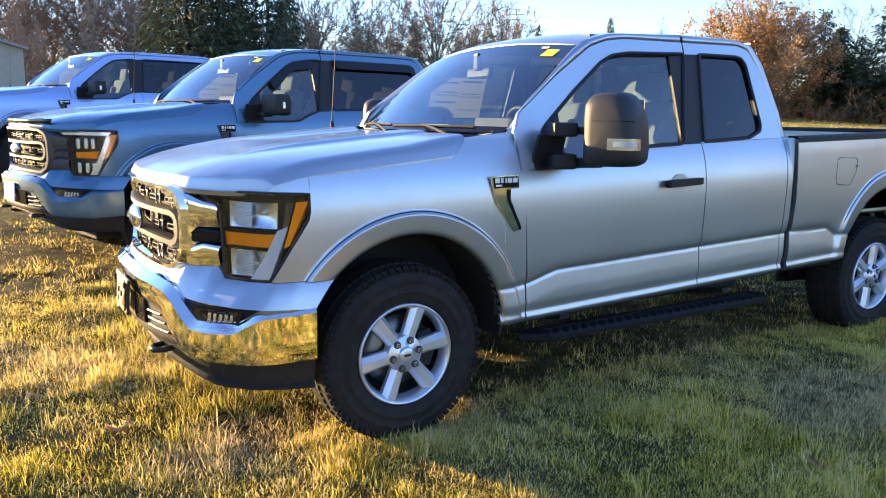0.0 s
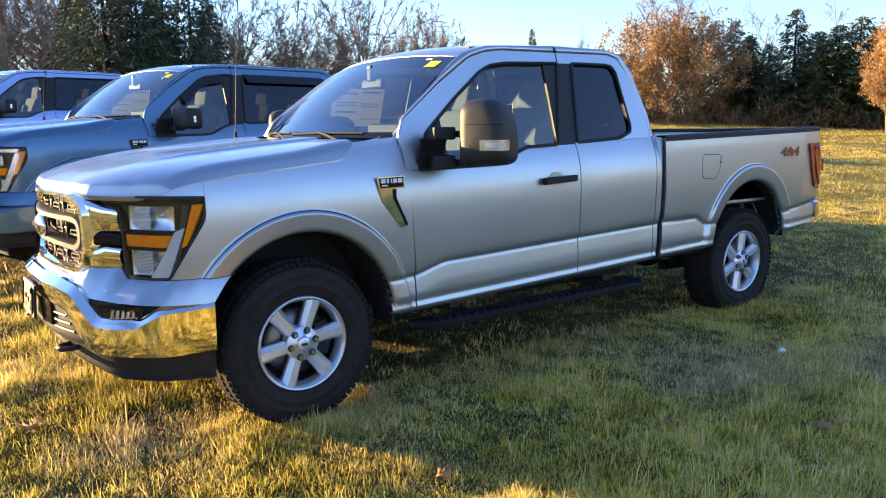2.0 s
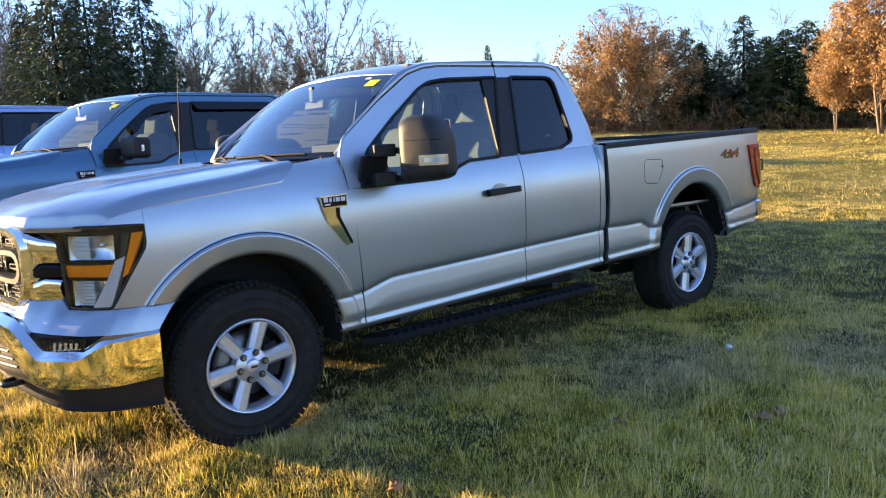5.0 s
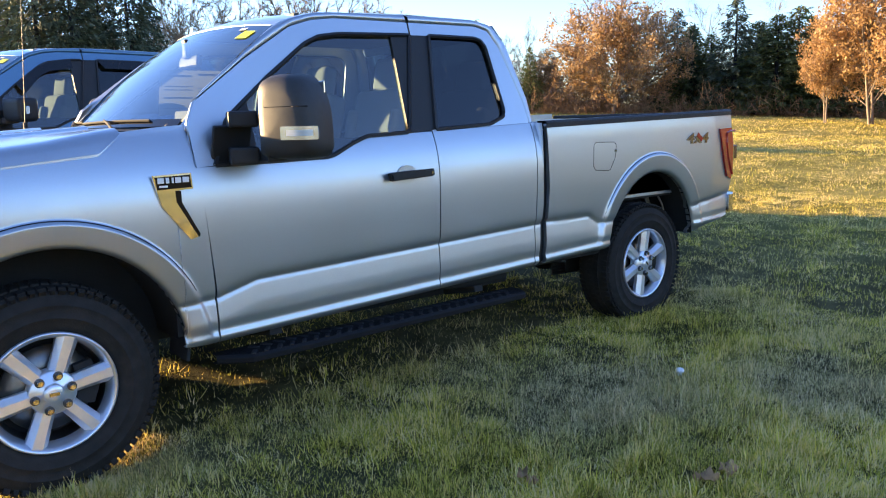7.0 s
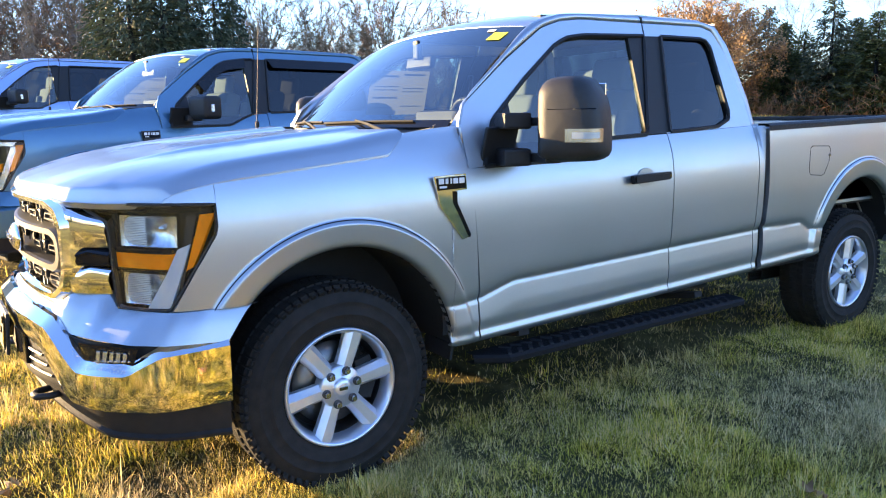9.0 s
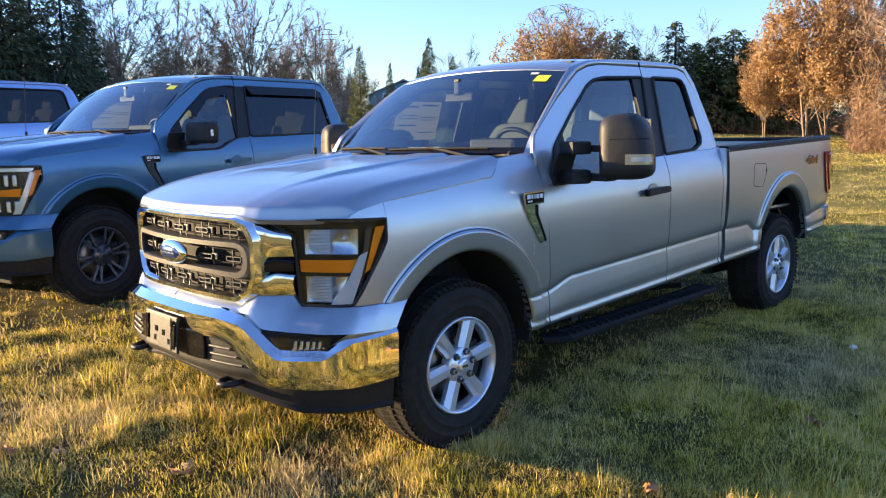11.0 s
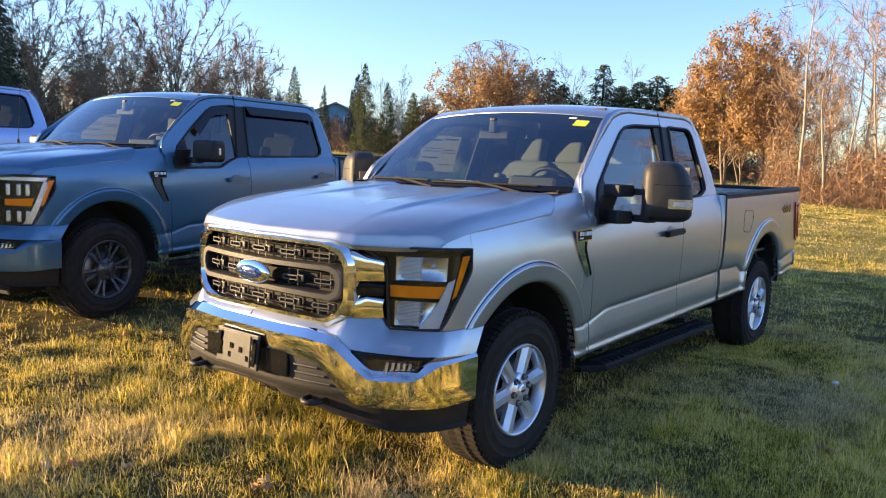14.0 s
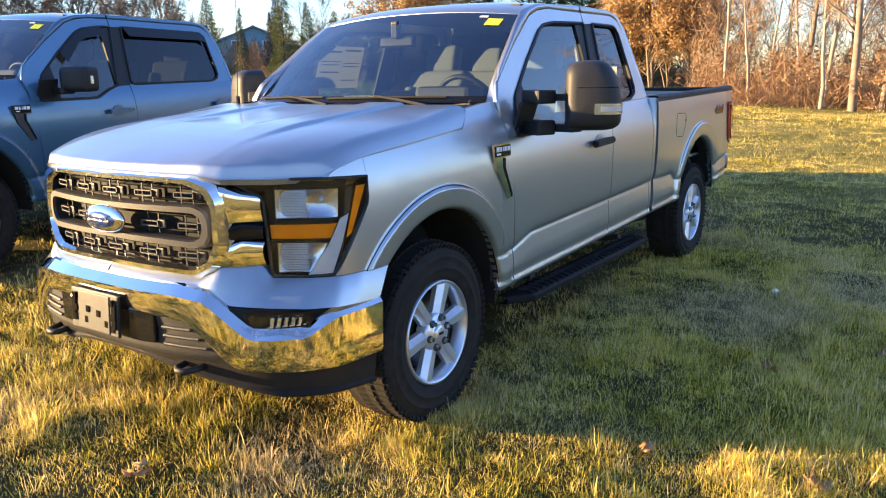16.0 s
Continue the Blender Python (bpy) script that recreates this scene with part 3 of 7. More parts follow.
def front_end(truck, cfg):
    """Grille, bumper, lower fascia and air dam."""
    sur, ringm, bump, paint = cfg["surround"], cfg["ring"], cfg["bumper"], cfg["paint"]
    k = max(60, int(160 * cfg["res"]))
    grille = grille_ring("grille", mirrored(SURROUND_OUT), mirrored(SURROUND_IN), [(0, 0.06), (0, 0.010), (0.30, -0.010), (0.72, -0.010), (1, 0.012), (1.0, 0.07)], k, sur, truck)
    ys, zs = np.linspace(-0.56, 0.56, 24), np.linspace(0.84, 1.16, 8)
    Y, Z = np.meshgrid(ys, zs, indexing="ij")
    put("mesh_backing", mesh_of("mesh_backing", np.stack([grille_x(Y) + 0.085, Y, Z], -1).reshape(-1, 3), grid_faces(24, 8)), CAVITY, grille)
    grille_ring("grille_bar", mirrored(RING_OUT), mirrored(RING_IN), [(0, 0.06), (0, 0.008), (0.15, -0.004), (0.85, -0.004), (1, 0.008), (1, 0.06)], k, ringm, grille, "grey grille bar ring")
    # clips and wires of the grille
    for z, cols in ((1.108, (-0.40, -0.20, 0.0, 0.20, 0.40)), (0.992, (-0.41, -0.22, 0.22, 0.41)), (0.880, (-0.40, -0.20, 0.0, 0.20, 0.40))):
        for y in cols:
            slope = math.degrees(math.atan(0.5 * y))
            base = Matrix.Translation((grille_x(y) + 0.028, y, z)) @ pose(0, 0, 0, 0, 0, -slope)
            bm = bmesh.new()
            for sz, at in (((0.012, 0.094, 0.0042), (0, 0, 0.0095)), ((0.012, 0.094, 0.0042), (0, 0, -0.0095)), ((0.012, 0.0042, 0.0232), (0, 0.0449, 0)), ((0.012, 0.0042, 0.0232), (0, -0.0449, 0))):
                box(bm, sz, base @ Matrix.Translation(at))
            part("grille_clip", bm, CLIP_GREY, grille)
            boxed("grille_block", (0.02, 0.045, 0.034), base @ Matrix.Translation((0.012, -0.055, 0)), BLACK, grille, bevel=0.008)
            for dy in (-0.028, 0.028):
                boxed("grille_wire", (0.005, 0.005, 0.074), base @ Matrix.Translation((0.018, dy, 0)), GRILLE_GREY, grille)
    for z in (1.132, 1.085, 1.025, 0.965, 0.905, 0.86):
        bm = bmesh.new()
        tube(bm, [(grille_x(y) + 0.06, y, z) for y in np.linspace(-0.53, 0.53, 13)], 0.0045, 4)
        part("grille_rod", bm, BLACK, grille)
    # oval emblem: rim and enamel field with a plain script bar
    for nm, a, b, d0, mt in (("emblem_rim", 0.132, 0.056, 0.0, DARK_CHROME if sur is not CHROME else CHROME), ("emblem_field", 0.112, 0.042, -0.004, cfg["emblem"])):
        bm = bmesh.new()
        bmesh.ops.create_uvsphere(bm, u_segments=32, v_segments=12, radius=1, matrix=pose(grille_x(0) - 0.012 + d0, 0, 0.997) @ Matrix.Diagonal((0.026, a, b, 1)))
        emb = part(nm, bm, mt, grille, "oval emblem", True)
    bm = bmesh.new()
    for dy, w, h in ((0.055, 0.03, 0.035), (0.015, 0.028, 0.018), (-0.02, 0.026, 0.018), (-0.055, 0.026, 0.03)):
        box(bm, (0.004, w, 0.005), pose(grille_x(0) - 0.041, -dy, 0.994), 0.0012)
        box(bm, (0.004, 0.005, h), pose(grille_x(0) - 0.041, -dy, 1.0), 0.0012)
    part("emblem_mark", bm, CHROME, grille)
    # wings from the grille to the lamps
    for side in (-1, 1):
        for nm, z0, z1, za, zb, mt in (("grille_wing", 1.012, 1.116, 1.018, 1.158, sur), ("grille_arm", 0.946, 1.004, 0.953, 1.012, cfg["arm"]), ("grille_wing", 0.846, 0.941, 0.862, 0.947, sur)):
            rows = []
            for y, x, lo, hi in ((0.535, grille_x(0.535) + 0.004, za, zb), (0.575, grille_x(0.575) + 0.01, z0 + 0.003, zb - 0.012), (0.61, -0.812, z0, z1 + 0.012), (0.664, -0.755, z0, z1)):
                zz = np.array([lo, lo, lo + 0.25 * (hi - lo), lo + 0.55 * (hi - lo), hi - 0.02, hi, hi])
                back = np.array([0.05, 0.006, 0.0, -0.006 if nm == "grille_wing" else 0.004, 0.0, 0.02, 0.06])
                rows.append(np.stack([x + back, np.full(7, side * y), zz], 1))
            put(nm, folded(nm, np.swapaxes(np.array(rows), 0, 1), (1, 4), side < 0), mt, grille)
    # bumper
    half = resample(BUMPER_PLAN, 48, True)
    full = np.vstack([half[::-1] * (1, -1), half[1:]])
    tang = np.gradient(full, axis=0)
    tang /= np.linalg.norm(tang, axis=1)[:, None]
    norm_out = np.stack([-tang[:, 1], tang[:, 0]], 1)
    s = np.abs(np.r_[0, np.cumsum(np.linalg.norm(np.diff(full, axis=0), axis=1))])
    s = np.abs(s - s[len(s) // 2])
    hs = np.r_[0, np.cumsum(np.linalg.norm(np.diff(half, axis=0), axis=1))]
    at = lambda keys: np.interp(s, [float(np.interp(y, half[:, 1], hs)) for y, _ in keys], [z for _, z in keys])
    zt = at([(0, 0.752), (0.42, 0.75), (0.55, 0.732), (0.60, 0.695), (0.66, 0.645), (0.715, 0.602), (0.88, 0.602), (0.908, 0.632), (0.935, 0.662), (0.972, 0.676)])
    zb = at([(0, 0.652), (0.395, 0.654), (0.476, 0.64), (0.54, 0.585), (0.614, 0.511), (0.665, 0.478), (0.94, 0.464), (0.972, 0.47)])

    def ring(z, out):
        return np.stack([full[:, 0] + norm_out[:, 0] * out, full[:, 1] + norm_out[:, 1] * out, z], 1)

    rows = [ring(zt + 0.018, -0.080), ring(zt + 0.038, -0.050), ring(zt + 0.036, -0.036), ring(zt + 0.002, 0.0), ring(zt - 0.012, -0.0006), ring((zt + zb) / 2, -0.0035), ring(zb + 0.025, -0.0065), ring(zb + 0.006, -0.012), ring(zb, -0.03), ring(zb + 0.01, -0.07)]
    bumper = put("front_bumper", folded("front_bumper", rows, (1, 2, 3, 7)), bump, truck)
    # black bed behind the bumper's upper edge, with the fog lamp niches
    top = np.maximum(zt + 0.012, at([(0, 0.76), (0.5, 0.755), (0.58, 0.712), (0.972, 0.70)]))
    put("bumper_backing", loft("bumper_backing", [ring(zt - 0.01, -0.04), ring((zt + top) / 2, -0.075), ring(top, -0.045)]), BLACK, bumper)
    put("bumper_lining", loft("bumper_lining", [ring(top, -0.05), ring(zb + 0.0, -0.09), ring(zb * 0 + 0.50, -0.11)]), CAVITY, bumper)
    for side in (-1, 1):
        g = np.array([[(-0.905 + 0.045, 0.66), (-0.84 + 0.045, 0.76), (-0.73 + 0.02, 0.865)], [(-0.885 + 0.04, 0.70), (-0.82 + 0.04, 0.78), (-0.75 + 0.02, 0.85)]])
        X = np.stack([np.stack([g[r, :, 0], side * g[r, :, 1], np.full(3, z)], 1) for r, z in ((1, 0.615), (0, 0.695))], 0)
        X = X + np.array([-0.045, side * 0.032, 0])
        lamp = put("fog_lamp", sheet("fog_lamp", X + np.array([0.028, -side * 0.015, 0])), GLOSS_BLACK, bumper)
        bm = bmesh.new()
        for i in range(6):
            t = i / 5
            box(bm, (0.014, 0.007, 0.040 - 0.012 * t), pose(-0.832 + 0.090 * t, side * (0.768 + 0.088 * t), 0.660, 0, 10, side * 40), 0.002)
            box(bm, (0.016, 0.016, 0.007), pose(-0.836 + 0.090 * t, side * (0.762 + 0.088 * t), 0.644 + 0.004 * t, 0, 0, side * 40), 0.002)
        part("fog_reflector", bm, REFLECTOR, lamp)
        put("fog_lens", sheet("fog_lens", X), LENS, lamp).visible_shadow = False
    # painted valance between grille and bumper
    for side in (-1, 1):
        wend = float(half_width(-0.345, 0.80, 9))
        up = [(grille_x(0) + 0.004, 0, 0.814), (grille_x(0.3) + 0.004, 0.3, 0.805), (grille_x(0.47) + 0.002, 0.47, 0.799), (grille_x(0.555) + 0.012, 0.555, 0.846), (-0.79, 0.61, 0.852), (-0.757, 0.655, 0.846), (-0.742, 0.69, 0.798), (-0.675, 0.803, 0.798), (-0.60, 0.893, 0.800), (-0.50, 0.918, 0.799), (-0.345, wend, 0.798)]
        lo = [(-0.985, 0, 0.768), (-0.972, 0.29, 0.768), (-0.945, 0.45, 0.76), (-0.92, 0.535, 0.742), (-0.89, 0.61, 0.714), (-0.87, 0.66, 0.712), (-0.83, 0.75, 0.711), (-0.75, 0.865, 0.706), (-0.65, 0.93, 0.70), (-0.55, 0.948, 0.695), (-0.442, 0.955, 0.69)]
        up, lo = np.array(up), np.array(lo)
        mid1 = lo * 0.50 + up * 0.50 + np.array([-0.008, 0.005, -0.002])
        mid2 = lo * 0.15 + up * 0.85 + np.array([-0.006, 0.003, 0.0])
        rows = [resample(r * (1, side, 1), 60) for r in (lo + (0.03, -0.01, -0.003), lo, mid1, mid2, up, up + (0.03, -0.01, 0.004))]
        put("bumper_cover", folded("bumper_cover", rows, (1, 4), side < 0), paint, truck)
        # small dark slots under the grille
        for y in (0.12, 0.42):
            boxed("air_slot", (0.014, 0.045, 0.011), pose(-0.987 + 0.2 * y * y, side * y, 0.781, 0, -30, -side * 12), GLOSS_BLACK, bumper)
    # lower fascia and dam
    idx = np.abs(full[:, 1]) <= 0.64
    sub = lambda z, out: ring(z, out)[idx]
    one = np.ones(len(full))
    fascia = put("lower_fascia", loft("lower_fascia", [sub(zb + 0.012, -0.02), sub(np.minimum(zb - 0.004, 0.60 * one), -0.03), sub(np.minimum(zb - 0.006, 0.53 * one), -0.022), sub(np.minimum(zb - 0.008, 0.505 * one), -0.03), sub(0.47 * one, -0.07)]), GREY_PLASTIC, bumper, "dark grey grained plastic")
    for side in (-1, 1):
        for z, y0, y1 in ((0.618, 0.345, 0.475), (0.585, 0.35, 0.51), (0.552, 0.35, 0.54)):
            bm = bmesh.new()
            tube(bm, [(float(np.interp(y, half[:, 1], half[:, 0])) + 0.018, side * y, z) for y in np.linspace(y0, y1, 6)], 0.006, 6)
            part("rib", bm, GREY_PLASTIC, fascia)
        boxed("air_inlet", (0.03, 0.135, 0.125), pose(-1.0, side * 0.245, 0.612, 0, 0, -side * 8), GLOSS_BLACK, fascia, bevel=0.006)
        # tow hook
        bm = bmesh.new()
        tube(bm, [(-0.93, side * 0.40, 0.47), (-0.99, side * 0.405, 0.465), (-1.005, side * 0.43, 0.463), (-1.0, side * 0.465, 0.463), (-0.96, side * 0.485, 0.465), (-0.92, side * 0.49, 0.47)], 0.013, 8)
        part("tow_hook", bm, BLACK, bumper, "black steel tow hook", True)
    dz = at([(0, 0.474), (0.2, 0.468), (0.45, 0.428), (0.80, 0.366), (0.972, 0.335)])
    ztop = np.maximum(dz + 0.02, np.minimum(zb + 0.004, 0.512 * one))
    put("air_dam", folded("air_dam", [ring(ztop, -0.07), ring(ztop - 0.004, -0.044), ring(0.4 * ztop + 0.6 * dz, -0.056), ring(dz + 0.022, -0.062), ring(dz + 0.012, -0.050), ring(dz, -0.054), ring(dz + 0.01, -0.085)], (1, 3, 4, 5)), DAM_BLACK, bumper, "dark grey plastic air dam")
    # number plate holder
    if cfg["plate"] == "holder":
        plate = boxed("plate_holder", (0.014, 0.315, 0.165), pose(-1.046, 0, 0.636, 0, 4), BLACK, bumper, "empty black number plate holder", 0.005)
        boxed("plate_panel", (0.006, 0.21, 0.15), pose(-1.054, 0, 0.636, 0, 4), GREY_PLASTIC, plate, bevel=0.003)
        for y, z in ((-0.125, 0.69), (-0.118, 0.63), (-0.125, 0.585), (0.125, 0.69), (0.12, 0.64), (0.126, 0.60), (0.035, 0.645), (-0.035, 0.635), (0.05, 0.60), (-0.085, 0.60)):
            boxed("slot", (0.010, 0.022, 0.026), pose(-1.0555, y, z, 0, 4), GLOSS_BLACK, plate)
        for y in (-0.135, 0.135):
            boxed("clip", (0.012, 0.025, 0.10), pose(-1.054, y, 0.636, 0, 4), GLOSS_BLACK, plate, bevel=0.002)
    else:
        plate = boxed("dealer_plate", (0.006, 0.305, 0.155), pose(-1.046, 0, 0.64, 0, 4), PLATE_BLUE, bumper, "light blue dealer plate", 0.002)
        for z, w in ((0.672, 0.19), (0.64, 0.23), (0.605, 0.15)):
            boxed("print_bar", (0.004, w, 0.016), pose(-1.0505, 0, z, 0, 4), WHITE, plate)


def lamp_point(x, z, inset):
    """A spot on the lamp's face by its length and height, set back from the lens."""
    x = np.asarray(x, float)
    lx, ly = np.array(LAMP_PLAN).T
    t = np.gradient(ly, lx)
    slope = np.interp(x, lx, t)
    size = np.sqrt(1 + slope**2)
    return np.stack([x + slope / size * inset, np.interp(x, lx, ly) - inset / size, np.asarray(z, float) + 0 * x], -1)


def lamp_patch(name, quad, inset, side, mat, parent, label="", nu=8, nv=6, depth=0.02):
    """A piece of a lamp: a patch over four (x, z) corners, set back from the lens."""
    g = coons(quad[0], quad[1], [quad[0][0], quad[1][0]], [quad[0][-1], quad[1][-1]], nu, nv)
    p = lamp_point(g[..., 0], g[..., 1], inset) * (1, side, 1)
    return put(name, sheet(name, p, (0.7 * depth, -side * 0.7 * depth, 0), side < 0), mat, parent, label)


def headlamp(truck, cfg, side):
    left, right = [(-0.742, 0.798), (-0.752, 1.10), (-0.83, 1.166)], [(-0.612, 0.806), (-0.535, 0.93), (-0.455, 1.055), (-0.447, 1.085), (-0.447, 1.162)]
    g = coons([left[0], right[0]], [left[-1], (-0.60, 1.168), right[-1]], left, right, 28, 22)
    lamp = put("headlamp", sheet("headlamp", lamp_point(g[..., 0], g[..., 1], 0.075) * (1, side, 1), (0, 0, 0), side < 0), LAMP_BROWN, truck, "clear headlamp with amber reflectors")
    edge = np.vstack([resample([left[0], right[0]], 14)[:-1], resample(right, 18)[:-1], resample([right[-1], (-0.60, 1.168), left[-1]], 16)[:-1], resample(left[::-1], 14)])
    rows = [lamp_point(edge[:, 0], edge[:, 1], d) * (1, side, 1) for d in (0.0, 0.075)]
    put("bezel", loft("bezel", rows), LAMP_BROWN, lamp)
    put("lens", sheet("lens", lamp_point(g[..., 0], g[..., 1], -0.002) * (1, side, 1)), LENS, lamp).visible_shadow = False
    bm = bmesh.new()
    tube(bm, lamp_point(edge[:, 0], edge[:, 1], 0.004) * (1, side, 1), 0.006, 5, False)
    part("lens_seal", bm, BLACK, lamp)
    lamp_patch("brow", ([(-0.80, 1.142), (-0.52, 1.138)], [(-0.82, 1.160), (-0.47, 1.158)]), 0.012, side, GLOSS_BLACK, lamp, nu=20, nv=3)
    lamp_patch("inner_frame", ([(-0.585, 0.86), (-0.575, 0.87)], [(-0.545, 1.125), (-0.51, 1.128)]), 0.016, side, LAMP_BROWN, lamp, nu=6, nv=12)
    if cfg["lamp"] == "halogen":
        for nm, lo, hi, r1, tip in (("high_beam", 1.020, 1.126, -0.582, -0.578), ("low_beam", 0.815, 0.930, -0.662, -0.622)):
            g = coons([(-0.732, lo), (r1, lo)], [(-0.732, hi), (tip, hi)], [(-0.732, lo), (-0.732, hi)], [(r1, lo), (tip, hi)], 18, 12)
            u, v = np.meshgrid(np.linspace(-1, 1, 18), np.linspace(-1, 1, 12), indexing="ij")
            hollow = 0.022 + 0.030 * (1 - u * u) * (1 - 0.8 * v * v)
            bowl = put(nm, sheet(nm, lamp_point(g[..., 0], g[..., 1], hollow) * (1, side, 1), (0, 0, 0), side < 0), REFLECTOR, lamp, "hollow bright reflector")
            bm = bmesh.new()
            bmesh.ops.create_uvsphere(bm, u_segments=14, v_segments=8, radius=0.009, matrix=Matrix.Translation(Vector(lamp_point(-0.36 * 0.732 + 0.64 * r1, (lo + hi) / 2 + 0.01, 0.040) * (1, side, 1))))
            part("bulb_cap", bm, REFLECTOR, bowl, "", True)
            lamp_patch("shroud", ([(-0.744, lo - 0.008), (-0.732, lo - 0.008)], [(-0.750, hi + 0.008), (-0.736, hi + 0.008)]), 0.022, side, GLOSS_BLACK, bowl, nu=3, nv=3)
            for i in range(17):
                z = lo + 0.006 + (hi - lo - 0.012) * i / 16
                lamp_patch("flute", ([(-0.728, z - 0.0025), (-0.676, z - 0.0025)], [(-0.728, z + 0.0015), (-0.668, z + 0.0015)]), 0.027, side, FLUTE, bowl, nu=3, nv=2, depth=0.004)
        lamp_patch("amber_bar", ([(-0.742, 0.944), (-0.614, 0.944)], [(-0.744, 0.996), (-0.588, 0.998)]), 0.018, side, AMBER, lamp, "amber turn signal bar", 16, 4)
        for z in (0.934, 1.008):
            lamp_patch("divider", ([(-0.745, z - 0.006), (-0.60, z - 0.006)], [(-0.745, z + 0.006), (-0.60, z + 0.006)]), 0.014, side, GLOSS_BLACK, lamp)
        lamp_patch("light_blade", ([(-0.672, 0.808), (-0.612, 0.812)], [(-0.580, 1.015), (-0.540, 1.030)]), 0.008, side, SKY_TONED_GUIDE, lamp, "bright blade", 4, 10)
    else:
        for z in (1.06, 0.865):
            for x in (-0.715, -0.675, -0.635):
                bm = bmesh.new()
                c = lamp_point(x, z, 0.03) * (1, side, 1)
                box(bm, (0.03, 0.036, 0.085), Matrix.Translation(c) @ pose(0, 0, 0, 0, 0, side * 35), 0.008)
                part("led_cell", bm, REFLECTOR, lamp, "square lamp cell")
        lamp_patch("amber_bar", ([(-0.725, 0.945), (-0.614, 0.94)], [(-0.725, 0.99), (-0.60, 1.0)]), 0.018, side, AMBER, lamp, "amber turn signal bar", 8, 4)
        lamp_patch("light_blade", ([(-0.655, 0.808), (-0.615, 0.812)], [(-0.535, 1.12), (-0.492, 1.12)]), 0.008, side, REFLECTOR, lamp, "bright blade", 4, 10)
        lamp_patch("light_brow", ([(-0.80, 1.130), (-0.52, 1.124)], [(-0.80, 1.156), (-0.50, 1.152)]), 0.006, side, REFLECTOR, lamp, "bright brow", 12, 3)
    lamp_patch("side_marker", ([(-0.556, 0.940), (-0.532, 0.952)], [(-0.500, 1.130), (-0.452, 1.132)]), 0.008, side, AMBER, lamp, "amber side marker", 5, 12)


def underbody(truck, cfg):
    bed, end = cfg["bed"], cfg["end"]
    for side in (-1, 1):
        for nm, c, r in (("front_wheel_well", FC, FR), ("rear_wheel_well", RC, RR)):
            line = np.array(arc(c, r, 178, 4, 40))
            rows = [np.stack([line[:, 0], np.full(40, side * y), line[:, 1]], 1) for y in (0.925, 0.915, 0.55)]
            put(nm, loft(nm, rows), CAVITY, truck)
            rows = [np.stack([line[:, 0], np.full(40, side * 0.55), line[:, 1]], 1), np.stack([line[:, 0], np.full(40, side * 0.55), np.full(40, 0.35)], 1)]
            put("well_wall", loft("well_wall", rows), CAVITY, truck)
        # added dark sheets that keep the panel gaps black
        for nm, x0, x1, z1 in (("door_lining", 0.50, bed + 0.05, 1.33), ("bed_lining", bed, 3.27, 1.36), ("bed_lining", 4.26, 4.66, 1.36)):
            X, Z = np.meshgrid(np.linspace(x0, x1, 24), np.linspace(0.53 if x0 < 4 else 0.68, z1, 20), indexing="ij")
            put(nm, sheet(nm, np.stack([X, side * (half_width(X, Z, bed) - 0.03), Z], -1)), CAVITY, truck)
        boxed("chassis_rail", (4.9, 0.10, 0.16), pose(2.05, side * 0.42, 0.50), CAVITY, truck)
        boxed("mud_flap", (0.012, 0.20, 0.07), pose(0.535, side * 0.80, 0.455, 0, 8), CAVITY, truck)
        for x0 in (3.0,):
            bm = bmesh.new()
            for i in range(4):
                tube(bm, [(3.2, side * 0.52, 0.36 + 0.02 * i), (3.693, side * 0.52, 0.33 + 0.02 * i), (4.35, side * 0.52, 0.46 + 0.02 * i)], 0.011, 4)
            part("leaf_spring", bm, STEEL, truck)
        bm = bmesh.new()
        tube(bm, [(3.95, side * 0.66, 0.95), (4.12, side * 0.68, 0.62)], 0.028, 8)
        tube(bm, [(4.0, side * 0.74, 0.92), (4.08, side * 0.77, 0.78), (4.16, side * 0.79, 0.56)], 0.008, 5)
        part("shock_absorber", bm, STEEL, truck)
    boxed("engine_block", (1.1, 1.0, 0.50), pose(0.0, 0, 0.92), CAVITY, truck, bevel=0.05)
    boxed("floor_pan", (bed - 0.75, 1.70, 0.10), pose((bed + 0.52) / 2, 0, 0.60), CAVITY, truck)
    bm = bmesh.new()
    tube(bm, [(0, -0.8, 0.41), (0, 0.8, 0.41)], 0.05, 8)
    tube(bm, [(3.693, -0.8, 0.41), (3.693, 0.8, 0.41)], 0.06, 8)
    bmesh.ops.create_uvsphere(bm, u_segments=12, v_segments=8, radius=0.16, matrix=pose(3.693, 0, 0.41))
    tube(bm, [(1.2, 0.1, 0.45), (3.5, 0.05, 0.43)], 0.045, 8)
    tube(bm, [(0.6, 0.3, 0.40), (3.0, 0.35, 0.42), (4.3, 0.45, 0.50)], 0.035, 8)
    part("drivetrain", bm, CAVITY, truck)
    # Unseen block, added to stop low sun passing under the front.
    boxed("skid_plate", (0.50, 0.80, 0.15), pose(-0.24, 0, 0.28), CAVITY, truck, bevel=0.03)
    boxed("firewall", (0.05, 1.6, 0.75), pose(0.56, 0, 0.98), CAVITY, truck)
    boxed("fuel_tank", (1.2, 0.45, 0.22), pose(2.2, -0.28, 0.47), CAVITY, truck, bevel=0.03)


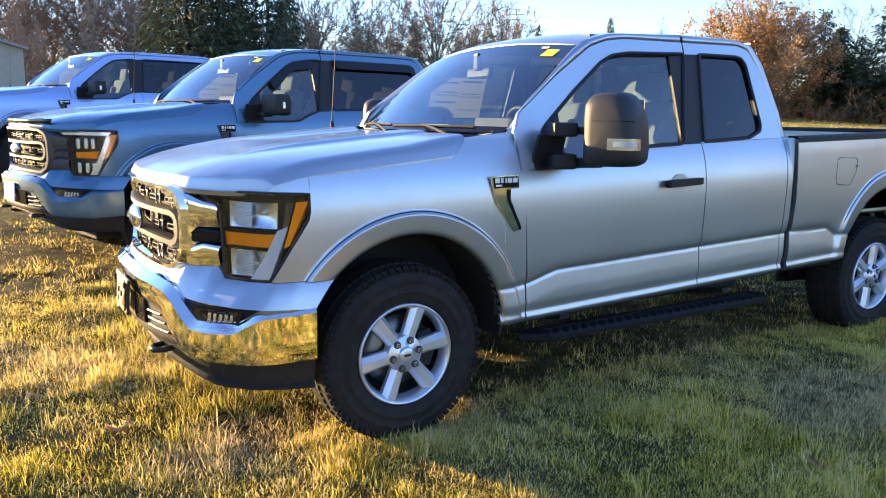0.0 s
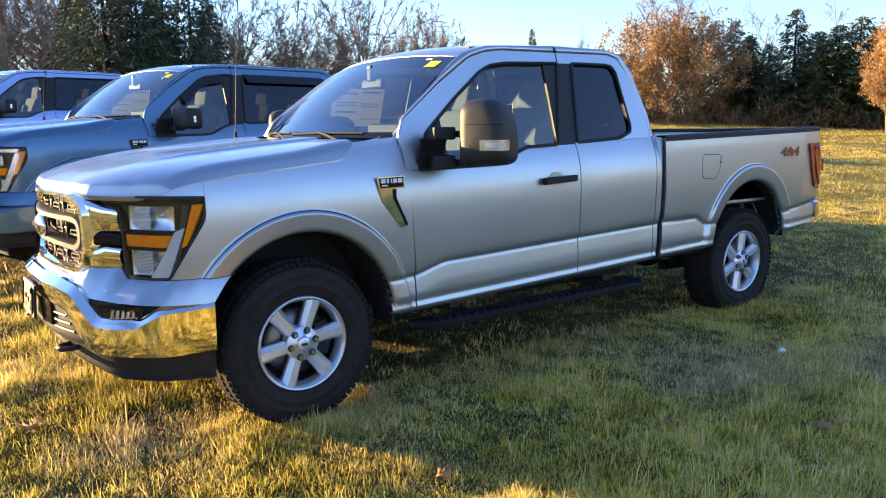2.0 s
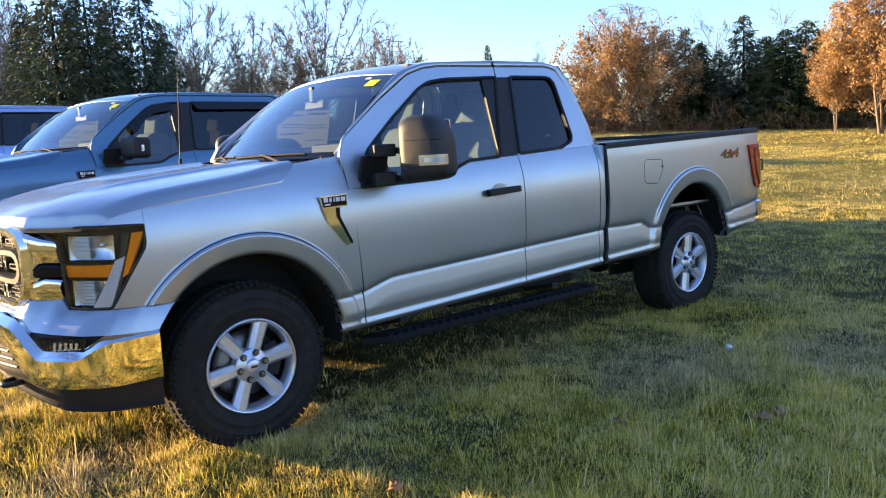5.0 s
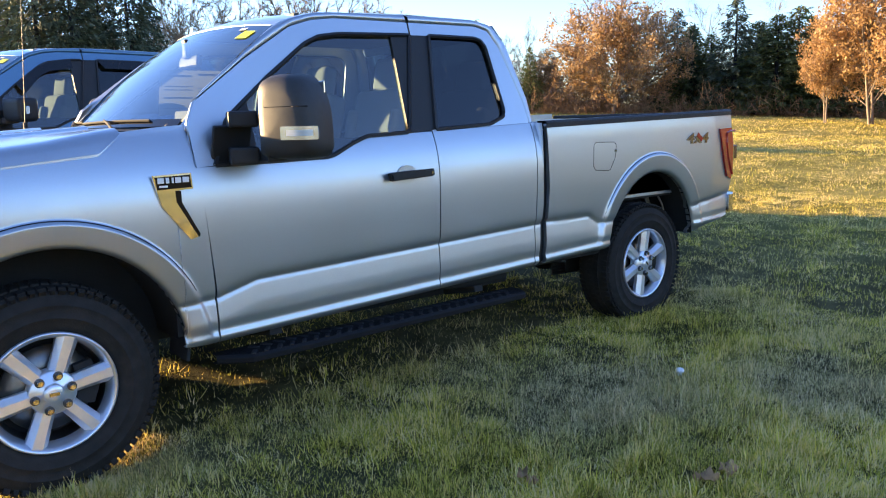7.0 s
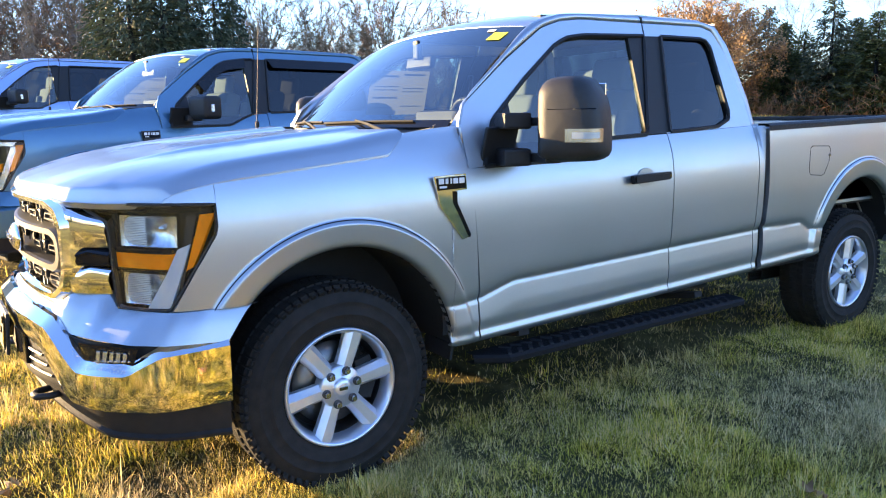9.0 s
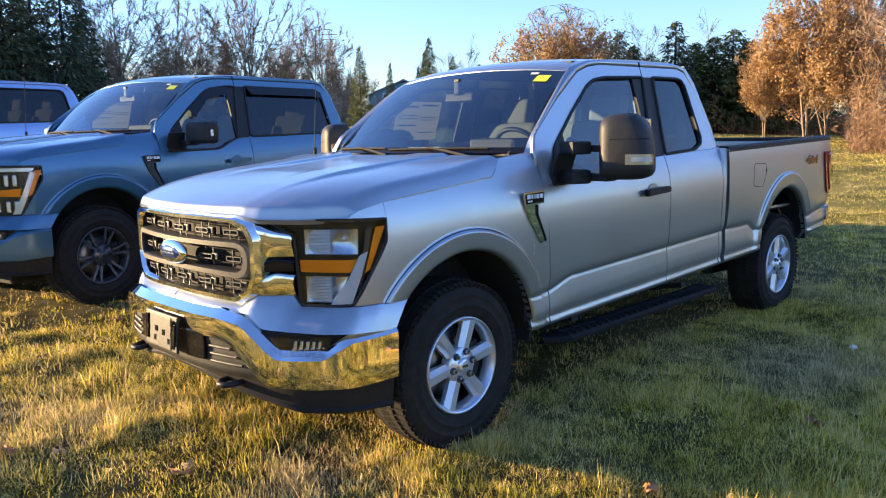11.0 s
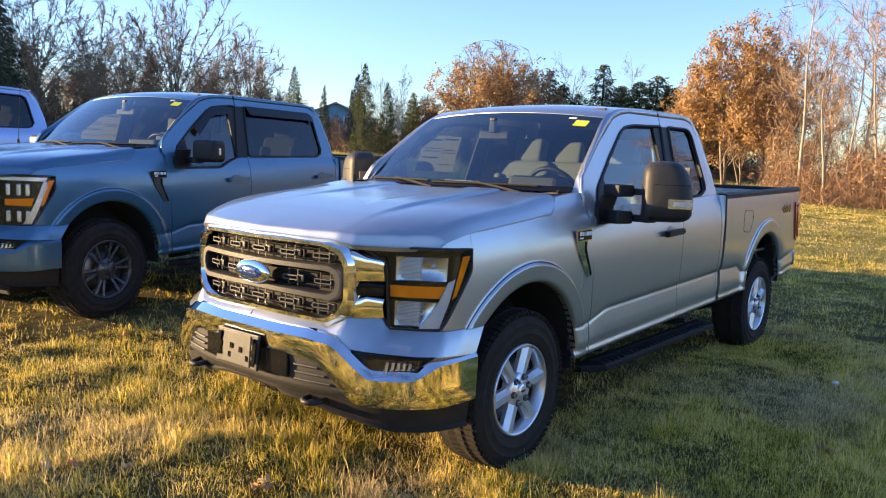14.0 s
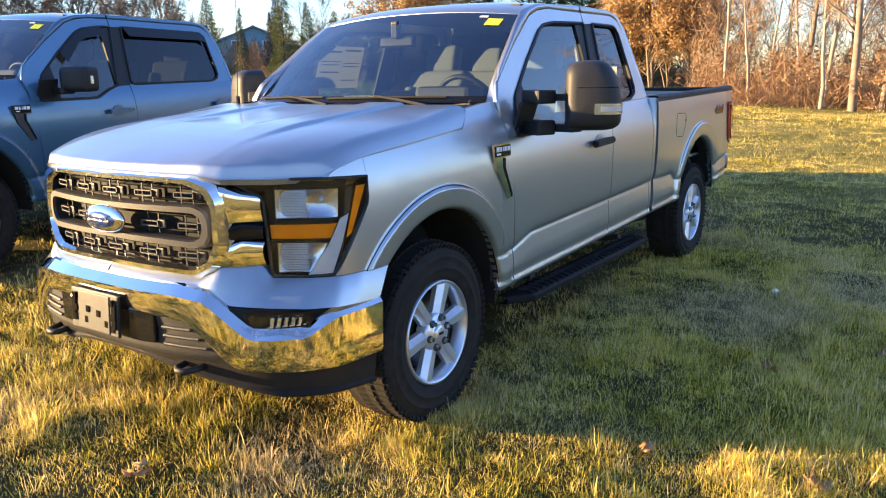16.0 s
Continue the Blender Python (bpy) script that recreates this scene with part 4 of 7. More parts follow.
def side_details(truck, cfg, side):
    bed, end, de = cfg["bed"], cfg["end"], cfg["door_end"]
    body = lambda x, z, out=0.0: Vector((x, side * (float(half_width(x, z, bed)) + out), z))
    # black line along the wheel-arch flares, drawn for the shadow at their edge
    for c, r, out, a0, a1 in ((FC, FR, 1.205, 150, 26), (RC, RR, 1.25, 160, 24)):
        bm = bmesh.new()
        tube(bm, [body(x, z, -0.0005) for x, z in arc(c, (r[0] * out, r[1] * out), a0, a1, 48)], 0.0028, 4, False)
        part("moulding_joint", bm, GLOSS_BLACK, truck)
    # door handles
    spots = [(de - 0.335, de - 0.06)] + ([(end - 0.40, end - 0.12)] if cfg["crew"] else [])
    for x0, x1 in spots:
        z0 = 1.136 + 0.02 * (x0 - 1.5)
        mt = cfg["handle"]
        bm = bmesh.new()
        prism(bm, [(x0, z0 + 0.016), (x0 + 0.01, z0 - 0.022), (x1 - 0.02, z0 - 0.012), (x1, z0 - 0.006), (x1 - 0.004, z0 + 0.026), (x0 + 0.03, z0 + 0.02)], 0.03, Matrix.Translation((0, side * (float(half_width(x0, z0, bed)) + 0.03), 0)), 0.007)
        hd = part("door_handle", bm, mt, truck, "door handle")
        bm = bmesh.new()
        out = [((x0 + x1) / 2 - 0.012 + 0.062 * math.cos(a), z0 + 0.003 + 0.047 * math.sin(a)) for a in np.linspace(0, 2 * math.pi, 24, endpoint=False)]
        prism(bm, out, 0.004, Matrix.Translation((0, side * (float(half_width(x0 + 0.1, z0, bed)) + 0.001), 0)))
        part("handle_cup", bm, cfg["paint"], hd)
        boxed("lock", (0.012, 0.004, 0.012), Matrix.Translation((x1 - 0.02, side * (float(half_width(x0, z0, bed)) + 0.046), z0 + 0.008)), DARK_CHROME, hd)
    # wing badge and vent blade
    bm = bmesh.new()
    o = 0.012
    m = Matrix.Translation((0, side * (float(half_width(0.5, 1.1, bed)) + 0.005), 0))
    prism(bm, [(0.424, 1.211), (0.582, 1.216), (0.587, 1.151), (0.51, 1.149), (0.515, 1.10), (0.594, 0.952), (0.562, 0.944), (0.455, 1.085), (0.437, 1.15)], 0.012, m, 0.003)
    vent = part("fender_vent", bm, cfg["vent"], truck, "bright vent blade")
    bm = bmesh.new()
    prism(bm, [(0.433, 1.204), (0.575, 1.209), (0.579, 1.158), (0.441, 1.154)], 0.018, m)
    part("badge_plate", bm, GLOSS_BLACK, vent)
    bm = bmesh.new()
    prism(bm, [(0.512, 1.148), (0.535, 1.146), (0.535, 1.10), (0.602, 0.965), (0.598, 0.95), (0.514, 1.10)], 0.016, m)
    part("vent_mouth", bm, GLOSS_BLACK, vent)
    bm = bmesh.new()
    yo = side * (float(half_width(0.5, 1.1, bed)) + 0.0155)
    for x, w in ((0.455, 0.026), (0.482, 0.014), (0.503, 0.008), (0.525, 0.024), (0.556, 0.026)):
        box(bm, (w, 0.003, 0.022), pose(x, yo, 1.190), 0.001, 1)
    box(bm, (0.034, 0.003, 0.008), pose(0.464, yo, 1.167))
    part("badge_mark", bm, WHITE, vent)
    # exterior mirror
    mir = cfg["mirror"]
    base = boxed("mirror_mount", (0.17, 0.02, 0.17), Matrix.Translation((0.775, side * 0.925, 1.32)) @ pose(0, 0, 0, side * -18), BLACK, truck, "black mirror mount", 0.008)
    bm = bmesh.new()
    g = np.array([(0.70, 1.238), (0.79, 1.43), (0.90, 1.515), (0.905, 1.242)])
    prism(bm, [tuple(p) for p in g], 0.02, Matrix.Translation((0, side * 0.885, 0)) @ pose(0, 0, 0, side * -16) @ Matrix.Translation((0, 0, 0)))
    bm.free()
    tri = windowed(coons([g[0], g[3]], [g[1], g[2]], [g[0], g[1]], [g[3], g[2]], 6, 6), side, 0.004)
    put("mirror_sail", sheet("mirror_sail", tri, (0, -side * 0.006, 0)), BLACK, base)
    if mir == "tow":
        for z, h in ((1.425, 0.055), (1.275, 0.06)):
            bm = bmesh.new()
            box(bm, (0.12, 0.13, h + 0.012), Matrix.Translation((0.80, side * 0.99, z)) @ pose(0, 0, 0, 0, 0, side * 20), 0.012)
            box(bm, (0.075, 0.20, h * 0.62), Matrix.Translation((0.875, side * 1.08, z - 0.004)) @ pose(0, 0, 0, 0, 0, side * 12), 0.006)
            part("mirror_arm", bm, BLACK, base)
        outline = np.array([(-0.135, -0.150), (-0.135, 0.095), (-0.115, 0.145), (-0.07, 0.165), (0.03, 0.165), (0.085, 0.13), (0.125, 0.04), (0.135, -0.11), (0.12, -0.145), (0.06, -0.165), (-0.10, -0.165)])
        outline = resample(np.vstack([outline, outline[:1]]), 45, True)[:-1]
        place = Matrix.Translation((0.905, side * 1.235, 1.428)) @ pose(0, 0, 0, 0, 0, side * -24)
        rows = []
        for x, sc in ((-0.086, 0.001), (-0.085, 0.55), (-0.078, 0.78), (-0.058, 0.92), (-0.02, 1.0), (0.075, 1.02), (0.085, 0.99), (0.085, 0.90), (0.06, 0.88)):
            rows.append([place @ Vector((x + 0.03 * (1 - sc) * 0, side * p[0] * sc, p[1] * sc)) for p in outline])
        g = np.array(rows)
        me = mesh_of("mirror_head", g.reshape(-1, 3), grid_faces(9, 44) + [(k * 44 + 43, (k + 1) * 44 + 43, (k + 1) * 44, k * 44) for k in range(8)])
        head = put("mirror_head", me, cfg["mirror_mat"], base, "grained grey mirror housing")
        bm = bmesh.new()
        tube(bm, [place @ Vector((-0.0845 + 0.028 * max(0, abs(y) - 0.085) / 0.04, side * y, 0.04)) for y in np.linspace(-0.125, 0.118, 10)], 0.0022, 4, False)
        part("housing_joint", bm, GLOSS_BLACK, head)
        line = resample([(-0.012, -0.085), (0.073, -0.085), (0.104, -0.078), (0.122, -0.058), (0.131, -0.022)], 14, True)
        def strip(k0, k1, z0, z1, out):
            g = []
            for k in range(k0, k1):
                y, x = line[k]
                n_ = Vector((-1, 0.35 + 0.9 * k / 13, 0)).normalized() * out
                g.append([tuple(place @ Vector((x + n_.x, side * (y + n_.y), z))) for z in np.linspace(z0, z1, 4)])
            return np.array(g)
        back = place.to_3x3() @ Vector((0.02, -side * 0.006, 0))
        ind = put("indicator_rim", sheet("indicator_rim", strip(1, 14, -0.088, -0.036, 0.009), tuple(back), side > 0), DULL_CHROME, head, "chrome rim with clear lamp")
        put("indicator", sheet("indicator", strip(3, 12, -0.073, -0.050, 0.0125), tuple(back * 0.2), side > 0), FLUTE, ind)
        boxed("mirror_glass", (0.006, 0.22, 0.28), place @ Matrix.Translation((0.07, 0, 0)), CHROME, head, "mirror glass", 0.002)
    else:
        bm = bmesh.new()
        box(bm, (0.12, 0.16, 0.05), Matrix.Translation((0.86, side * 0.99, 1.31)) @ pose(0, 0, 0, 0, 0, side * 15), 0.015)
        part("mirror_arm", bm, BLACK, base)
        bm = bmesh.new()
        box(bm, (0.17, 0.25, 0.19), Matrix.Translation((0.90, side * 1.13, 1.395)) @ pose(0, 0, 0, 0, 0, side * -8), 0.045, 4)
        head = part("mirror_head", bm, BLACK, base, "black mirror housing", True)
        boxed("mirror_glass", (0.006, 0.20, 0.14), pose(0.99, side * 1.13, 1.395), CHROME, head, "mirror glass", 0.002)
        boxed("indicator", (0.03, 0.012, 0.06), pose(0.90, side * 1.255, 1.39), REFLECTOR, head, bevel=0.003)
    # running board
    x0, x1 = 0.655, end - 0.12
    zf = lambda x: 0.402 + 0.006 * (x - 0.6)
    rows = []
    for x, y in ((x0, 0.90), (x0 + 0.13, 0.995), (x1 - 0.03, 0.995), (x1, 0.93)):
        rows.append([(x, side * 0.84, zf(x) + 0.012), (x, side * (y - 0.012), zf(x) + 0.012), (x, side * y, zf(x)), (x, side * y, zf(x) - 0.02), (x, side * (y - 0.02), zf(x) - 0.03), (x, side * 0.84, zf(x) - 0.03)])
    step = put("running_board", loft("running_board", rows, smooth=False), STEP_BLACK, truck, "black textured step board")
    for i in range(int((x1 - x0 - 0.2) / 0.062)):
        x = x0 + 0.15 + i * 0.062
        for dx, y, a in ((0, 0.958, 35), (0.03, 0.89, -35)):
            if "cleat" not in cfg:
                bm = bmesh.new()
                box(bm, (0.020, 0.055, 0.010), Matrix(), 0.003, 1)
                ob = part("tread_cleat", bm, BLACK, step)
                cfg["cleat"] = ob.data
            else:
                ob = new("tread_cleat", cfg["cleat"])
                ob.parent = step
            ob.matrix_basis = Matrix.Translation((x + dx, side * y, zf(x) + 0.014)) @ pose(0, 0, 0, 0, 0, side * a)
    for x in (0.95, 2.2):
        boxed("bracket", (0.06, 0.28, 0.03), pose(x, side * 0.75, 0.44, side * 12), CAVITY, step)
    # fuel door
    if side < 0:
        fx = 3.11 if not cfg["crew"] else 3.30
        line = [(fx + 0.02, 1.248), (fx + 0.20, 1.243), (fx + 0.218, 1.225), (fx + 0.21, 1.15), (fx + 0.165, 1.075), (fx + 0.14, 1.068), (fx + 0.02, 1.078), (fx, 1.10), (fx, 1.23), (fx + 0.02, 1.248)]
        bm = bmesh.new()
        tube(bm, [body(x, z, -0.0012) for x, z in resample(line, 60)], 0.0032, 4, False)
        part("fuel_door", bm, GLOSS_BLACK, truck)
        boxed("door_catch", (0.02, 0.012, 0.014), Matrix.Translation(body(fx + 0.21, 1.19, 0.0)), DARK_CHROME, truck, bevel=0.003)
    # tail lamp
    g = coons([(4.655, 0.945), (4.74, 0.915)], [(4.512, 1.296), (4.745, 1.304)], [(4.655, 0.945), (4.60, 1.05), (4.512, 1.296)], [(4.74, 0.915), (4.775, 1.0), (4.78, 1.15), (4.745, 1.304)], 10, 20)
    p = np.stack([g[..., 0], side * (half_width(g[..., 0], g[..., 1], bed) + 0.014), g[..., 1]], -1)
    edge = (g[..., 0] - g[:1, :, 0].min()) > 0
    p[-1, :, 1] -= side * 0.05
    p[-2, :, 1] -= side * 0.012
    tail = put("tail_lamp", sheet("tail_lamp", p, (0.0, -side * 0.06, 0), side > 0), RED, truck, "red tail lamp")
    bm = bmesh.new()
    line = [(4.60, 1.26), (4.615, 1.27), (4.72, 1.275)]
    tube(bm, [(x, side * (float(half_width(x, z, bed)) + 0.016), z) for x, z in [(4.725, 0.96), (4.66, 1.06), (4.615, 1.20), (4.61, 1.265), (4.66, 1.277), (4.735, 1.28)]], 0.007, 5)
    part("light_pipe", bm, RED, tail)
    boxed("lamp_shade", (0.055, 0.02, 0.10), Matrix.Translation((4.755, side * (float(half_width(4.75, 1.12, bed)) + 0.004), 1.12)), DARK_RED, tail, bevel=0.006)
    # bed rail cap
    rows = []
    for x in np.linspace(bed - 0.005, 4.70, 16):
        z = 1.368 + (x - bed) * 0.024
        w = float(half_width(x, 1.36, bed))
        rows.append([(x, side * (w + 0.004), z - 0.022), (x, side * (w + 0.004), z + 0.006), (x, side * (w - 0.01), z + 0.018), (x, side * (w - 0.07), z + 0.018), (x, side * (w - 0.08), z - 0.03)])
    # the silver truck's far rail has the sun painted in as tan
    if side > 0 and not cfg["crew"]:
        put("rail_cap", loft("rail_cap", rows, smooth=False), SUN_TAN, truck, "tan sun-toned bed rail")
    else:
        put("rail_cap", loft("rail_cap", rows, smooth=False), BLACK, truck, "black bed rail cap")
    if cfg["visor"]:
        for line in ([(1.02, 1.61), (1.25, 1.772), (1.33, 1.808), (1.45, 1.826), (de - 0.125, 1.838)], [(de + 0.124, 1.846), (end - 0.28, 1.848), (end - 0.215, 1.82)]):
            up = windowed(resample(line, 30), side, -0.022)
            dn = windowed(resample([(x + (0.05 if i == 0 else 0), z - 0.075) for i, (x, z) in enumerate(line)], 30), side, -0.026)
            put("window_visor", sheet("window_visor", np.stack([up, dn], 1), (0, -side * 0.004, 0)), GLOSS_BLACK, truck, "smoked window visor")


def cowl(truck, cfg):
    k = np.linspace(-1, 1, 30)
    rows = []
    for t in (0, 0.5, 1):
        x = (0.29 + 0.05 * np.abs(k)) * (1 - t) + (0.60 - 0.14 * (1 - k**2)) * t
        rows.append(np.stack([x, k * 0.80, np.interp(np.abs(k), [0, 1], [1.388, 1.378]) + 0.012 * t - 0.02 * math.sin(math.pi * t)], 1))
    cw = put("cowl", loft("cowl", rows), BLACK, truck)
    bm = bmesh.new()
    box(bm, (0.05, 0.012, 0.008))
    slat = None
    for y in np.linspace(-0.62, 0.62, 34):
        if slat is None:
            slat = part("cowl_slat", bm, GREY_PLASTIC, cw)
            one = slat
        else:
            one = new("cowl_slat", slat.data)
            one.parent = cw
        one.matrix_basis = pose(0.385 + 0.05 * abs(y), y, 1.384)
    # dark band round the windscreen
    for t0, t1 in ((0, 0.055),):
        X = np.stack([np.stack([(0.60 - 0.14 * (1 - k**2)) * (1 - t) + (1.125 - 0.06 * (1 - k**2)) * t - 0.002, (0.795 * (1 - t) + 0.692 * t) * k, 1.40 * (1 - t) + (1.853 + 0.033 * (1 - np.abs(k) ** 2.2)) * t + 0.03 * math.sin(math.pi * t) + 0.003], 1) for t in (t0, t1)], 1)
        put("windscreen_band", sheet("windscreen_band", X), GLOSS_BLACK, cw)
    def ws(y, t, lift=0.0):
        kk = y / (0.795 * (1 - t) + 0.692 * t)
        return Vector(((0.60 - 0.14 * (1 - kk**2)) * (1 - t) + (1.125 - 0.06 * (1 - kk**2)) * t - 0.7 * lift, y, 1.40 * (1 - t) + (1.853 + 0.033 * (1 - abs(kk) ** 2.2)) * t + 0.03 * math.sin(math.pi * t) + 0.7 * lift))
    for y0, y1, piv in ((0.12, -0.60, 0.02), (0.74, 0.16, 0.74)):
        bm = bmesh.new()
        pts = [ws(y0 + (y1 - y0) * s, 0.03 + 0.012 * math.sin(s * 2), 0.010) for s in np.linspace(0, 1, 10)]
        tube(bm, pts, 0.0055, 6)
        wip = part("wiper_blade", bm, CAVITY, truck)
        bm = bmesh.new()
        a = Vector((0.40, y1 * 0.95 - 0.02 if y0 < 0.5 else y1 - 0.1, 1.392))
        tube(bm, [a, (a + pts[4]) / 2 + Vector((0, 0, 0.008)), pts[4] + Vector((-0.004, 0, 0.008))], [0.009, 0.007, 0.005], 6)
        part("wiper_arm", bm, CAVITY, wip)
    bm = bmesh.new()
    tube(bm, [(0.325, 0.665, 1.40), (0.325, 0.665, 1.44)], 0.012, 8)
    tube(bm, [(0.325, 0.665, 1.44), (0.35, 0.667, 1.80), (0.375, 0.67, 2.17)], [0.0028, 0.002, 0.0014], 5)
    part("aerial", bm, BLACK, truck, "thin black whip aerial")
    bm = bmesh.new()
    prism(bm, [(0, 0), (0.02, 0.028), (0.10, 0.035), (0.22, 0.012), (0.23, 0)], 0.06, pose(cfg["end"] - 0.35, 0, 1.985), 0.01)
    part("roof_aerial", bm, BLACK, truck, "low black roof aerial")
    # stickers on the glass
    def decal(name, y0, y1, t0, t1, mat, label):
        g = np.array([[ws(y, t, 0.004) for t in (t0, t1)] for y in (y0, y1)])
        return put(name, sheet(name, g), mat, truck, label)
    decal("windscreen_sticker", -0.55, -0.635, 0.815, 0.915, YELLOW, "yellow paper sticker")
    decal("windscreen_label", -0.49, -0.54, 0.925, 0.955, PAPER, "small pale label")
    if cfg["deflector"]:
        rows = []
        for off, dz in ((0.0, 0.0), (-0.028, 0.014), (-0.012, 0.045)):
            ys = np.linspace(-0.60, 0.60, 40)
            x = np.interp(np.abs(ys), [0, 0.3, 0.55, 0.65], [-0.945, -0.92, -0.865, -0.79]) + off
            rows.append(np.stack([x, ys, hood_z(x * 0 + np.interp(np.abs(ys), [0, 0.3, 0.55, 0.65], [-0.90, -0.88, -0.82, -0.75]), ys) - 0.03 + dz], 1))
        put("bonnet_deflector", loft("bonnet_deflector", rows), GLOSS_BLACK, truck, "smoked bonnet deflector")


def rear_end(truck, cfg):
    bed = cfg["bed"]
    x1 = 4.72
    for nm, sz, m in (("bed_floor", (x1 - bed, 1.62, 0.04), pose((bed + x1) / 2, 0, 0.86)), ("bed_front", (0.04, 1.70, 0.52), pose(bed + 0.03, 0, 1.12)), ("tailgate", (0.07, 1.66, 0.53), pose(x1 + 0.02, 0, 1.125, 0, 0))):
        ob = boxed(nm, sz, m, cfg["paint"] if nm != "bed_floor" else BLACK, truck, bevel=0.012)
        if nm == "tailgate":
            boxed("gate_cap", (0.085, 1.66, 0.03), pose(x1 + 0.01, 0, 1.405), BLACK, ob, bevel=0.008)
            boxed("gate_handle", (0.03, 0.25, 0.08), pose(x1 + 0.06, 0, 1.30), BLACK, ob, bevel=0.01)
    for side in (-1, 1):
        g = np.stack([np.meshgrid(np.linspace(bed + 0.02, x1, 8), np.linspace(0.86, 1.375, 6), indexing="ij")[0], np.full((8, 6), side * 0.83), np.meshgrid(np.linspace(bed, x1, 8), np.linspace(0.86, 1.375, 6), indexing="ij")[1]], -1)
        g[:, -1, 2] += 0.02
        # same sun-coloured tan on the far wall
        put("bed_wall", sheet("bed_wall", g), cfg["paint"] if cfg["crew"] or side < 0 else SUN_TAN, truck)
        bm = bmesh.new()
        prism(bm, [(3.35, 0.86), (3.42, 1.02), (3.6, 1.10), (3.95, 1.10), (4.13, 1.02), (4.2, 0.86)], 0.24, Matrix.Translation((0, side * 0.71, 0)), 0.02)
        part("wheel_housing", bm, cfg["paint"], truck)
        g = coons([(4.715, 0.68), (4.90, 0.70)], [(4.715, 0.80), (4.90, 0.81)], [(4.715, 0.68), (4.715, 0.80)], [(4.90, 0.70), (4.90, 0.81)], 6, 6)
        y = side * np.interp(g[..., 0], [4.70, 4.80, 4.86, 4.90], [0.925, 0.91, 0.87, 0.80])
        put("bumper_corner", sheet("bumper_corner", np.stack([g[..., 0], y, g[..., 1]], -1), (0, -side * 0.06, 0)), DULL_CHROME, truck)
        if side < 0:
            bm = bmesh.new()
    boxed("rear_bumper", (0.16, 1.62, 0.13), pose(4.82, 0, 0.745), DULL_CHROME, truck, bevel=0.025)
    # lettering on the bedside
    cu = bpy.data.curves.new("lettering", "FONT")
    cu.body, cu.size, cu.extrude, cu.shear = "4x4", 0.125, 0.003, 0.1
    cu.offset = 0.003
    tmp = bpy.data.objects.new("lettering", cu)
    scene.collection.objects.link(tmp)
    dg = bpy.context.evaluated_depsgraph_get()
    me = bpy.data.meshes.new_from_object(tmp.evaluated_get(dg))
    bpy.data.objects.remove(tmp)
    ob = put("lettering", me, DARK_CHROME, truck, "chrome-edged lettering 4x4")
    ob.matrix_basis = Matrix.Translation((4.095, -(float(half_width(4.25, 1.25, bed)) + 0.003), 1.205)) @ pose(0, 0, 0, 90, 0, 0) @ Matrix.Diagonal((1.42, 0.8, 1, 1))
    boxed("letter_accent", (0.07, 0.004, 0.03), Matrix.Translation((4.255, -(float(half_width(4.25, 1.25, bed)) + 0.005), 1.245)) @ pose(0, 0, 0, 0, 35, 0), RED, truck)


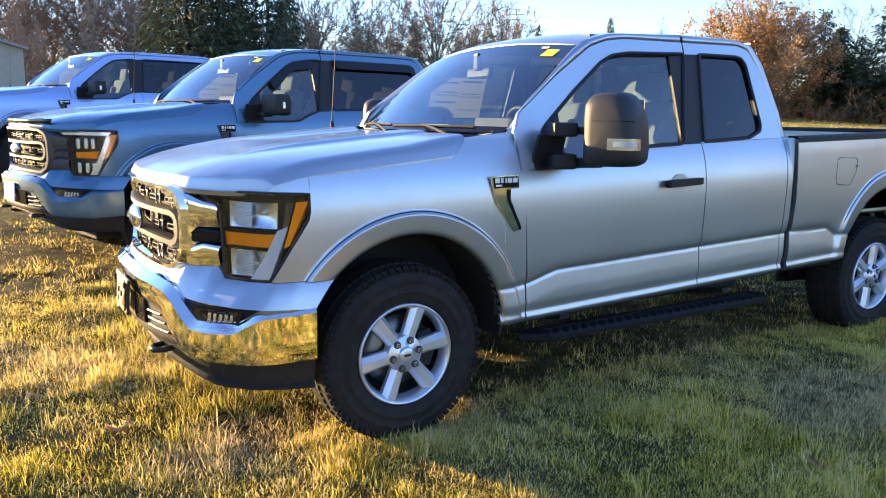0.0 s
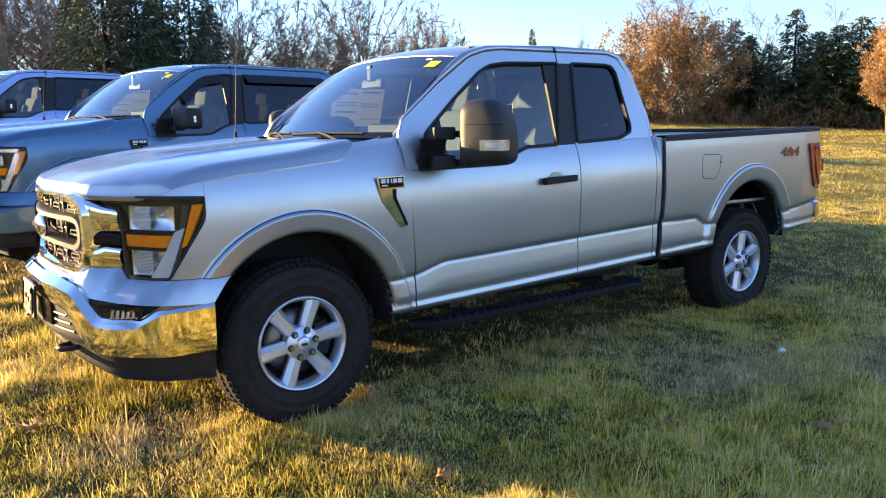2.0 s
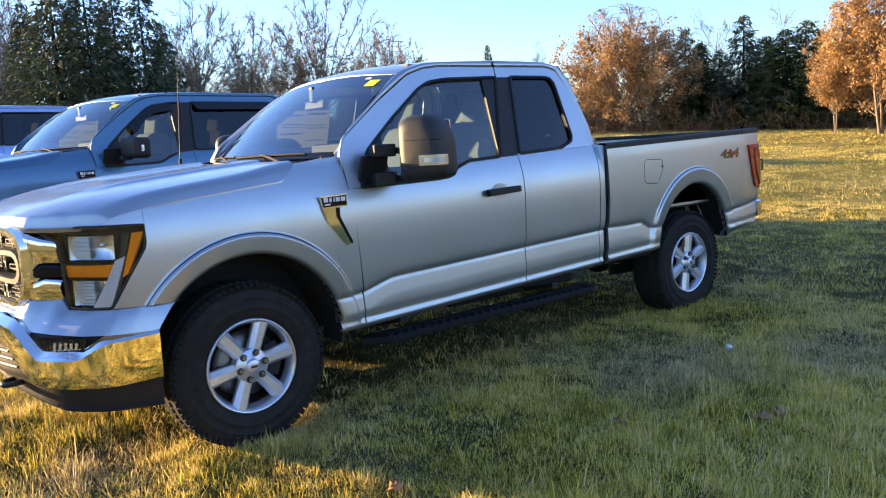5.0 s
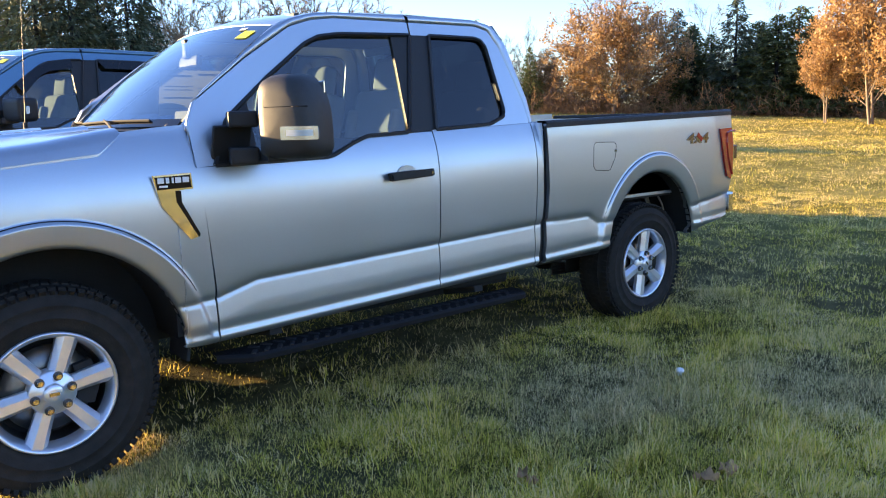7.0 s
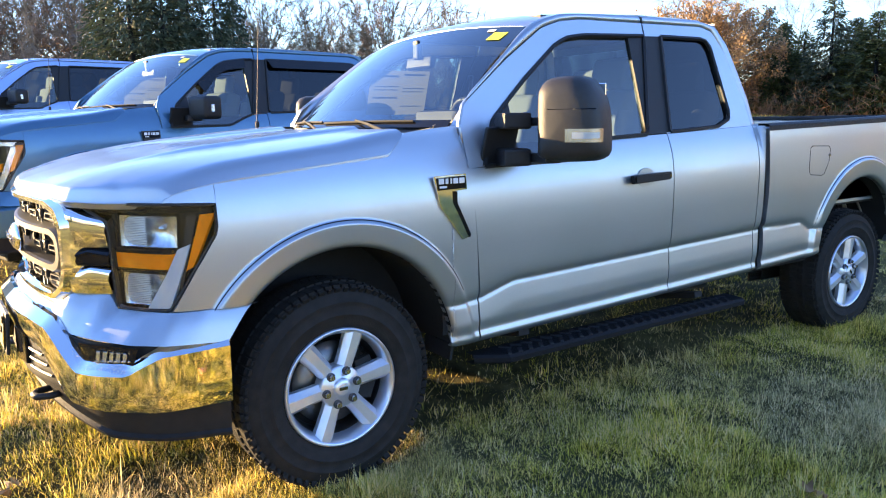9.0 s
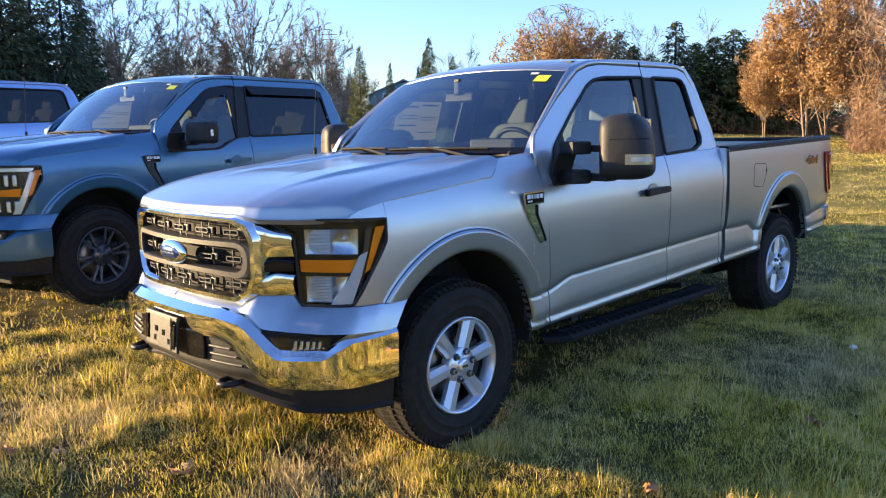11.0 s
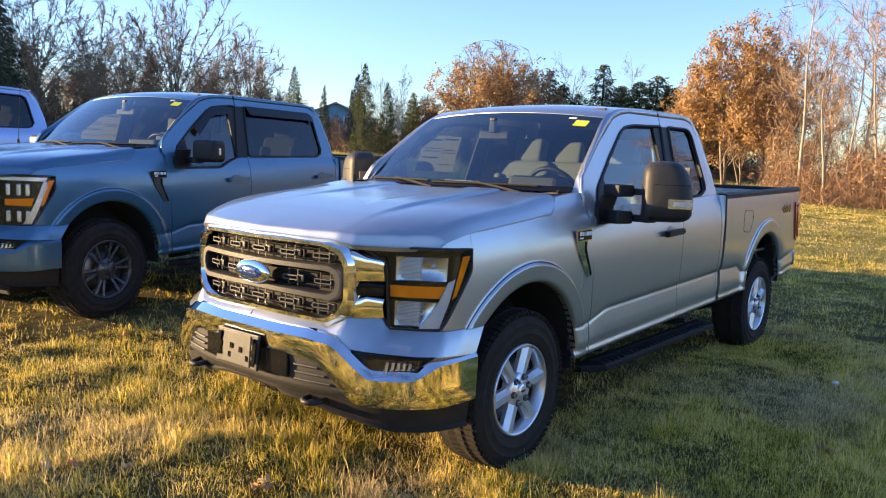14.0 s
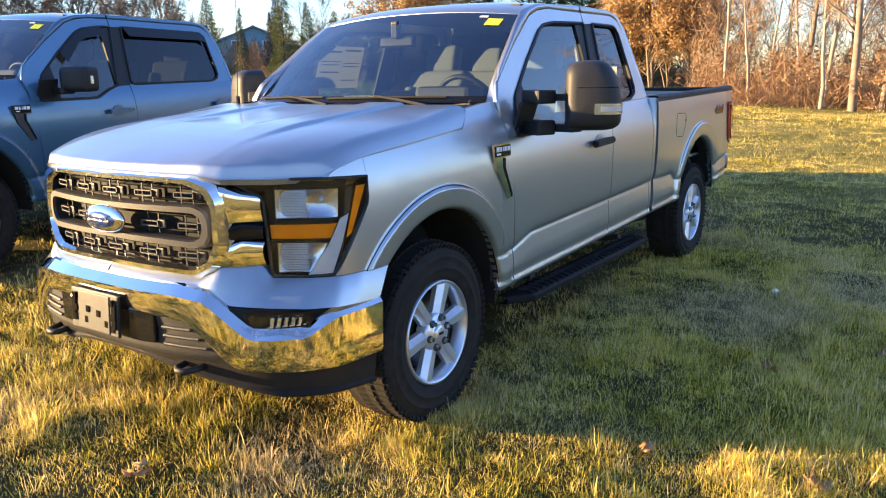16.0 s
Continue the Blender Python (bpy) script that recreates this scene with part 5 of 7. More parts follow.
def cabin(truck, cfg):
    """What shows through the windows: seats, dashboard, wheel, mirror, sticker."""
    end, bed = cfg["end"], cfg["bed"]
    # back wall of the cab with its window
    k = np.linspace(-1, 1, 12)
    for nm, z0, z1, mt, inset in (("cab_back", 0.62, 1.42, cfg["paint"], 0), ("rear_window", 1.42, 1.86, PRIVACY, 0), ("cab_back", 1.86, 1.945, cfg["paint"], 0)):
        rows = []
        for z in np.linspace(z0, z1, 6):
            w = 0.84 if z < 1.38 else 0.80 - 0.30 * (z - 1.52) if z > 1.5 else 0.82
            x = np.interp(z, [0.6, 1.376, 1.52, 1.82, 1.93], [end + 0.05, end + 0.06, end + 0.055, end - 0.02, end - 0.09])
            rows.append(np.stack([np.full(12, x), k * w, np.full(12, z)], 1))
        ob = put(nm, loft(nm, rows), mt, truck)
        if nm == "rear_window":
            ob.visible_shadow = False
    boxed("headliner", (end - 1.35, 1.24, 0.02), pose((end + 1.20) / 2, 0, 1.915), TRIM_DARK, truck)
    dash = boxed("dashboard", (0.42, 1.50, 0.22), pose(0.77, 0, 1.30, 0, 6), TRIM_DARK, truck, "dark dashboard", 0.05, 3)
    boxed("binnacle", (0.16, 0.36, 0.10), pose(0.88, -0.40, 1.43), TRIM_DARK, dash, bevel=0.03)
    boxed("screen", (0.02, 0.26, 0.16), pose(0.98, 0.0, 1.38, 0, -15), GLOSS_BLACK, dash, bevel=0.006)
    boxed("console", (0.75, 0.30, 0.30), pose(1.35, 0, 0.92), TRIM_DARK, truck, bevel=0.03)
    bm = bmesh.new()
    c, tilt = Vector((1.07, -0.40, 1.36)), pose(0, 0, 0, 0, -26)
    tube(bm, [c + (tilt @ Vector((0, 0.19 * math.cos(a), 0.19 * math.sin(a)))) for a in np.linspace(0, 2 * math.pi, 37)], 0.015, 8, False)
    sw = part("steering_wheel", bm, GREY_PLASTIC, truck, "dark grey steering wheel", True)
    boxed("wheel_boss", (0.06, 0.16, 0.12), Matrix.Translation(c) @ tilt, TRIM_DARK, sw, bevel=0.02)
    for a in (0.2, math.pi - 0.2, -math.pi / 2):
        d = tilt @ Vector((0, 0.11 * math.cos(a), 0.11 * math.sin(a)))
        boxed("spoke", (0.02, 0.16 if abs(a) != math.pi / 2 else 0.04, 0.035 if abs(a) != math.pi / 2 else 0.14), Matrix.Translation(c + d) @ tilt, TRIM_DARK, sw, bevel=0.006)
    rows = [1.78] + ([2.62] if cfg["crew"] else [2.40])
    for r, x in enumerate(rows):
        for y in (-0.40, 0.40):
            mt = FABRIC if r == 0 or not cfg["crew"] else FABRIC
            bm = bmesh.new()
            box(bm, (0.50, 0.52, 0.16), pose(x - 0.16, y, 0.98, 0, -6), 0.05, 3)
            seat = part("seat", bm, mt, truck, "light grey cloth seat", True)
            bm = bmesh.new()
            box(bm, (0.16, 0.50, 0.60), pose(x + 0.14, y, 1.28, 0, 14), 0.06, 4)
            for s_ in (-1, 1):
                box(bm, (0.13, 0.08, 0.46), pose(x + 0.08, y + s_ * 0.21, 1.24, 0, 14), 0.035, 3)
            part("seat_back", bm, mt, seat, "", True)
            bm = bmesh.new()
            box(bm, (0.10, 0.27, 0.20), pose(x + 0.23, y, 1.655, 0, 12), 0.045, 4)
            part("headrest", bm, mt, seat, "", True)
            bm = bmesh.new()
            for s_ in (-0.05, 0.05):
                tube(bm, [(x + 0.20, y + s_, 1.50), (x + 0.225, y + s_, 1.60)], 0.006, 6)
            part("headrest_post", bm, CHROME, seat)
    mirr = boxed("rear_view_mirror", (0.035, 0.25, 0.065), pose(1.02, 0.05, 1.735, 0, 10), BLACK, truck, "dark rear-view mirror", 0.02, 3)
    boxed("mirror_stem", (0.03, 0.05, 0.10), pose(1.0, 0.05, 1.80), BLACK, mirr, bevel=0.01)
    # belts on the centre pillars
    for side in (-1, 1):
        bm = bmesh.new()
        tube(bm, [(cfg["door_end"] - 0.05, side * 0.70, 1.72), (cfg["door_end"] - 0.04, side * 0.78, 1.30)], 0.014, 5)
        part("seat_belt", bm, CLIP_GREY, truck)
    # price sheet on the passenger window
    def side_at(x, z):
        return (x, float(green_y(z)) - 0.028, z)
    g = np.array([[side_at(x, z) for z in (1.47, 1.74)] for x in (1.10, 1.53)])
    doc = put("window_price_sheet", sheet("window_price_sheet", g), SHEET_PAPER, truck, "large white price sheet with grey print")
    for x0, x1, z0, z1 in ((1.13, 1.30, 1.70, 1.712), (1.34, 1.50, 1.71, 1.722), (1.13, 1.31, 1.64, 1.646), (1.13, 1.31, 1.62, 1.626), (1.13, 1.31, 1.57, 1.58), (1.34, 1.50, 1.52, 1.526), (1.13, 1.28, 1.51, 1.516), (1.34, 1.50, 1.61, 1.616), (1.34, 1.50, 1.63, 1.636)):
        g = np.array([[np.array(side_at(x, z)) - (0, 0.003, 0) for z in (z0, z1)] for x in (x0, x1)])
        put("print_block", sheet("print_block", g), SHEET_PRINT, doc)
    g = np.array([(0.86, -0.05, 1.42), (0.94, -0.05, 1.42)])
    boxed("paper", (0.10, 0.24, 0.004), pose(0.78, 0.10, 1.424, 0, 8, 12), PAPER, truck, "papers lying on the dashboard")

def build_truck(name, label, cfg, where, group="parked pickup trucks"):
    truck = thing(name, label, "truck", group, where)
    paint, crew, res = cfg["paint"], cfg["crew"], cfg["res"]
    bed = 3.17 if crew else 2.70
    door_end = 1.66 if crew else 1.89
    n = lambda k: max(4, int(k * res))
    for side in (-1, 1):
        q = 1.0 if side < 0 else 0.45
        m = lambda k: max(4, int(k * res * q))
        # front wing
        low = [(-0.605, 0.803), (-0.345, 0.80)] + arc(FC, FR, 138, 4, 28) + [(0.512, 0.487), (0.661, 0.475)]
        top = [(-0.442, 1.165), (-0.44, 1.228), (0.0, 1.272), (0.25, 1.294), (0.30, 1.335), (0.352, 1.384), (0.50, 1.40), (0.608, 1.408)]
        fender = flank_panel("front_fender", low, top, [(-0.605, 0.803), (-0.53, 0.93), (-0.45, 1.055), (-0.442, 1.085), (-0.442, 1.165)], [(0.661, 0.475), (0.657, 0.72), (0.608, 1.408)], m(170), m(90), side, bed, paint, truck)
        flank_panel("fender_corner", [(-0.612, 1.172), (-0.4423, 1.166)], [(-0.600, 1.186), (-0.57, 1.200), (-0.50, 1.217), (-0.4423, 1.2275)], [(-0.612, 1.172), (-0.600, 1.186)], [(-0.4423, 1.166), (-0.4423, 1.2275)], m(12), m(6), side, bed, paint, truck)
        # front door
        sill = [(0.617, 1.232), (1.235, 1.242), (1.30, 1.262), (1.42, 1.316), (1.50, 1.334), (door_end, 1.346)]
        door = flank_panel("front_door", [(0.669, 0.478), (door_end - 0.003, rocker(door_end))], sill, [(0.669, 0.478), (0.665, 0.72), (0.617, 1.232)], [(door_end - 0.003, rocker(door_end)), (door_end, 1.346)], m(90), m(90), side, bed, paint, truck)
        # rear door
        e0, e1 = door_end + 0.006, bed - 0.085
        flank_panel("rear_door", [(e0 - 0.003, rocker(e0)), (e1 - 0.01, rocker(e1))], [(e0, 1.346), (e1, 1.375)], [(e0 - 0.003, rocker(e0)), (e0, 1.346)], [(e1 - 0.01, rocker(e1)), (e1, 1.375)], m(60), m(90), side, bed, paint, truck)
        c0, c1 = e1 + 0.006, bed - 0.03
        flank_panel("cab_corner", [(c0 - 0.01, rocker(c0)), (c1 - 0.03, rocker(c1))], [(c0, 1.375), (c1 - 0.01, 1.375)], [(c0 - 0.01, rocker(c0)), (c0, 1.375)], [(c1 - 0.03, rocker(c1)), (c1, 0.9), (c1 - 0.01, 1.375)], m(10), m(90), side, bed, paint, truck)
        # bedside
        low = [(bed, rocker(bed) + 0.005), (3.305, 0.568)] + arc(RC, RR, 172, 8, 30) + [(4.222, 0.556), (4.70, 0.655)]
        flank_panel("bedside", low, [(bed - 0.005, 1.368), (4.70, 1.417)], [(bed, rocker(bed) + 0.005), (bed + 0.02, 1.0), (bed - 0.005, 1.368)], [(4.70, 0.655), (4.74, 0.93), (4.70, 1.417)], m(150), m(70), side, bed, paint, truck)
        # window-height frames
        win_in = [(0.70, 1.238), (0.79, 1.43), (1.02, 1.61), (1.25, 1.772), (1.33, 1.808), (1.45, 1.826), (door_end - 0.125, 1.838), (door_end - 0.004, 1.843)]
        cut = [(0.619, 1.232), (0.615, 1.409), (0.66, 1.50), (0.93, 1.69), (1.19, 1.848), (1.31, 1.885), (1.44, 1.902), (door_end - 0.004, 1.908)]
        g = np.stack([resample(win_in, n(60)), resample(cut, n(60))], 1)
        put("door_frame", sheet("door_frame", windowed(g, side), (0, -side * 0.03, 0), side < 0), paint, door)
        end = bed - 0.085
        rw = [(door_end + 0.124, 1.846), (end - 0.28, 1.848), (end - 0.235, 1.838), (end - 0.205, 1.80), (end - 0.175, 1.455), (end - 0.19, 1.415), (end - 0.30, 1.376), (door_end + 0.03, 1.356)]
        ro = [(door_end + 0.006, 1.908), (end - 0.25, 1.915), (end - 0.16, 1.892), (end - 0.10, 1.80), (end - 0.015, 1.50), (end, 1.376), (end - 0.3, 1.365), (door_end + 0.006, 1.348)]
        g = np.stack([resample([(door_end + 0.006, 1.843)] + rw + [(door_end + 0.006, 1.353)], n(70)), resample(ro, n(70))], 1)
        put("rear_door_frame", sheet("rear_door_frame", windowed(g, side), (0, -side * 0.03, 0), side < 0), paint, truck)
        # black centre pillar
        g = coons([(door_end - 0.145, 1.346), (door_end + 0.03, 1.352)], [(door_end - 0.125, 1.84), (door_end + 0.124, 1.848)], [(door_end - 0.145, 1.346), (door_end - 0.125, 1.84)], [(door_end + 0.03, 1.352), (door_end + 0.124, 1.848)], 6, 10)
        put("centre_pillar", sheet("centre_pillar", windowed(g, side, 0.002), (0, -side * 0.02, 0), side < 0), BLACK, truck, "satin black pillar cover")
        # panes
        g = coons([(0.70, 1.238), (1.248, 1.246), (1.49, 1.336), (door_end - 0.14, 1.346)], [(0.79, 1.43), (1.25, 1.772), (1.45, 1.826), (door_end - 0.125, 1.838)], [(0.70, 1.238), (0.79, 1.43)], [(door_end - 0.14, 1.346), (door_end - 0.125, 1.838)], n(30), n(14))
        pane = put("window_pane", sheet("window_pane", windowed(g, side, 0.014)), GLASS, door)
        pane.visible_shadow = False
        l_, r_ = [rw[-1], rw[0]], [rw[5], rw[4], rw[3], rw[2]]
        g = coons([rw[7], rw[6], rw[5]], [rw[0], rw[1], rw[2]], l_, r_, n(20), n(14))
        put("quarter_pane", sheet("quarter_pane", windowed(g, side, 0.012)), PRIVACY, truck).visible_shadow = False
        # rubber seal round the panes
        for line in (win_in + [(door_end - 0.14, 1.346), (1.49, 1.336), (1.40, 1.305), (1.28, 1.252), (1.248, 1.246), (0.70, 1.238)], rw + [rw[0]]):
            bm = bmesh.new()
            pts = windowed(resample(line, n(90)), side, -0.001)
            tube(bm, pts, 0.011, 5, False)
            part("window_seal", bm, BLACK, truck)
        # pillar and roof rail
        outer = windowed(resample(cut, n(70)), side)
        rail = np.array([(0.61, side * 0.80, 1.405), (0.70, side * 0.775, 1.50), (0.95, side * 0.725, 1.715), (1.13, side * 0.69, 1.855), (1.30, side * 0.675, 1.915), (1.46, side * 0.67, 1.935), (door_end, side * 0.67, 1.95)])
        rail = resample(rail, n(70), True)
        midl = (outer + rail) / 2 + np.array([-0.012, side * 0.012, 0.012])
        put("windscreen_pillar", loft("windscreen_pillar", [outer + np.array([0, -side * 0.02, 0]), outer + np.array([-0.004, 0, 0.005]), midl, rail], flip=side > 0), paint, truck)
        outer = windowed(resample([ro[0], ro[1], ro[2], ro[3], ro[4], ro[5]], n(50)), side)
        back = np.array([(door_end, side * 0.67, 1.95), (end - 0.25, side * 0.67, 1.955), (end - 0.10, side * 0.675, 1.93), (end - 0.02, side * 0.71, 1.82), (end + 0.055, side * 0.80, 1.52), (end + 0.06, side * 0.84, 1.376)])
        back = resample(back, n(50))
        midl = (outer + back) / 2 + np.array([0.006, side * 0.012, 0.010])
        put("roof_rail", loft("roof_rail", [outer + np.array([0, -side * 0.02, 0]), outer + np.array([0.004, 0, 0.004]), midl, back], flip=side > 0), paint, truck)
    # bonnet
    ys = np.linspace(-0.862, 0.862, n(110))
    x0 = np.interp(np.abs(ys), HOOD_Y, HOOD_X)
    x1 = np.interp(np.abs(ys), [0, 0.6, 0.862], [0.30, 0.33, 0.352])
    v = np.linspace(0, 1, n(90)) ** 1.9
    X = x0[:, None] + (x1 - x0)[:, None] * v
    rim = np.interp(X, [-0.70, -0.60, -0.4, 0.0, 0.25, 0.30, 0.36], [1.200, 1.213, 1.237, 1.275, 1.298, 1.335, 1.384])
    wide = np.where(X > -0.60, half_width(X, rim, bed) - 0.0015, half_width(-0.60, 1.213, bed) - 0.0015)
    Y = np.repeat(ys[:, None], len(v), 1) / 0.862 * wide
    put("bonnet", sheet("bonnet", np.stack([X, Y, hood_z(X, Y)], -1), (0.012, 0, -0.02), True), paint, truck)
    # roof
    end = bed - 0.085
    xs = np.array([1.13, 1.155, 1.20, 1.30, 1.46, 1.9, end - 0.3, end - 0.13, end - 0.05])
    zs = np.array([1.855, 1.872, 1.889, 1.915, 1.935, 1.955, 1.955, 1.935, 1.90])
    k = np.linspace(-1, 1, n(40))
    xi = resample(np.stack([xs, zs], 1), n(40))
    X = xi[:, 0][:, None] - 0.06 * (1 - k**2)[None] * np.interp(xi[:, 0], [1.13, 1.4], [1, 0])[:, None]
    hw = np.interp(xi[:, 0], [1.13, 1.3, 1.46], [0.69, 0.675, 0.67])[:, None]
    Z = xi[:, 1][:, None] + 0.035 * (1 - np.abs(k) ** 2.2)[None]
    put("roof", sheet("roof", np.stack([X, hw * k[None], Z], -1), (0, 0, -0.003), True), paint, truck)
    # windscreen
    k = np.linspace(-1, 1, n(30))
    t = np.linspace(0, 1, n(20))
    bx, bz, by = 0.60 - 0.14 * (1 - k**2), 1.40 + 0.0 * k, 0.795
    tx, tz, ty = 1.125 - 0.06 * (1 - k**2), 1.853 + 0.033 * (1 - np.abs(k) ** 2.2), 0.692
    X = bx[:, None] * (1 - t) + tx[:, None] * t
    Y = (by * k)[:, None] * (1 - t) + (ty * k)[:, None] * t
    Z = bz[:, None] * (1 - t) + tz[:, None] * t + (0.03 * np.sin(np.pi * t))[None]
    put("windscreen", sheet("windscreen", np.stack([X, Y, Z], -1)), WIND_GLASS, truck).visible_shadow = False
    for x in (0, 3.693):
        for side in (-1, 1):
            place_wheel(cfg["wheel"], truck, x, side)
    cfg["end"], cfg["bed"], cfg["door_end"] = end, bed, door_end
    underbody(truck, cfg)
    front_end(truck, cfg)
    for side in (-1, 1):
        headlamp(truck, cfg, side)
        side_details(truck, cfg, side)
    cowl(truck, cfg)
    rear_end(truck, cfg)
    cabin(truck, cfg)
    return truck



wheel_silver, wheel_black = build_wheel("silver"), build_wheel("black")
silver_cfg = dict(paint=SILVER, crew=False, res=1.0, wheel=wheel_silver, surround=CHROME, ring=GRILLE_GREY, arm=GLOSS_BLACK, bumper=CHROME, emblem=BADGE_BLUE, plate="holder", lamp="halogen", handle=BLACK, vent=CHROME, mirror="tow", mirror_mat=GREY_PLASTIC, visor=False, deflector=False)
silver_truck = build_truck("pickup_truck", "silver extended-cab pickup truck with chrome bumper parked on grass", silver_cfg, pose(0, -0.02, 0))
blue_cfg = dict(paint=BLUE, crew=True, res=0.7, wheel=wheel_black, surround=GRILLE_GREY, ring=GRILLE_GREY, arm=GRILLE_GREY, bumper=BLUE, emblem=WHITE, plate="dealer", lamp="led", handle=BLUE, vent=GRILLE_GREY, mirror="std", mirror_mat=BLACK, visor=True, deflector=True)
blue_truck = build_truck("pickup_truck", "slate blue crew-cab pickup truck with black wheels parked on grass", blue_cfg, pose(-0.35, 3.86, 0.165, 0, 0, 12))
pale_cfg = dict(blue_cfg, paint=PALE, res=0.5, surround=CHROME, bumper=CHROME, handle=PALE, visor=False, deflector=False, emblem=BADGE_BLUE, plate="holder")
pale_truck = build_truck("pickup_truck", "pale blue-silver crew-cab pickup truck parked on grass", pale_cfg, pose(-1.2, 9.09, 0.42, 0, 0, 15))
for proto in (wheel_silver, wheel_black):
    for o in (*proto.children_recursive, proto):
        bpy.data.objects.remove(o)

# ---- plants and distance ----
def leafy(name, stops, rough=0.7, translucent=0.4, scale=0.8):
    """Leaf or blade colour: varied piece by piece and in drifts, partly lit through."""
    m, n, l, b = material(name)
    tex, geo, drift = n.new("ShaderNodeTexCoord"), n.new("ShaderNodeNewGeometry"), n.new("ShaderNodeTexNoise")
    drift.inputs["Scale"].default_value, drift.inputs["Detail"].default_value = scale, 3
    l.new(geo.outputs["Position"], drift.inputs["Vector"])
    mixv = n.new("ShaderNodeMath")
    mixv.operation = "MULTIPLY_ADD"
    mixv.inputs[1].default_value = 0.55
    half = n.new("ShaderNodeMapRange")
    half.inputs["From Min"].default_value, half.inputs["From Max"].default_value = 0.32, 0.68
    half.inputs["To Max"].default_value = 0.55
    l.new(drift.outputs["Fac"], half.inputs["Value"])
    l.new(geo.outputs["Random Per Island"], mixv.inputs[0])
    l.new(half.outputs[0], mixv.inputs[2])
    ramp = n.new("ShaderNodeValToRGB")
    els = ramp.color_ramp.elements
    for k, (p, c) in enumerate(stops):
        e = els[k] if k < 2 else els.new(p)
        e.position, e.color = p, (*c, 1)
    l.new(mixv.outputs[0], ramp.inputs["Fac"])
    l.new(ramp.outputs[0], b.inputs["Base Color"])
    b.inputs["Roughness"].default_value = rough
    b.inputs["Specular IOR Level"].default_value = 0.25
    if translucent:
        tr, mx = n.new("ShaderNodeBsdfTranslucent"), n.new("ShaderNodeMixShader")
        l.new(ramp.outputs[0], tr.inputs["Color"])
        mx.inputs[0].default_value = translucent
        l.new(b.outputs[0], mx.inputs[1])
        l.new(tr.outputs[0], mx.inputs[2])
        l.new(mx.outputs[0], n["Material Output"].inputs["Surface"])
    return m


OAK_LEAF = leafy("orange_leaves", [(0.0, (0.22, 0.125, 0.058)), (1.0, (0.58, 0.385, 0.19)), (0.5, (0.42, 0.255, 0.115))], 0.7, 0.35, 0.3)
RUST_LEAF = leafy("rust_leaves", [(0.0, (0.26, 0.15, 0.078)), (1.0, (0.60, 0.40, 0.22)), (0.5, (0.44, 0.265, 0.14))], 0.7, 0.35, 0.3)
NEEDLE = leafy("dark_needles", [(0.0, (0.026, 0.042, 0.022)), (1.0, (0.105, 0.125, 0.07)), (0.5, (0.055, 0.075, 0.044))], 0.7, 0.1, 0.4)
PINE_NEEDLE = leafy("olive_needles", [(0.0, (0.03, 0.05, 0.014)), (1.0, (0.14, 0.15, 0.045)), (0.5, (0.075, 0.095, 0.03))], 0.7, 0.15, 0.4)
BRUSH = leafy("dry_brush", [(0.0, (0.14, 0.075, 0.042)), (1.0, (0.42, 0.27, 0.155)), (0.5, (0.27, 0.155, 0.088))], 0.8, 0.2, 0.35)
TWIG = leafy("bare_twigs", [(0.0, (0.15, 0.10, 0.068)), (1.0, (0.40, 0.285, 0.19)), (0.5, (0.27, 0.182, 0.12))], 0.85, 0.0, 0.3)
BARK = simple("grey_brown_bark", (0.23, 0.18, 0.14), 0.9, 0, 0.35, 9, 0.6, 30)
PALE_BARK = simple("pale_bark", (0.34, 0.29, 0.235), 0.85, 0, 0.3, 9, 0.5, 30)
LEAF_BROWN = simple("fallen_leaf", (0.42, 0.20, 0.08), 0.8, 0, 0.3, 40)
LEAF_PALE = simple("pale_fallen_leaf", (0.58, 0.40, 0.20), 0.8, 0, 0.25, 40)


class Cone:
    """Collects tapered branch pieces and leaf pieces as plain arrays."""

    def __init__(self):
        self.v, self.f = [], []

    def piece(self, a, b, ra, rb, sides=3):
        d = b - a
        d = d / (np.linalg.norm(d) + 1e-9)
        u = np.cross(d, (0.31, 0.52, 0.8))
        u /= np.linalg.norm(u) + 1e-9
        w = np.cross(d, u)
        base = len(self.v)
        for p, r in ((a, ra), (b, rb)):
            for k in range(sides):
                t = 2 * math.pi * k / sides
                self.v.append(p + r * (u * math.cos(t) + w * math.sin(t)))
        for k in range(sides):
            j = (k + 1) % sides
            self.f.append((base + k, base + j, base + sides + j, base + sides + k))

    def line(self, pts, r0, r1, sides=3):
        n = len(pts) - 1
        for k in range(n):
            self.piece(pts[k], pts[k + 1], r0 + (r1 - r0) * k / n, r0 + (r1 - r0) * (k + 1) / n, sides)

    def twig(self, a, b, r, rng):
        u = np.cross(b - a, rng.normal(size=3))
        u *= r / (np.linalg.norm(u) + 1e-9)
        base = len(self.v)
        self.v += [a - u, a + u, b + u * 0.4, b - u * 0.4]
        self.f.append((base, base + 1, base + 2, base + 3))

    def leaf(self, c, size, rng, flat=0.0):
        a, b = rng.normal(size=3), rng.normal(size=3)
        a /= np.linalg.norm(a)
        b -= a * (a @ b)
        b /= np.linalg.norm(b)
        base = len(self.v)
        self.v += [c - a * size, c + b * size * 0.55, c + a * size, c - b * size * 0.55]
        self.f.append((base, base + 1, base + 2, base + 3))

    def mesh(self, name, smooth=False):
        return mesh_of(name, self.v, self.f, smooth)


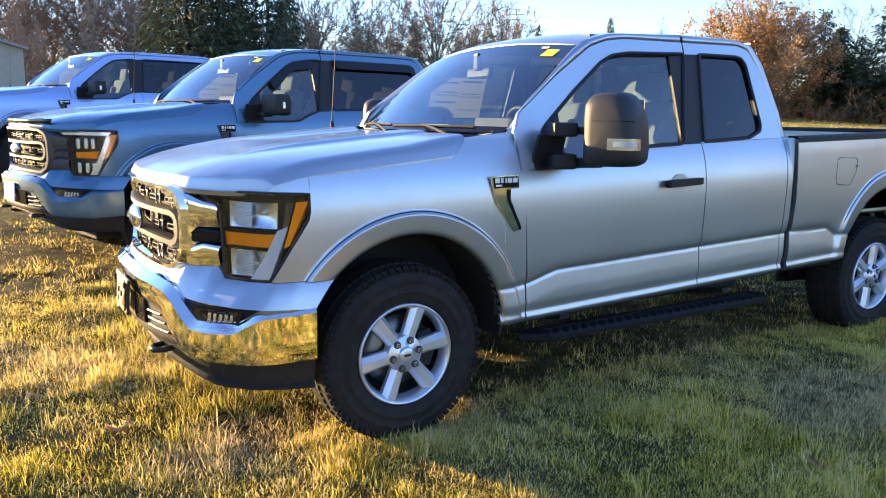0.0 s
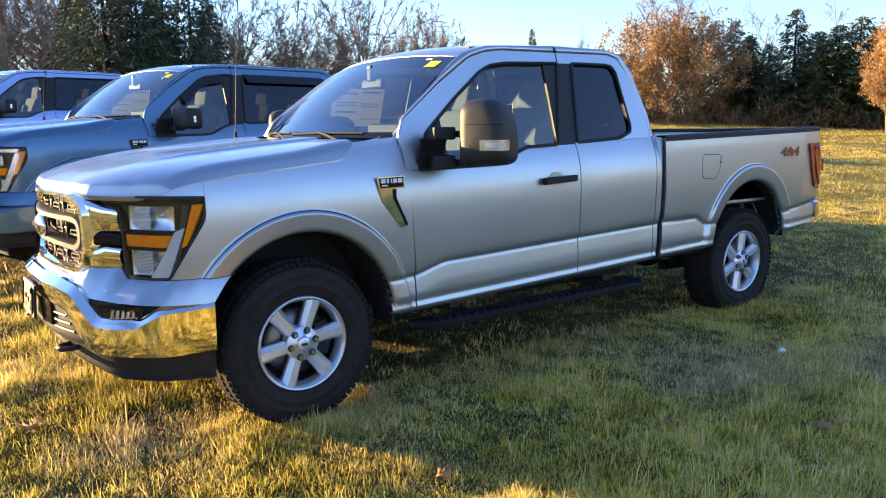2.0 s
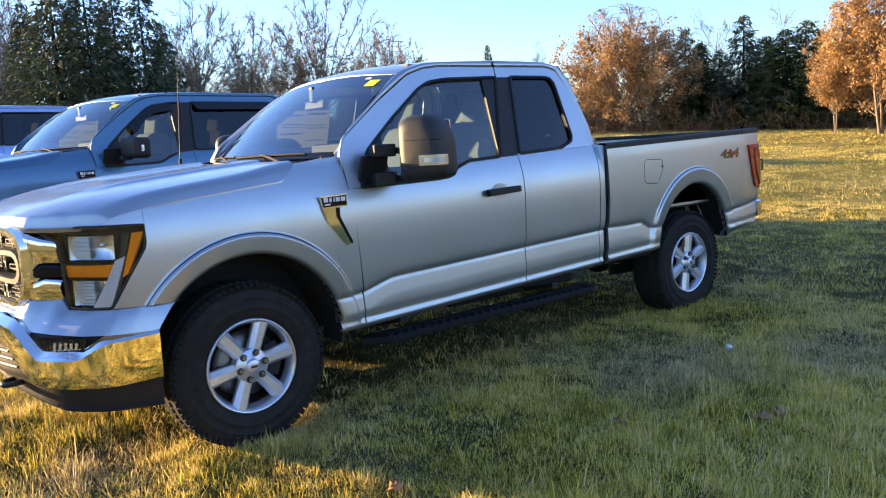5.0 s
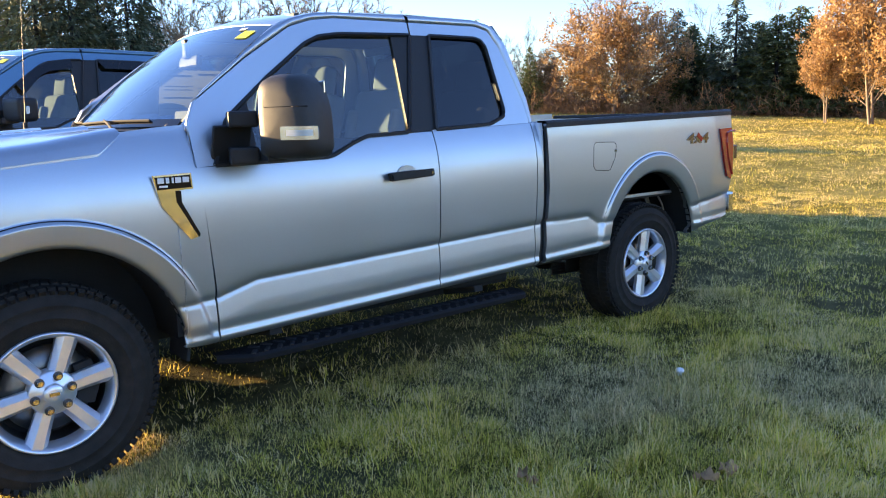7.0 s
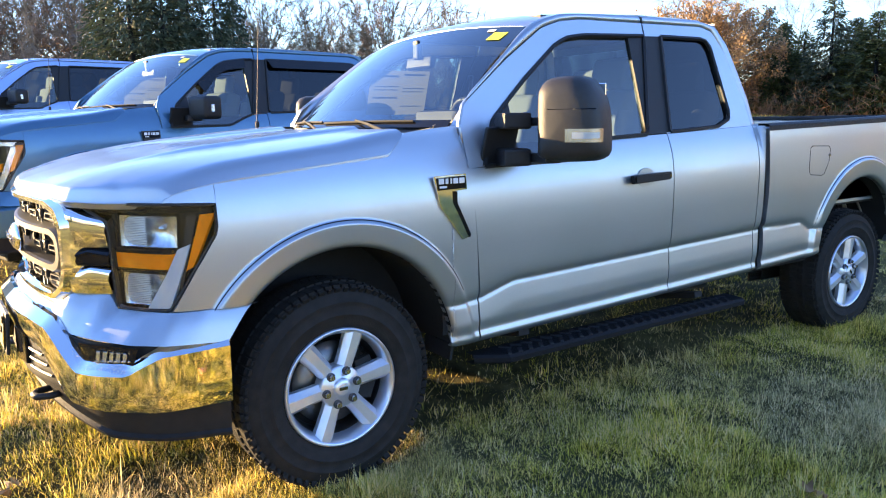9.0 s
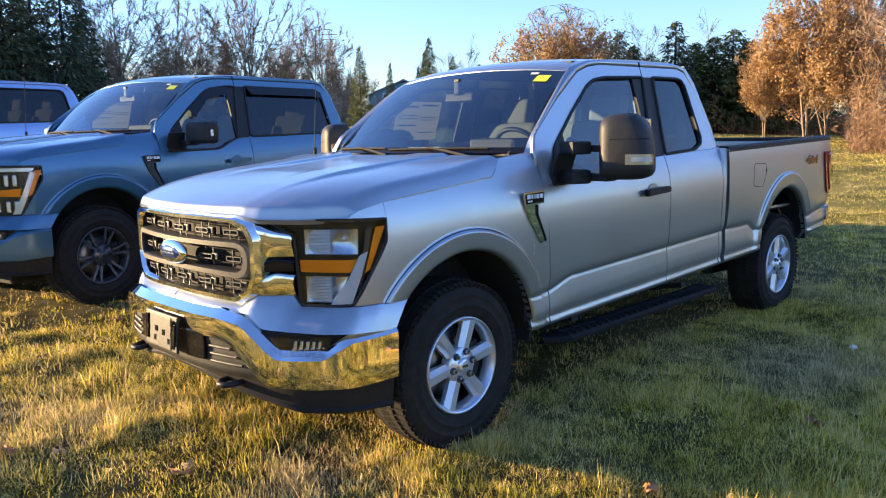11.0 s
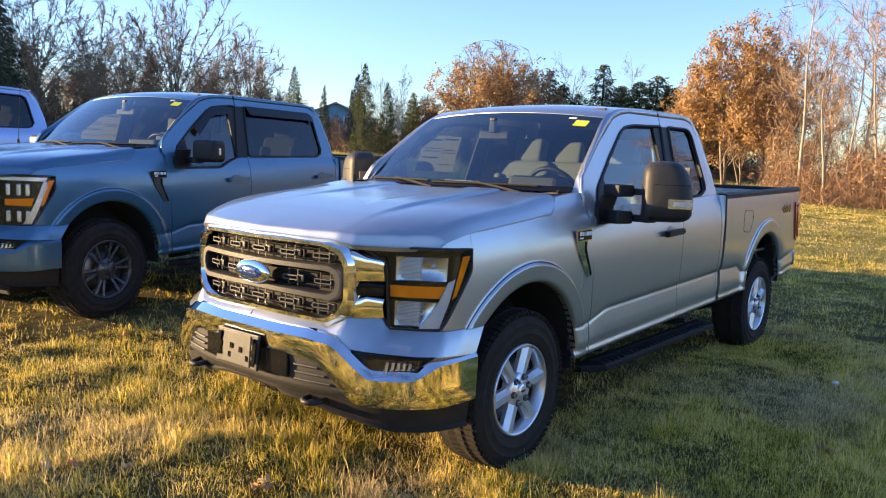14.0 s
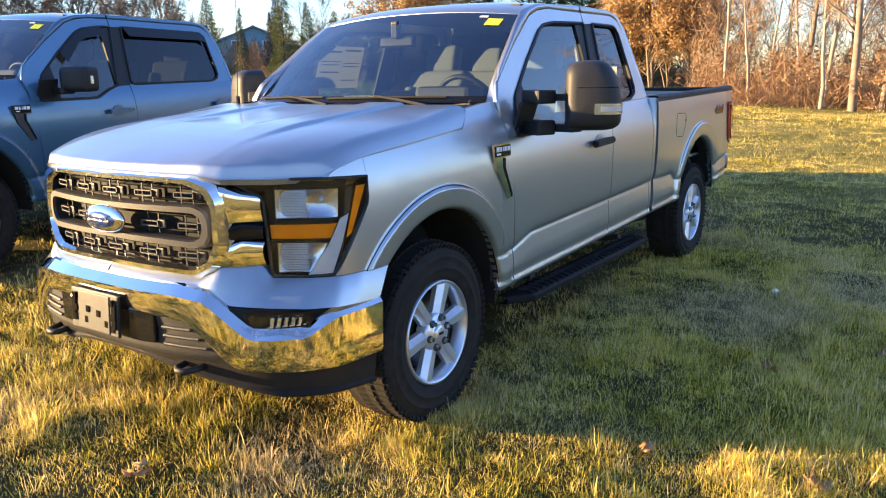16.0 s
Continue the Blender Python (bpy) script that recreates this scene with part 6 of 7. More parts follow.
def bent(a, direction, length, rng, n=4, wob=0.12, up=0.0):
    pts, d = [a], direction / np.linalg.norm(direction)
    for _ in range(n):
        d = d + rng.normal(size=3) * wob + (0, 0, up)
        d /= np.linalg.norm(d)
        pts.append(pts[-1] + d * length / n)
    return pts


def make_bare(seed, height, spread, dense=1.0, upright=0.5, leaf=0.0, leaf_size=0.13, stems=1, fork=0.25, girth=0.011, fine=7, fine_r=0.010):
    """Trunk with limbs, and a crown of twigs (and leaves). Returns two meshes and, if leafy, a third."""
    rng = np.random.default_rng(seed)
    wood, twigs, leaves = Cone(), Cone(), Cone()
    for s in range(stems):
        lean = rng.normal(size=3) * (0.05 if stems == 1 else 0.22)
        trunk = bent(np.array([rng.normal() * 0.2 * (stems > 1), rng.normal() * 0.2 * (stems > 1), -0.15]), np.array([lean[0], lean[1], 1.0]), height * 0.9, rng, 9, 0.06, 0.04)
        r0 = height * girth / math.sqrt(stems)
        wood.line(trunk, r0 * 1.15, r0 * 0.12, 6)
        for _ in range(max(4, int(17 * dense / math.sqrt(stems)))):
            h = rng.uniform(fork, 0.97)
            k = min(int(h * 9), 8)
            p = trunk[k] + (trunk[k + 1] - trunk[k]) * (h * 9 - k)
            az = rng.uniform(0, 2 * math.pi)
            out = np.array([math.cos(az), math.sin(az), upright + rng.uniform(-0.25, 0.5)])
            ln = spread * (1.15 - 0.75 * abs(h - 0.45)) * rng.uniform(0.7, 1.1)
            limb = bent(p, out, ln, rng, 5, 0.13, 0.06)
            wood.line(limb, r0 * 0.45 * (1.2 - h), 0.012, 3)
            for _ in range(int(8 * dense)):
                q = rng.uniform(0.15, 1)
                i = min(int(q * 5), 4)
                p2 = limb[i] + (limb[i + 1] - limb[i]) * (q * 5 - i)
                d2 = (limb[i + 1] - limb[i]) / np.linalg.norm(limb[i + 1] - limb[i]) + rng.normal(size=3) * 0.6 + (0, 0, 0.25)
                br = bent(p2, d2, ln * rng.uniform(0.28, 0.5), rng, 3, 0.16, 0.05)
                for a, b in zip(br, br[1:]):
                    twigs.twig(a, b, 0.013, rng)
                for _ in range(fine):
                    j = rng.integers(0, 3)
                    p3 = br[j] + (br[j + 1] - br[j]) * rng.uniform()
                    d3 = (br[j + 1] - br[j]) / np.linalg.norm(br[j + 1] - br[j]) + rng.normal(size=3) * 0.65 + (0, 0, 0.2)
                    tw = bent(p3, d3, ln * rng.uniform(0.12, 0.28), rng, 2, 0.2, 0.03)
                    for a, b in zip(tw, tw[1:]):
                        twigs.twig(a, b, fine_r, rng)
                    if leaf:
                        for _ in range(rng.poisson(leaf)):
                            leaves.leaf(tw[rng.integers(0, 3)] + rng.normal(size=3) * 0.22, leaf_size * rng.uniform(0.6, 1.2), rng)
    if leaf > 4:
        for _ in range(2600):
            d = rng.normal(size=3)
            d *= rng.uniform(0.62, 1.03) / np.linalg.norm(d) * (1 + 0.10 * math.sin(4 * d[0]) * math.cos(3 * d[1]))
            leaves.leaf(np.array([d[0] * spread * 1.08, d[1] * spread * 1.08, height * (0.50 + 0.36 * d[2])]), leaf_size * rng.uniform(0.6, 1.2), rng)
    out = [wood.mesh("trunk", True), twigs.mesh("crown")]
    return out + ([leaves.mesh("leaves")] if leaf else [])


def make_dome(seed, height, spread, middle=0.40, girth=0.013, limbs=30, branches=9, sprays=8, leaf=0.0, leaf_size=0.10, leaf_top=0.8, stems=1, wild=0.08, twig_r=0.012):
    """A spreading tree: limbs that fan out from a short trunk to an uneven dome, branches, fine twigs and (up to a height) dry leaves."""
    rng = np.random.default_rng(seed)
    wood, twigs, leaves = Cone(), Cone(), Cone()
    centre = np.array([0, 0, height * middle])
    reach = np.array([spread, spread, height * (1 - middle)])
    bulge = [(rng.normal(size=3), rng.uniform(-wild, wild)) for _ in range(9)]

    def rim(d):
        return 1 + sum(g * max(0, float(d @ b) / np.linalg.norm(b)) ** 3 for b, g in bulge) * 2

    def held(p):
        d = (p - centre) / reach
        r = np.linalg.norm(d)
        lim = rim(d / (r + 1e-9)) * 1.03
        return p if r < lim else centre + (p - centre) * lim / r

    r0 = height * girth / math.sqrt(stems)
    feet = [np.array([rng.normal() * 0.18 * (stems > 1), rng.normal() * 0.18 * (stems > 1), -0.15]) for _ in range(stems)]
    trunks = [bent(f, np.array([rng.normal() * 0.06 + f[0] * 0.5, rng.normal() * 0.06 + f[1] * 0.5, 1.0]), height * 0.55, rng, 6, 0.05, 0.03) for f in feet]
    for t in trunks:
        wood.line(t, r0 * 1.1, r0 * 0.25, 6)
    for i in range(limbs):
        up = math.acos(1 - (i + rng.uniform()) / limbs * 1.22)
        az = 2.39996 * i + rng.uniform(-0.5, 0.5)
        d = np.array([math.sin(up) * math.cos(az), math.sin(up) * math.sin(az), math.cos(up)])
        tip = centre + d * reach * rim(d) * rng.uniform(0.84, 1.0)
        t = trunks[i % stems]
        h = np.clip(0.2 + 0.75 * (tip[2] / height - 0.25) + rng.uniform(-0.12, 0.12), 0.16, 0.99)
        k = min(int(h * 6), 5)
        a = t[k] + (t[k + 1] - t[k]) * (h * 6 - k)
        bend = (a + tip) / 2 + rng.normal(size=3) * 0.06 * spread + np.array([0, 0, 0.10 * spread])
        q = np.linspace(0, 1, 6)[:, None]
        limb = list(a * (1 - q) ** 2 + 2 * bend * q * (1 - q) + tip * q * q)
        wood.line(limb, r0 * 0.42 * (1.15 - h), 0.014, 4)
        for _ in range(branches):
            w = rng.uniform(0.22, 1)
            j = min(int(w * 5), 4)
            p = limb[j] + (limb[j + 1] - limb[j]) * (w * 5 - j)
            tang = (limb[j + 1] - limb[j]) / np.linalg.norm(limb[j + 1] - limb[j])
            outw = (p - centre) / (np.linalg.norm(p - centre) + 1e-6)
            br = bent(p, tang * 0.7 + outw * 0.4 + rng.normal(size=3) * 0.5 + (0, 0, 0.15), spread * rng.uniform(0.18, 0.38), rng, 3, 0.14, 0.03)
            br = [held(b) for b in br]
            for b0, b1 in zip(br, br[1:]):
                twigs.twig(b0, b1, twig_r * 1.5, rng)
            for _ in range(sprays):
                j = rng.integers(0, 3)
                p2 = br[j] + (br[j + 1] - br[j]) * rng.uniform()
                d2 = (br[j + 1] - br[j]) / (np.linalg.norm(br[j + 1] - br[j]) + 1e-6) + rng.normal(size=3) * 0.6 + outw * 0.3
                tw = [held(b) for b in bent(p2, d2, spread * rng.uniform(0.07, 0.17), rng, 2, 0.2, 0.02)]
                for b0, b1 in zip(tw, tw[1:]):
                    twigs.twig(b0, b1, twig_r, rng)
                if leaf and tw[1][2] / height < leaf_top + rng.normal() * 0.07:
                    for _ in range(rng.poisson(leaf)):
                        leaves.leaf(tw[rng.integers(0, 3)] + rng.normal(size=3) * 0.16, leaf_size * rng.uniform(0.6, 1.25), rng)
    out = [wood.mesh("trunk", True), twigs.mesh("crown")]
    return out + ([leaves.mesh("leaves")] if leaf else [])


def make_conifer(seed, height, width, droop=0.25, open_=0.0):
    """A tapered stem with boughs at every height and overlapping sprays of needles."""
    rng = np.random.default_rng(seed)
    wood, needles = Cone(), Cone()
    wood.line([np.array([0, 0, -0.2]), np.array([0.03, 0, height * 0.5]), np.array([0, 0, height])], height * 0.018, 0.015, 6)
    lobes = [(rng.uniform(0, 6.28), rng.uniform(0.1, 0.9), rng.uniform(-0.28, 0.22)) for _ in range(14)]
    for i in range(400):
        t = 0.04 + 0.95 * (i + rng.uniform()) / 400
        z, az = t * height, rng.uniform(0, 2 * math.pi)
        lump = sum(g * math.exp(-((t - lt) / 0.08) ** 2) * max(0, math.cos(az - la)) for la, lt, g in lobes)
        r = (width * (1 - t) ** 0.8 + 0.12) * (0.92 + lump) * rng.uniform(0.72, 1.08)
        tip = np.array([math.cos(az) * r, math.sin(az) * r, z - droop * r * rng.uniform(0.4, 1.2) + 0.12 * r])
        a = np.array([0, 0, z])
        if i % 2:
            wood.piece(a, tip, 0.02, 0.006, 3)
        n = max(4, int(r * 10))
        for k in range(n):
            if rng.uniform() < open_:
                continue
            s = math.sqrt((k + rng.uniform()) / n)
            c = a + (tip - a) * (0.1 + 0.93 * s) + rng.normal(size=3) * (0.10, 0.10, 0.09)
            e = rng.normal(size=3) * 0.07 + (tip - a) / (r + 0.1) * 0.15 + np.array([0, 0, -0.10])
            w = np.cross(e, rng.normal(size=3))
            w *= rng.uniform(0.03, 0.065) / (np.linalg.norm(w) + 1e-6)
            base = len(needles.v)
            needles.v += [c - e * 0.6, c + e * 0.3 + w, c + e, c + e * 0.2 - w]
            needles.f.append((base, base + 1, base + 2, base + 3))
    return [wood.mesh("trunk", True), needles.mesh("needles")]


PLANT_KIT = {
    "bare": [make_bare(11 + k, 11, 3.4, 1.15, 0.6, fork=0.20, fine=8) for k in range(4)],
    "crown": [make_dome(21 + k, 10, 3.5, 0.48, 0.012, 30, 11, 11, wild=0.16, twig_r=0.017) for k in range(3)],
    "tall": [make_bare(31 + k, 15, 2.4, 1.0, 0.75, fork=0.30, girth=0.0075) for k in range(4)],
    "thin": [make_bare(51 + k, 11, 1.5, 0.7, 0.8, fork=0.35, girth=0.0065, fine=6) for k in range(4)],
    "oak": [make_dome(61, 9.6, 5.6, 0.36, 0.014, 52, 13, 10, 4.0, 0.115, 0.80, 1, 0.06, 0.018)],
    "orange": [make_dome(71 + k, 10, 3.4, 0.47, 0.012, 38, 11, 10, 4.2, 0.095, 0.95, 2, 0.16, 0.015) for k in range(2)],
    "rust": [make_dome(81 + k, 9.5, 2.9, 0.45, 0.010, 30, 9, 8, 2.2, 0.08, 0.9, 3, 0.2) for k in range(2)],
    "spruce": [make_conifer(91 + k, 10, 2.9) for k in range(3)],
    "pine": [make_conifer(101 + k, 9, 3.4, 0.02, 0.05) for k in range(2)],
    "shrub": [make_bare(111 + k, 2.2, 1.2, 0.55, 0.9, 0.5, 0.09, 3, 0.02, fine=5) for k in range(3)],
}
LOOK = {
    "bare": ("bare_tree", "leafless grey-brown tree with fine twigs", BARK, TWIG, None),
    "crown": ("bare_tree", "round leafless tree with dense fine brown twigs", BARK, TWIG, None),
    "tall": ("bare_tree", "tall leafless tree with pale trunk", PALE_BARK, TWIG, None),
    "thin": ("bare_tree", "slender pale leafless tree at the wood edge", PALE_BARK, TWIG, None),
    "oak": ("autumn_tree", "wide dome-shaped oak with brown leaves and a bare twiggy top", BARK, TWIG, OAK_LEAF),
    "orange": ("autumn_tree", "upright tree with orange-brown autumn leaves", BARK, TWIG, OAK_LEAF),
    "rust": ("autumn_tree", "many-stemmed tree with rust-coloured leaves", BARK, TWIG, RUST_LEAF),
    # conifer trunks reuse the near-black underbody colour
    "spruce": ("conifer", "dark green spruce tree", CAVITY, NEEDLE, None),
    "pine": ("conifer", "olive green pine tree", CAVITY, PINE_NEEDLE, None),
    "shrub": ("shrub", "dry reddish-brown shrub beside the bare wood", TWIG, BRUSH, BRUSH),
}
plant_rng = np.random.default_rng(5)


def plant(kind, x, y, height, width=1.0, which=None, turn=None):
    kit = PLANT_KIT[kind]
    meshes = kit[plant_rng.integers(len(kit)) if which is None else which]
    name, label, bark, fine, leaf = LOOK[kind]
    base_h = {"bare": 11, "crown": 10, "tall": 15, "thin": 11, "oak": 9.6, "orange": 10, "rust": 9.5, "spruce": 10, "pine": 9, "shrub": 2.2}[kind]
    s = height / base_h
    rz = plant_rng.uniform(0, 360) if turn is None else turn
    ob = thing(name, label, "shrub" if kind == "shrub" else "tree", {"shrub": "shrubs at the wood edge"}.get(kind, "trees round the field"), pose(x, y, float(ground_z(x, np.clip(y, -60, 60))) - 0.05, 0, 0, rz) @ Matrix.Diagonal((s * width, s * width, s, 1)))
    for me, nm, mt in zip(meshes, ("trunk", "crown", "leaves"), (bark, fine, leaf)):
        o = new(nm, me)
        if not me.materials:
            me.materials.append(mt)
        o.parent = ob
    return ob


def polar(az, dist):
    """A spot by its bearing from the +x axis and its distance from where the walk begins."""
    return -1.9 + dist * math.cos(radians(az)), -3.9 + dist * math.sin(radians(az))


# the tall row beyond the field
for az, d, h, w in ((71.2, 46, 9.2, 0.88), (72.9, 47, 9.6, 0.82), (74.6, 45, 9.8, 0.86), (76.6, 45, 10.4, 0.9), (78.3, 49, 8.6, 0.8), (70.0, 49, 7.6, 0.8), (73.8, 50, 8.2, 1.0), (75.7, 50, 8.4, 1.0)):
    plant("spruce", *polar(az, 2.2 * d), 2.2 * h - 0.4, 1.22 * w)
for az, d, h, w in ((54.4, 58, 8.6, 0.85), (56.6, 62, 8.2, 0.8), (59.4, 55, 10.6, 0.95), (62.2, 60, 8.8, 0.8), (64.2, 55, 9.0, 0.85), (67.6, 54, 10.2, 0.95), (69.6, 60, 8.6, 0.9), (79.2, 44, 9.2, 0.9), (80.9, 47, 9.8, 0.95), (83.2, 47, 10.0, 0.95), (85.4, 50, 10.4, 0.95), (87.2, 46, 9.4, 0.9), (89.6, 50, 9.8, 0.9)):
    plant("crown", *polar(az, (2.2 if az < 79 else 3.2) * d), (2.2 if az < 79 else 3.2) * h - 0.4, 1.22 * w)
for az, d, h, w in ((61.5, 68, 6.5, 1.2), (65.8, 66, 6.8, 1.2), (56.5, 70, 6.2, 1.2), (51.2, 66, 5.6, 1.0), (80.0, 55, 7.5, 1.2), (86.4, 55, 7, 1.2), (70.5, 60, 7, 1.2)):
    plant("rust", *polar(az, (2.2 if az < 79 else 3.0) * d), (2.2 if az < 79 else 3.0) * h - 0.4, w)
for az, d, h in ((51.9, 64, 6.6), (49.7, 66, 5.4), (46.9, 60, 7.0), (45.2, 62, 5.8), (47.6, 72, 5.5)):
    plant("pine" if d < 65 else "spruce", *polar(az, d), h, 0.55)
plant("pine", *polar(43.2, 66), 5.4, 0.7)
plant("oak", *polar(37.3, 64), 9.6, 1.0)
for az, d, h, w, k in ((42.0, 70, 6.0, 0.9, 1), (20.9, 50, 10.4, 0.95, 0), (23.6, 51, 7.0, 0.75, 1), (18.4, 52, 10.0, 0.85, 1)):
    plant("orange", *polar(az, d), h, w, k)
for az, d, h, w in ((19.6, 56, 9.6, 1.0), (16.6, 48, 9.0, 0.9)):
    plant("rust", *polar(az, d), h, w)
for az, d, h, w in ((33.2, 70, 8.4, 1.15), (32.2, 69, 7.2, 1.15), (31.0, 71, 6.6, 1.15), (29.4, 66, 8.8, 1.15), (28.0, 69, 7.4, 1.3), (26.8, 66, 7.6, 1.4), (25.6, 67, 8.2, 1.35), (24.4, 68, 7.4, 1.4), (23.0, 66, 7.0, 1.4), (21.9, 68, 8.0, 1.3), (46.9, 92, 8.6, 0.6)):
    plant("spruce" if az in (33.2, 29.4, 46.9) else "pine", *polar(az, d), h, 1.2 * w)
for az, d, h in ((27.2, 80, 13.4), (31.6, 84, 11.0), (43.6, 95, 9.5), (45.0, 98, 9.0)):
    plant("tall" if az < 30 else "bare", *polar(az, d), h, 0.9)
# the wood on the right
for k in range(36):
    az = plant_rng.uniform(-26, 17.5)
    d = plant_rng.uniform(36, 62) + max(0, az - 10) * 1.2
    plant(("thin", "thin", "tall", "bare")[k % 4], *polar(az, d), plant_rng.uniform(9, 16), plant_rng.uniform(0.8, 1.2))
for k in range(9):
    plant("bare", *polar(-18 + k * 2.9, 52 + 4 * (k % 3)), 14 + k % 4, 1.1)
for az, d, h, kind in ((16.4, 42, 12.5, "tall"), (14.9, 41, 9.5, "thin"), (13.6, 43, 10.5, "thin"), (12.0, 39, 10.0, "thin"), (10.6, 35.5, 11.5, "tall"), (8.7, 35, 13.5, "bare"), (7.0, 36, 12, "tall"), (4.9, 34, 12.5, "tall"), (2.5, 35, 12, "thin"), (0.5, 33, 12, "tall")):
    plant(kind, *polar(az, d), h, 1.0)
for k in range(42):
    az = plant_rng.uniform(-16, 18)
    d = 34.0 + max(0, az - 9) * 1.1 + abs(plant_rng.normal()) * 4
    plant("shrub", *polar(az, d), plant_rng.uniform(1.0, 2.6), plant_rng.uniform(1.0, 1.6))
# far thickets: twigs, dry leaves and brush too small to pick apart
def thicket(name, label, n, az0, az1, d0, d1, top, mat, seed, size, thick=1.0):
    rng = np.random.default_rng(seed)
    az, d = rng.uniform(az0, az1, n), rng.uniform(d0, d1, n)
    x, y = -1.9 + d * np.cos(np.radians(az)), -3.9 + d * np.sin(np.radians(az))
    lump = 0.55 + 0.3 * np.sin(az * 1.7 + seed) + 0.25 * np.sin(az * 4.3 + 2 * seed)
    h = top * np.clip(lump, 0.25, 1.1) * rng.uniform(0, 1, n) ** 1.25
    c = np.stack([x, y, ground_z(x, np.clip(y, -60, 60)) + h], 1)
    e = rng.normal(size=(n, 3)) * (0.5, 0.5, 0.6) + (0, 0, 0.65)
    e *= (size * rng.uniform(0.5, 1.6, n) / np.linalg.norm(e, axis=1))[:, None]
    u = np.cross(e, rng.normal(size=(n, 3)))
    u *= (thick * rng.uniform(0.010, 0.024, n) / (np.linalg.norm(u, axis=1) + 1e-9))[:, None]
    v = np.stack([c - e - u, c - e + u, c + e + u * 0.4, c + e - u * 0.4], 1)
    f = np.arange(4 * n).reshape(n, 4)
    ob = new(name, mesh_of(name, v.reshape(-1, 3), f.tolist(), False))
    ob.data.materials.append(mat)
    tagged(ob, label, "thicket", kind="stuff")


thicket("far_woods", "hazy thicket of bare brown twigs", 56000, -26, 18.5, 43, 66, 12.0, TWIG, 3, 0.42, 0.75)
thicket("far_woods", "low reddish-brown brush at the wood edge", 16000, -22, 18.5, 35.5, 46, 2.0, BRUSH, 4, 0.30)
thicket("far_woods", "hazy thicket of bare brown twigs", 42000, 52, 92, 122, 150, 14.5, TWIG, 5, 1.1, 3.2)
thicket("far_woods", "low brown brush at the end of the field", 7000, 40, 56, 72, 90, 3.6, TWIG, 11, 0.5, 1.8)
thicket("far_woods", "low brown brush under the trees", 14000, 17, 50, 62, 80, 2.8, BRUSH, 6, 0.40)
thicket("far_woods", "brown twigs under the autumn trees", 20000, 17, 50, 68, 84, 5.5, TWIG, 9, 0.5, 1.6)
thicket("far_woods", "dark evergreen thicket behind the field", 12000, 21, 34, 70, 78, 7.0, NEEDLE, 10, 0.4, 5.0)
# Unseen belt behind the camera, added to darken what the body sides mirror.
thicket("far_woods", "unseen brown twig belt behind the camera", 9000, 165, 332, 60, 75, 5.0, TWIG, 8, 0.9, 4.5)
# trees behind the camera, seen only mirrored in panes and chrome
for k in range(12):
    az = 168 + k * 13.5 + plant_rng.uniform(-2, 2)
    plant(("bare", "spruce", "thin", "rust", "thin")[k % 5], *polar(az, plant_rng.uniform(55, 80)), plant_rng.uniform(7, 11), 1.1)


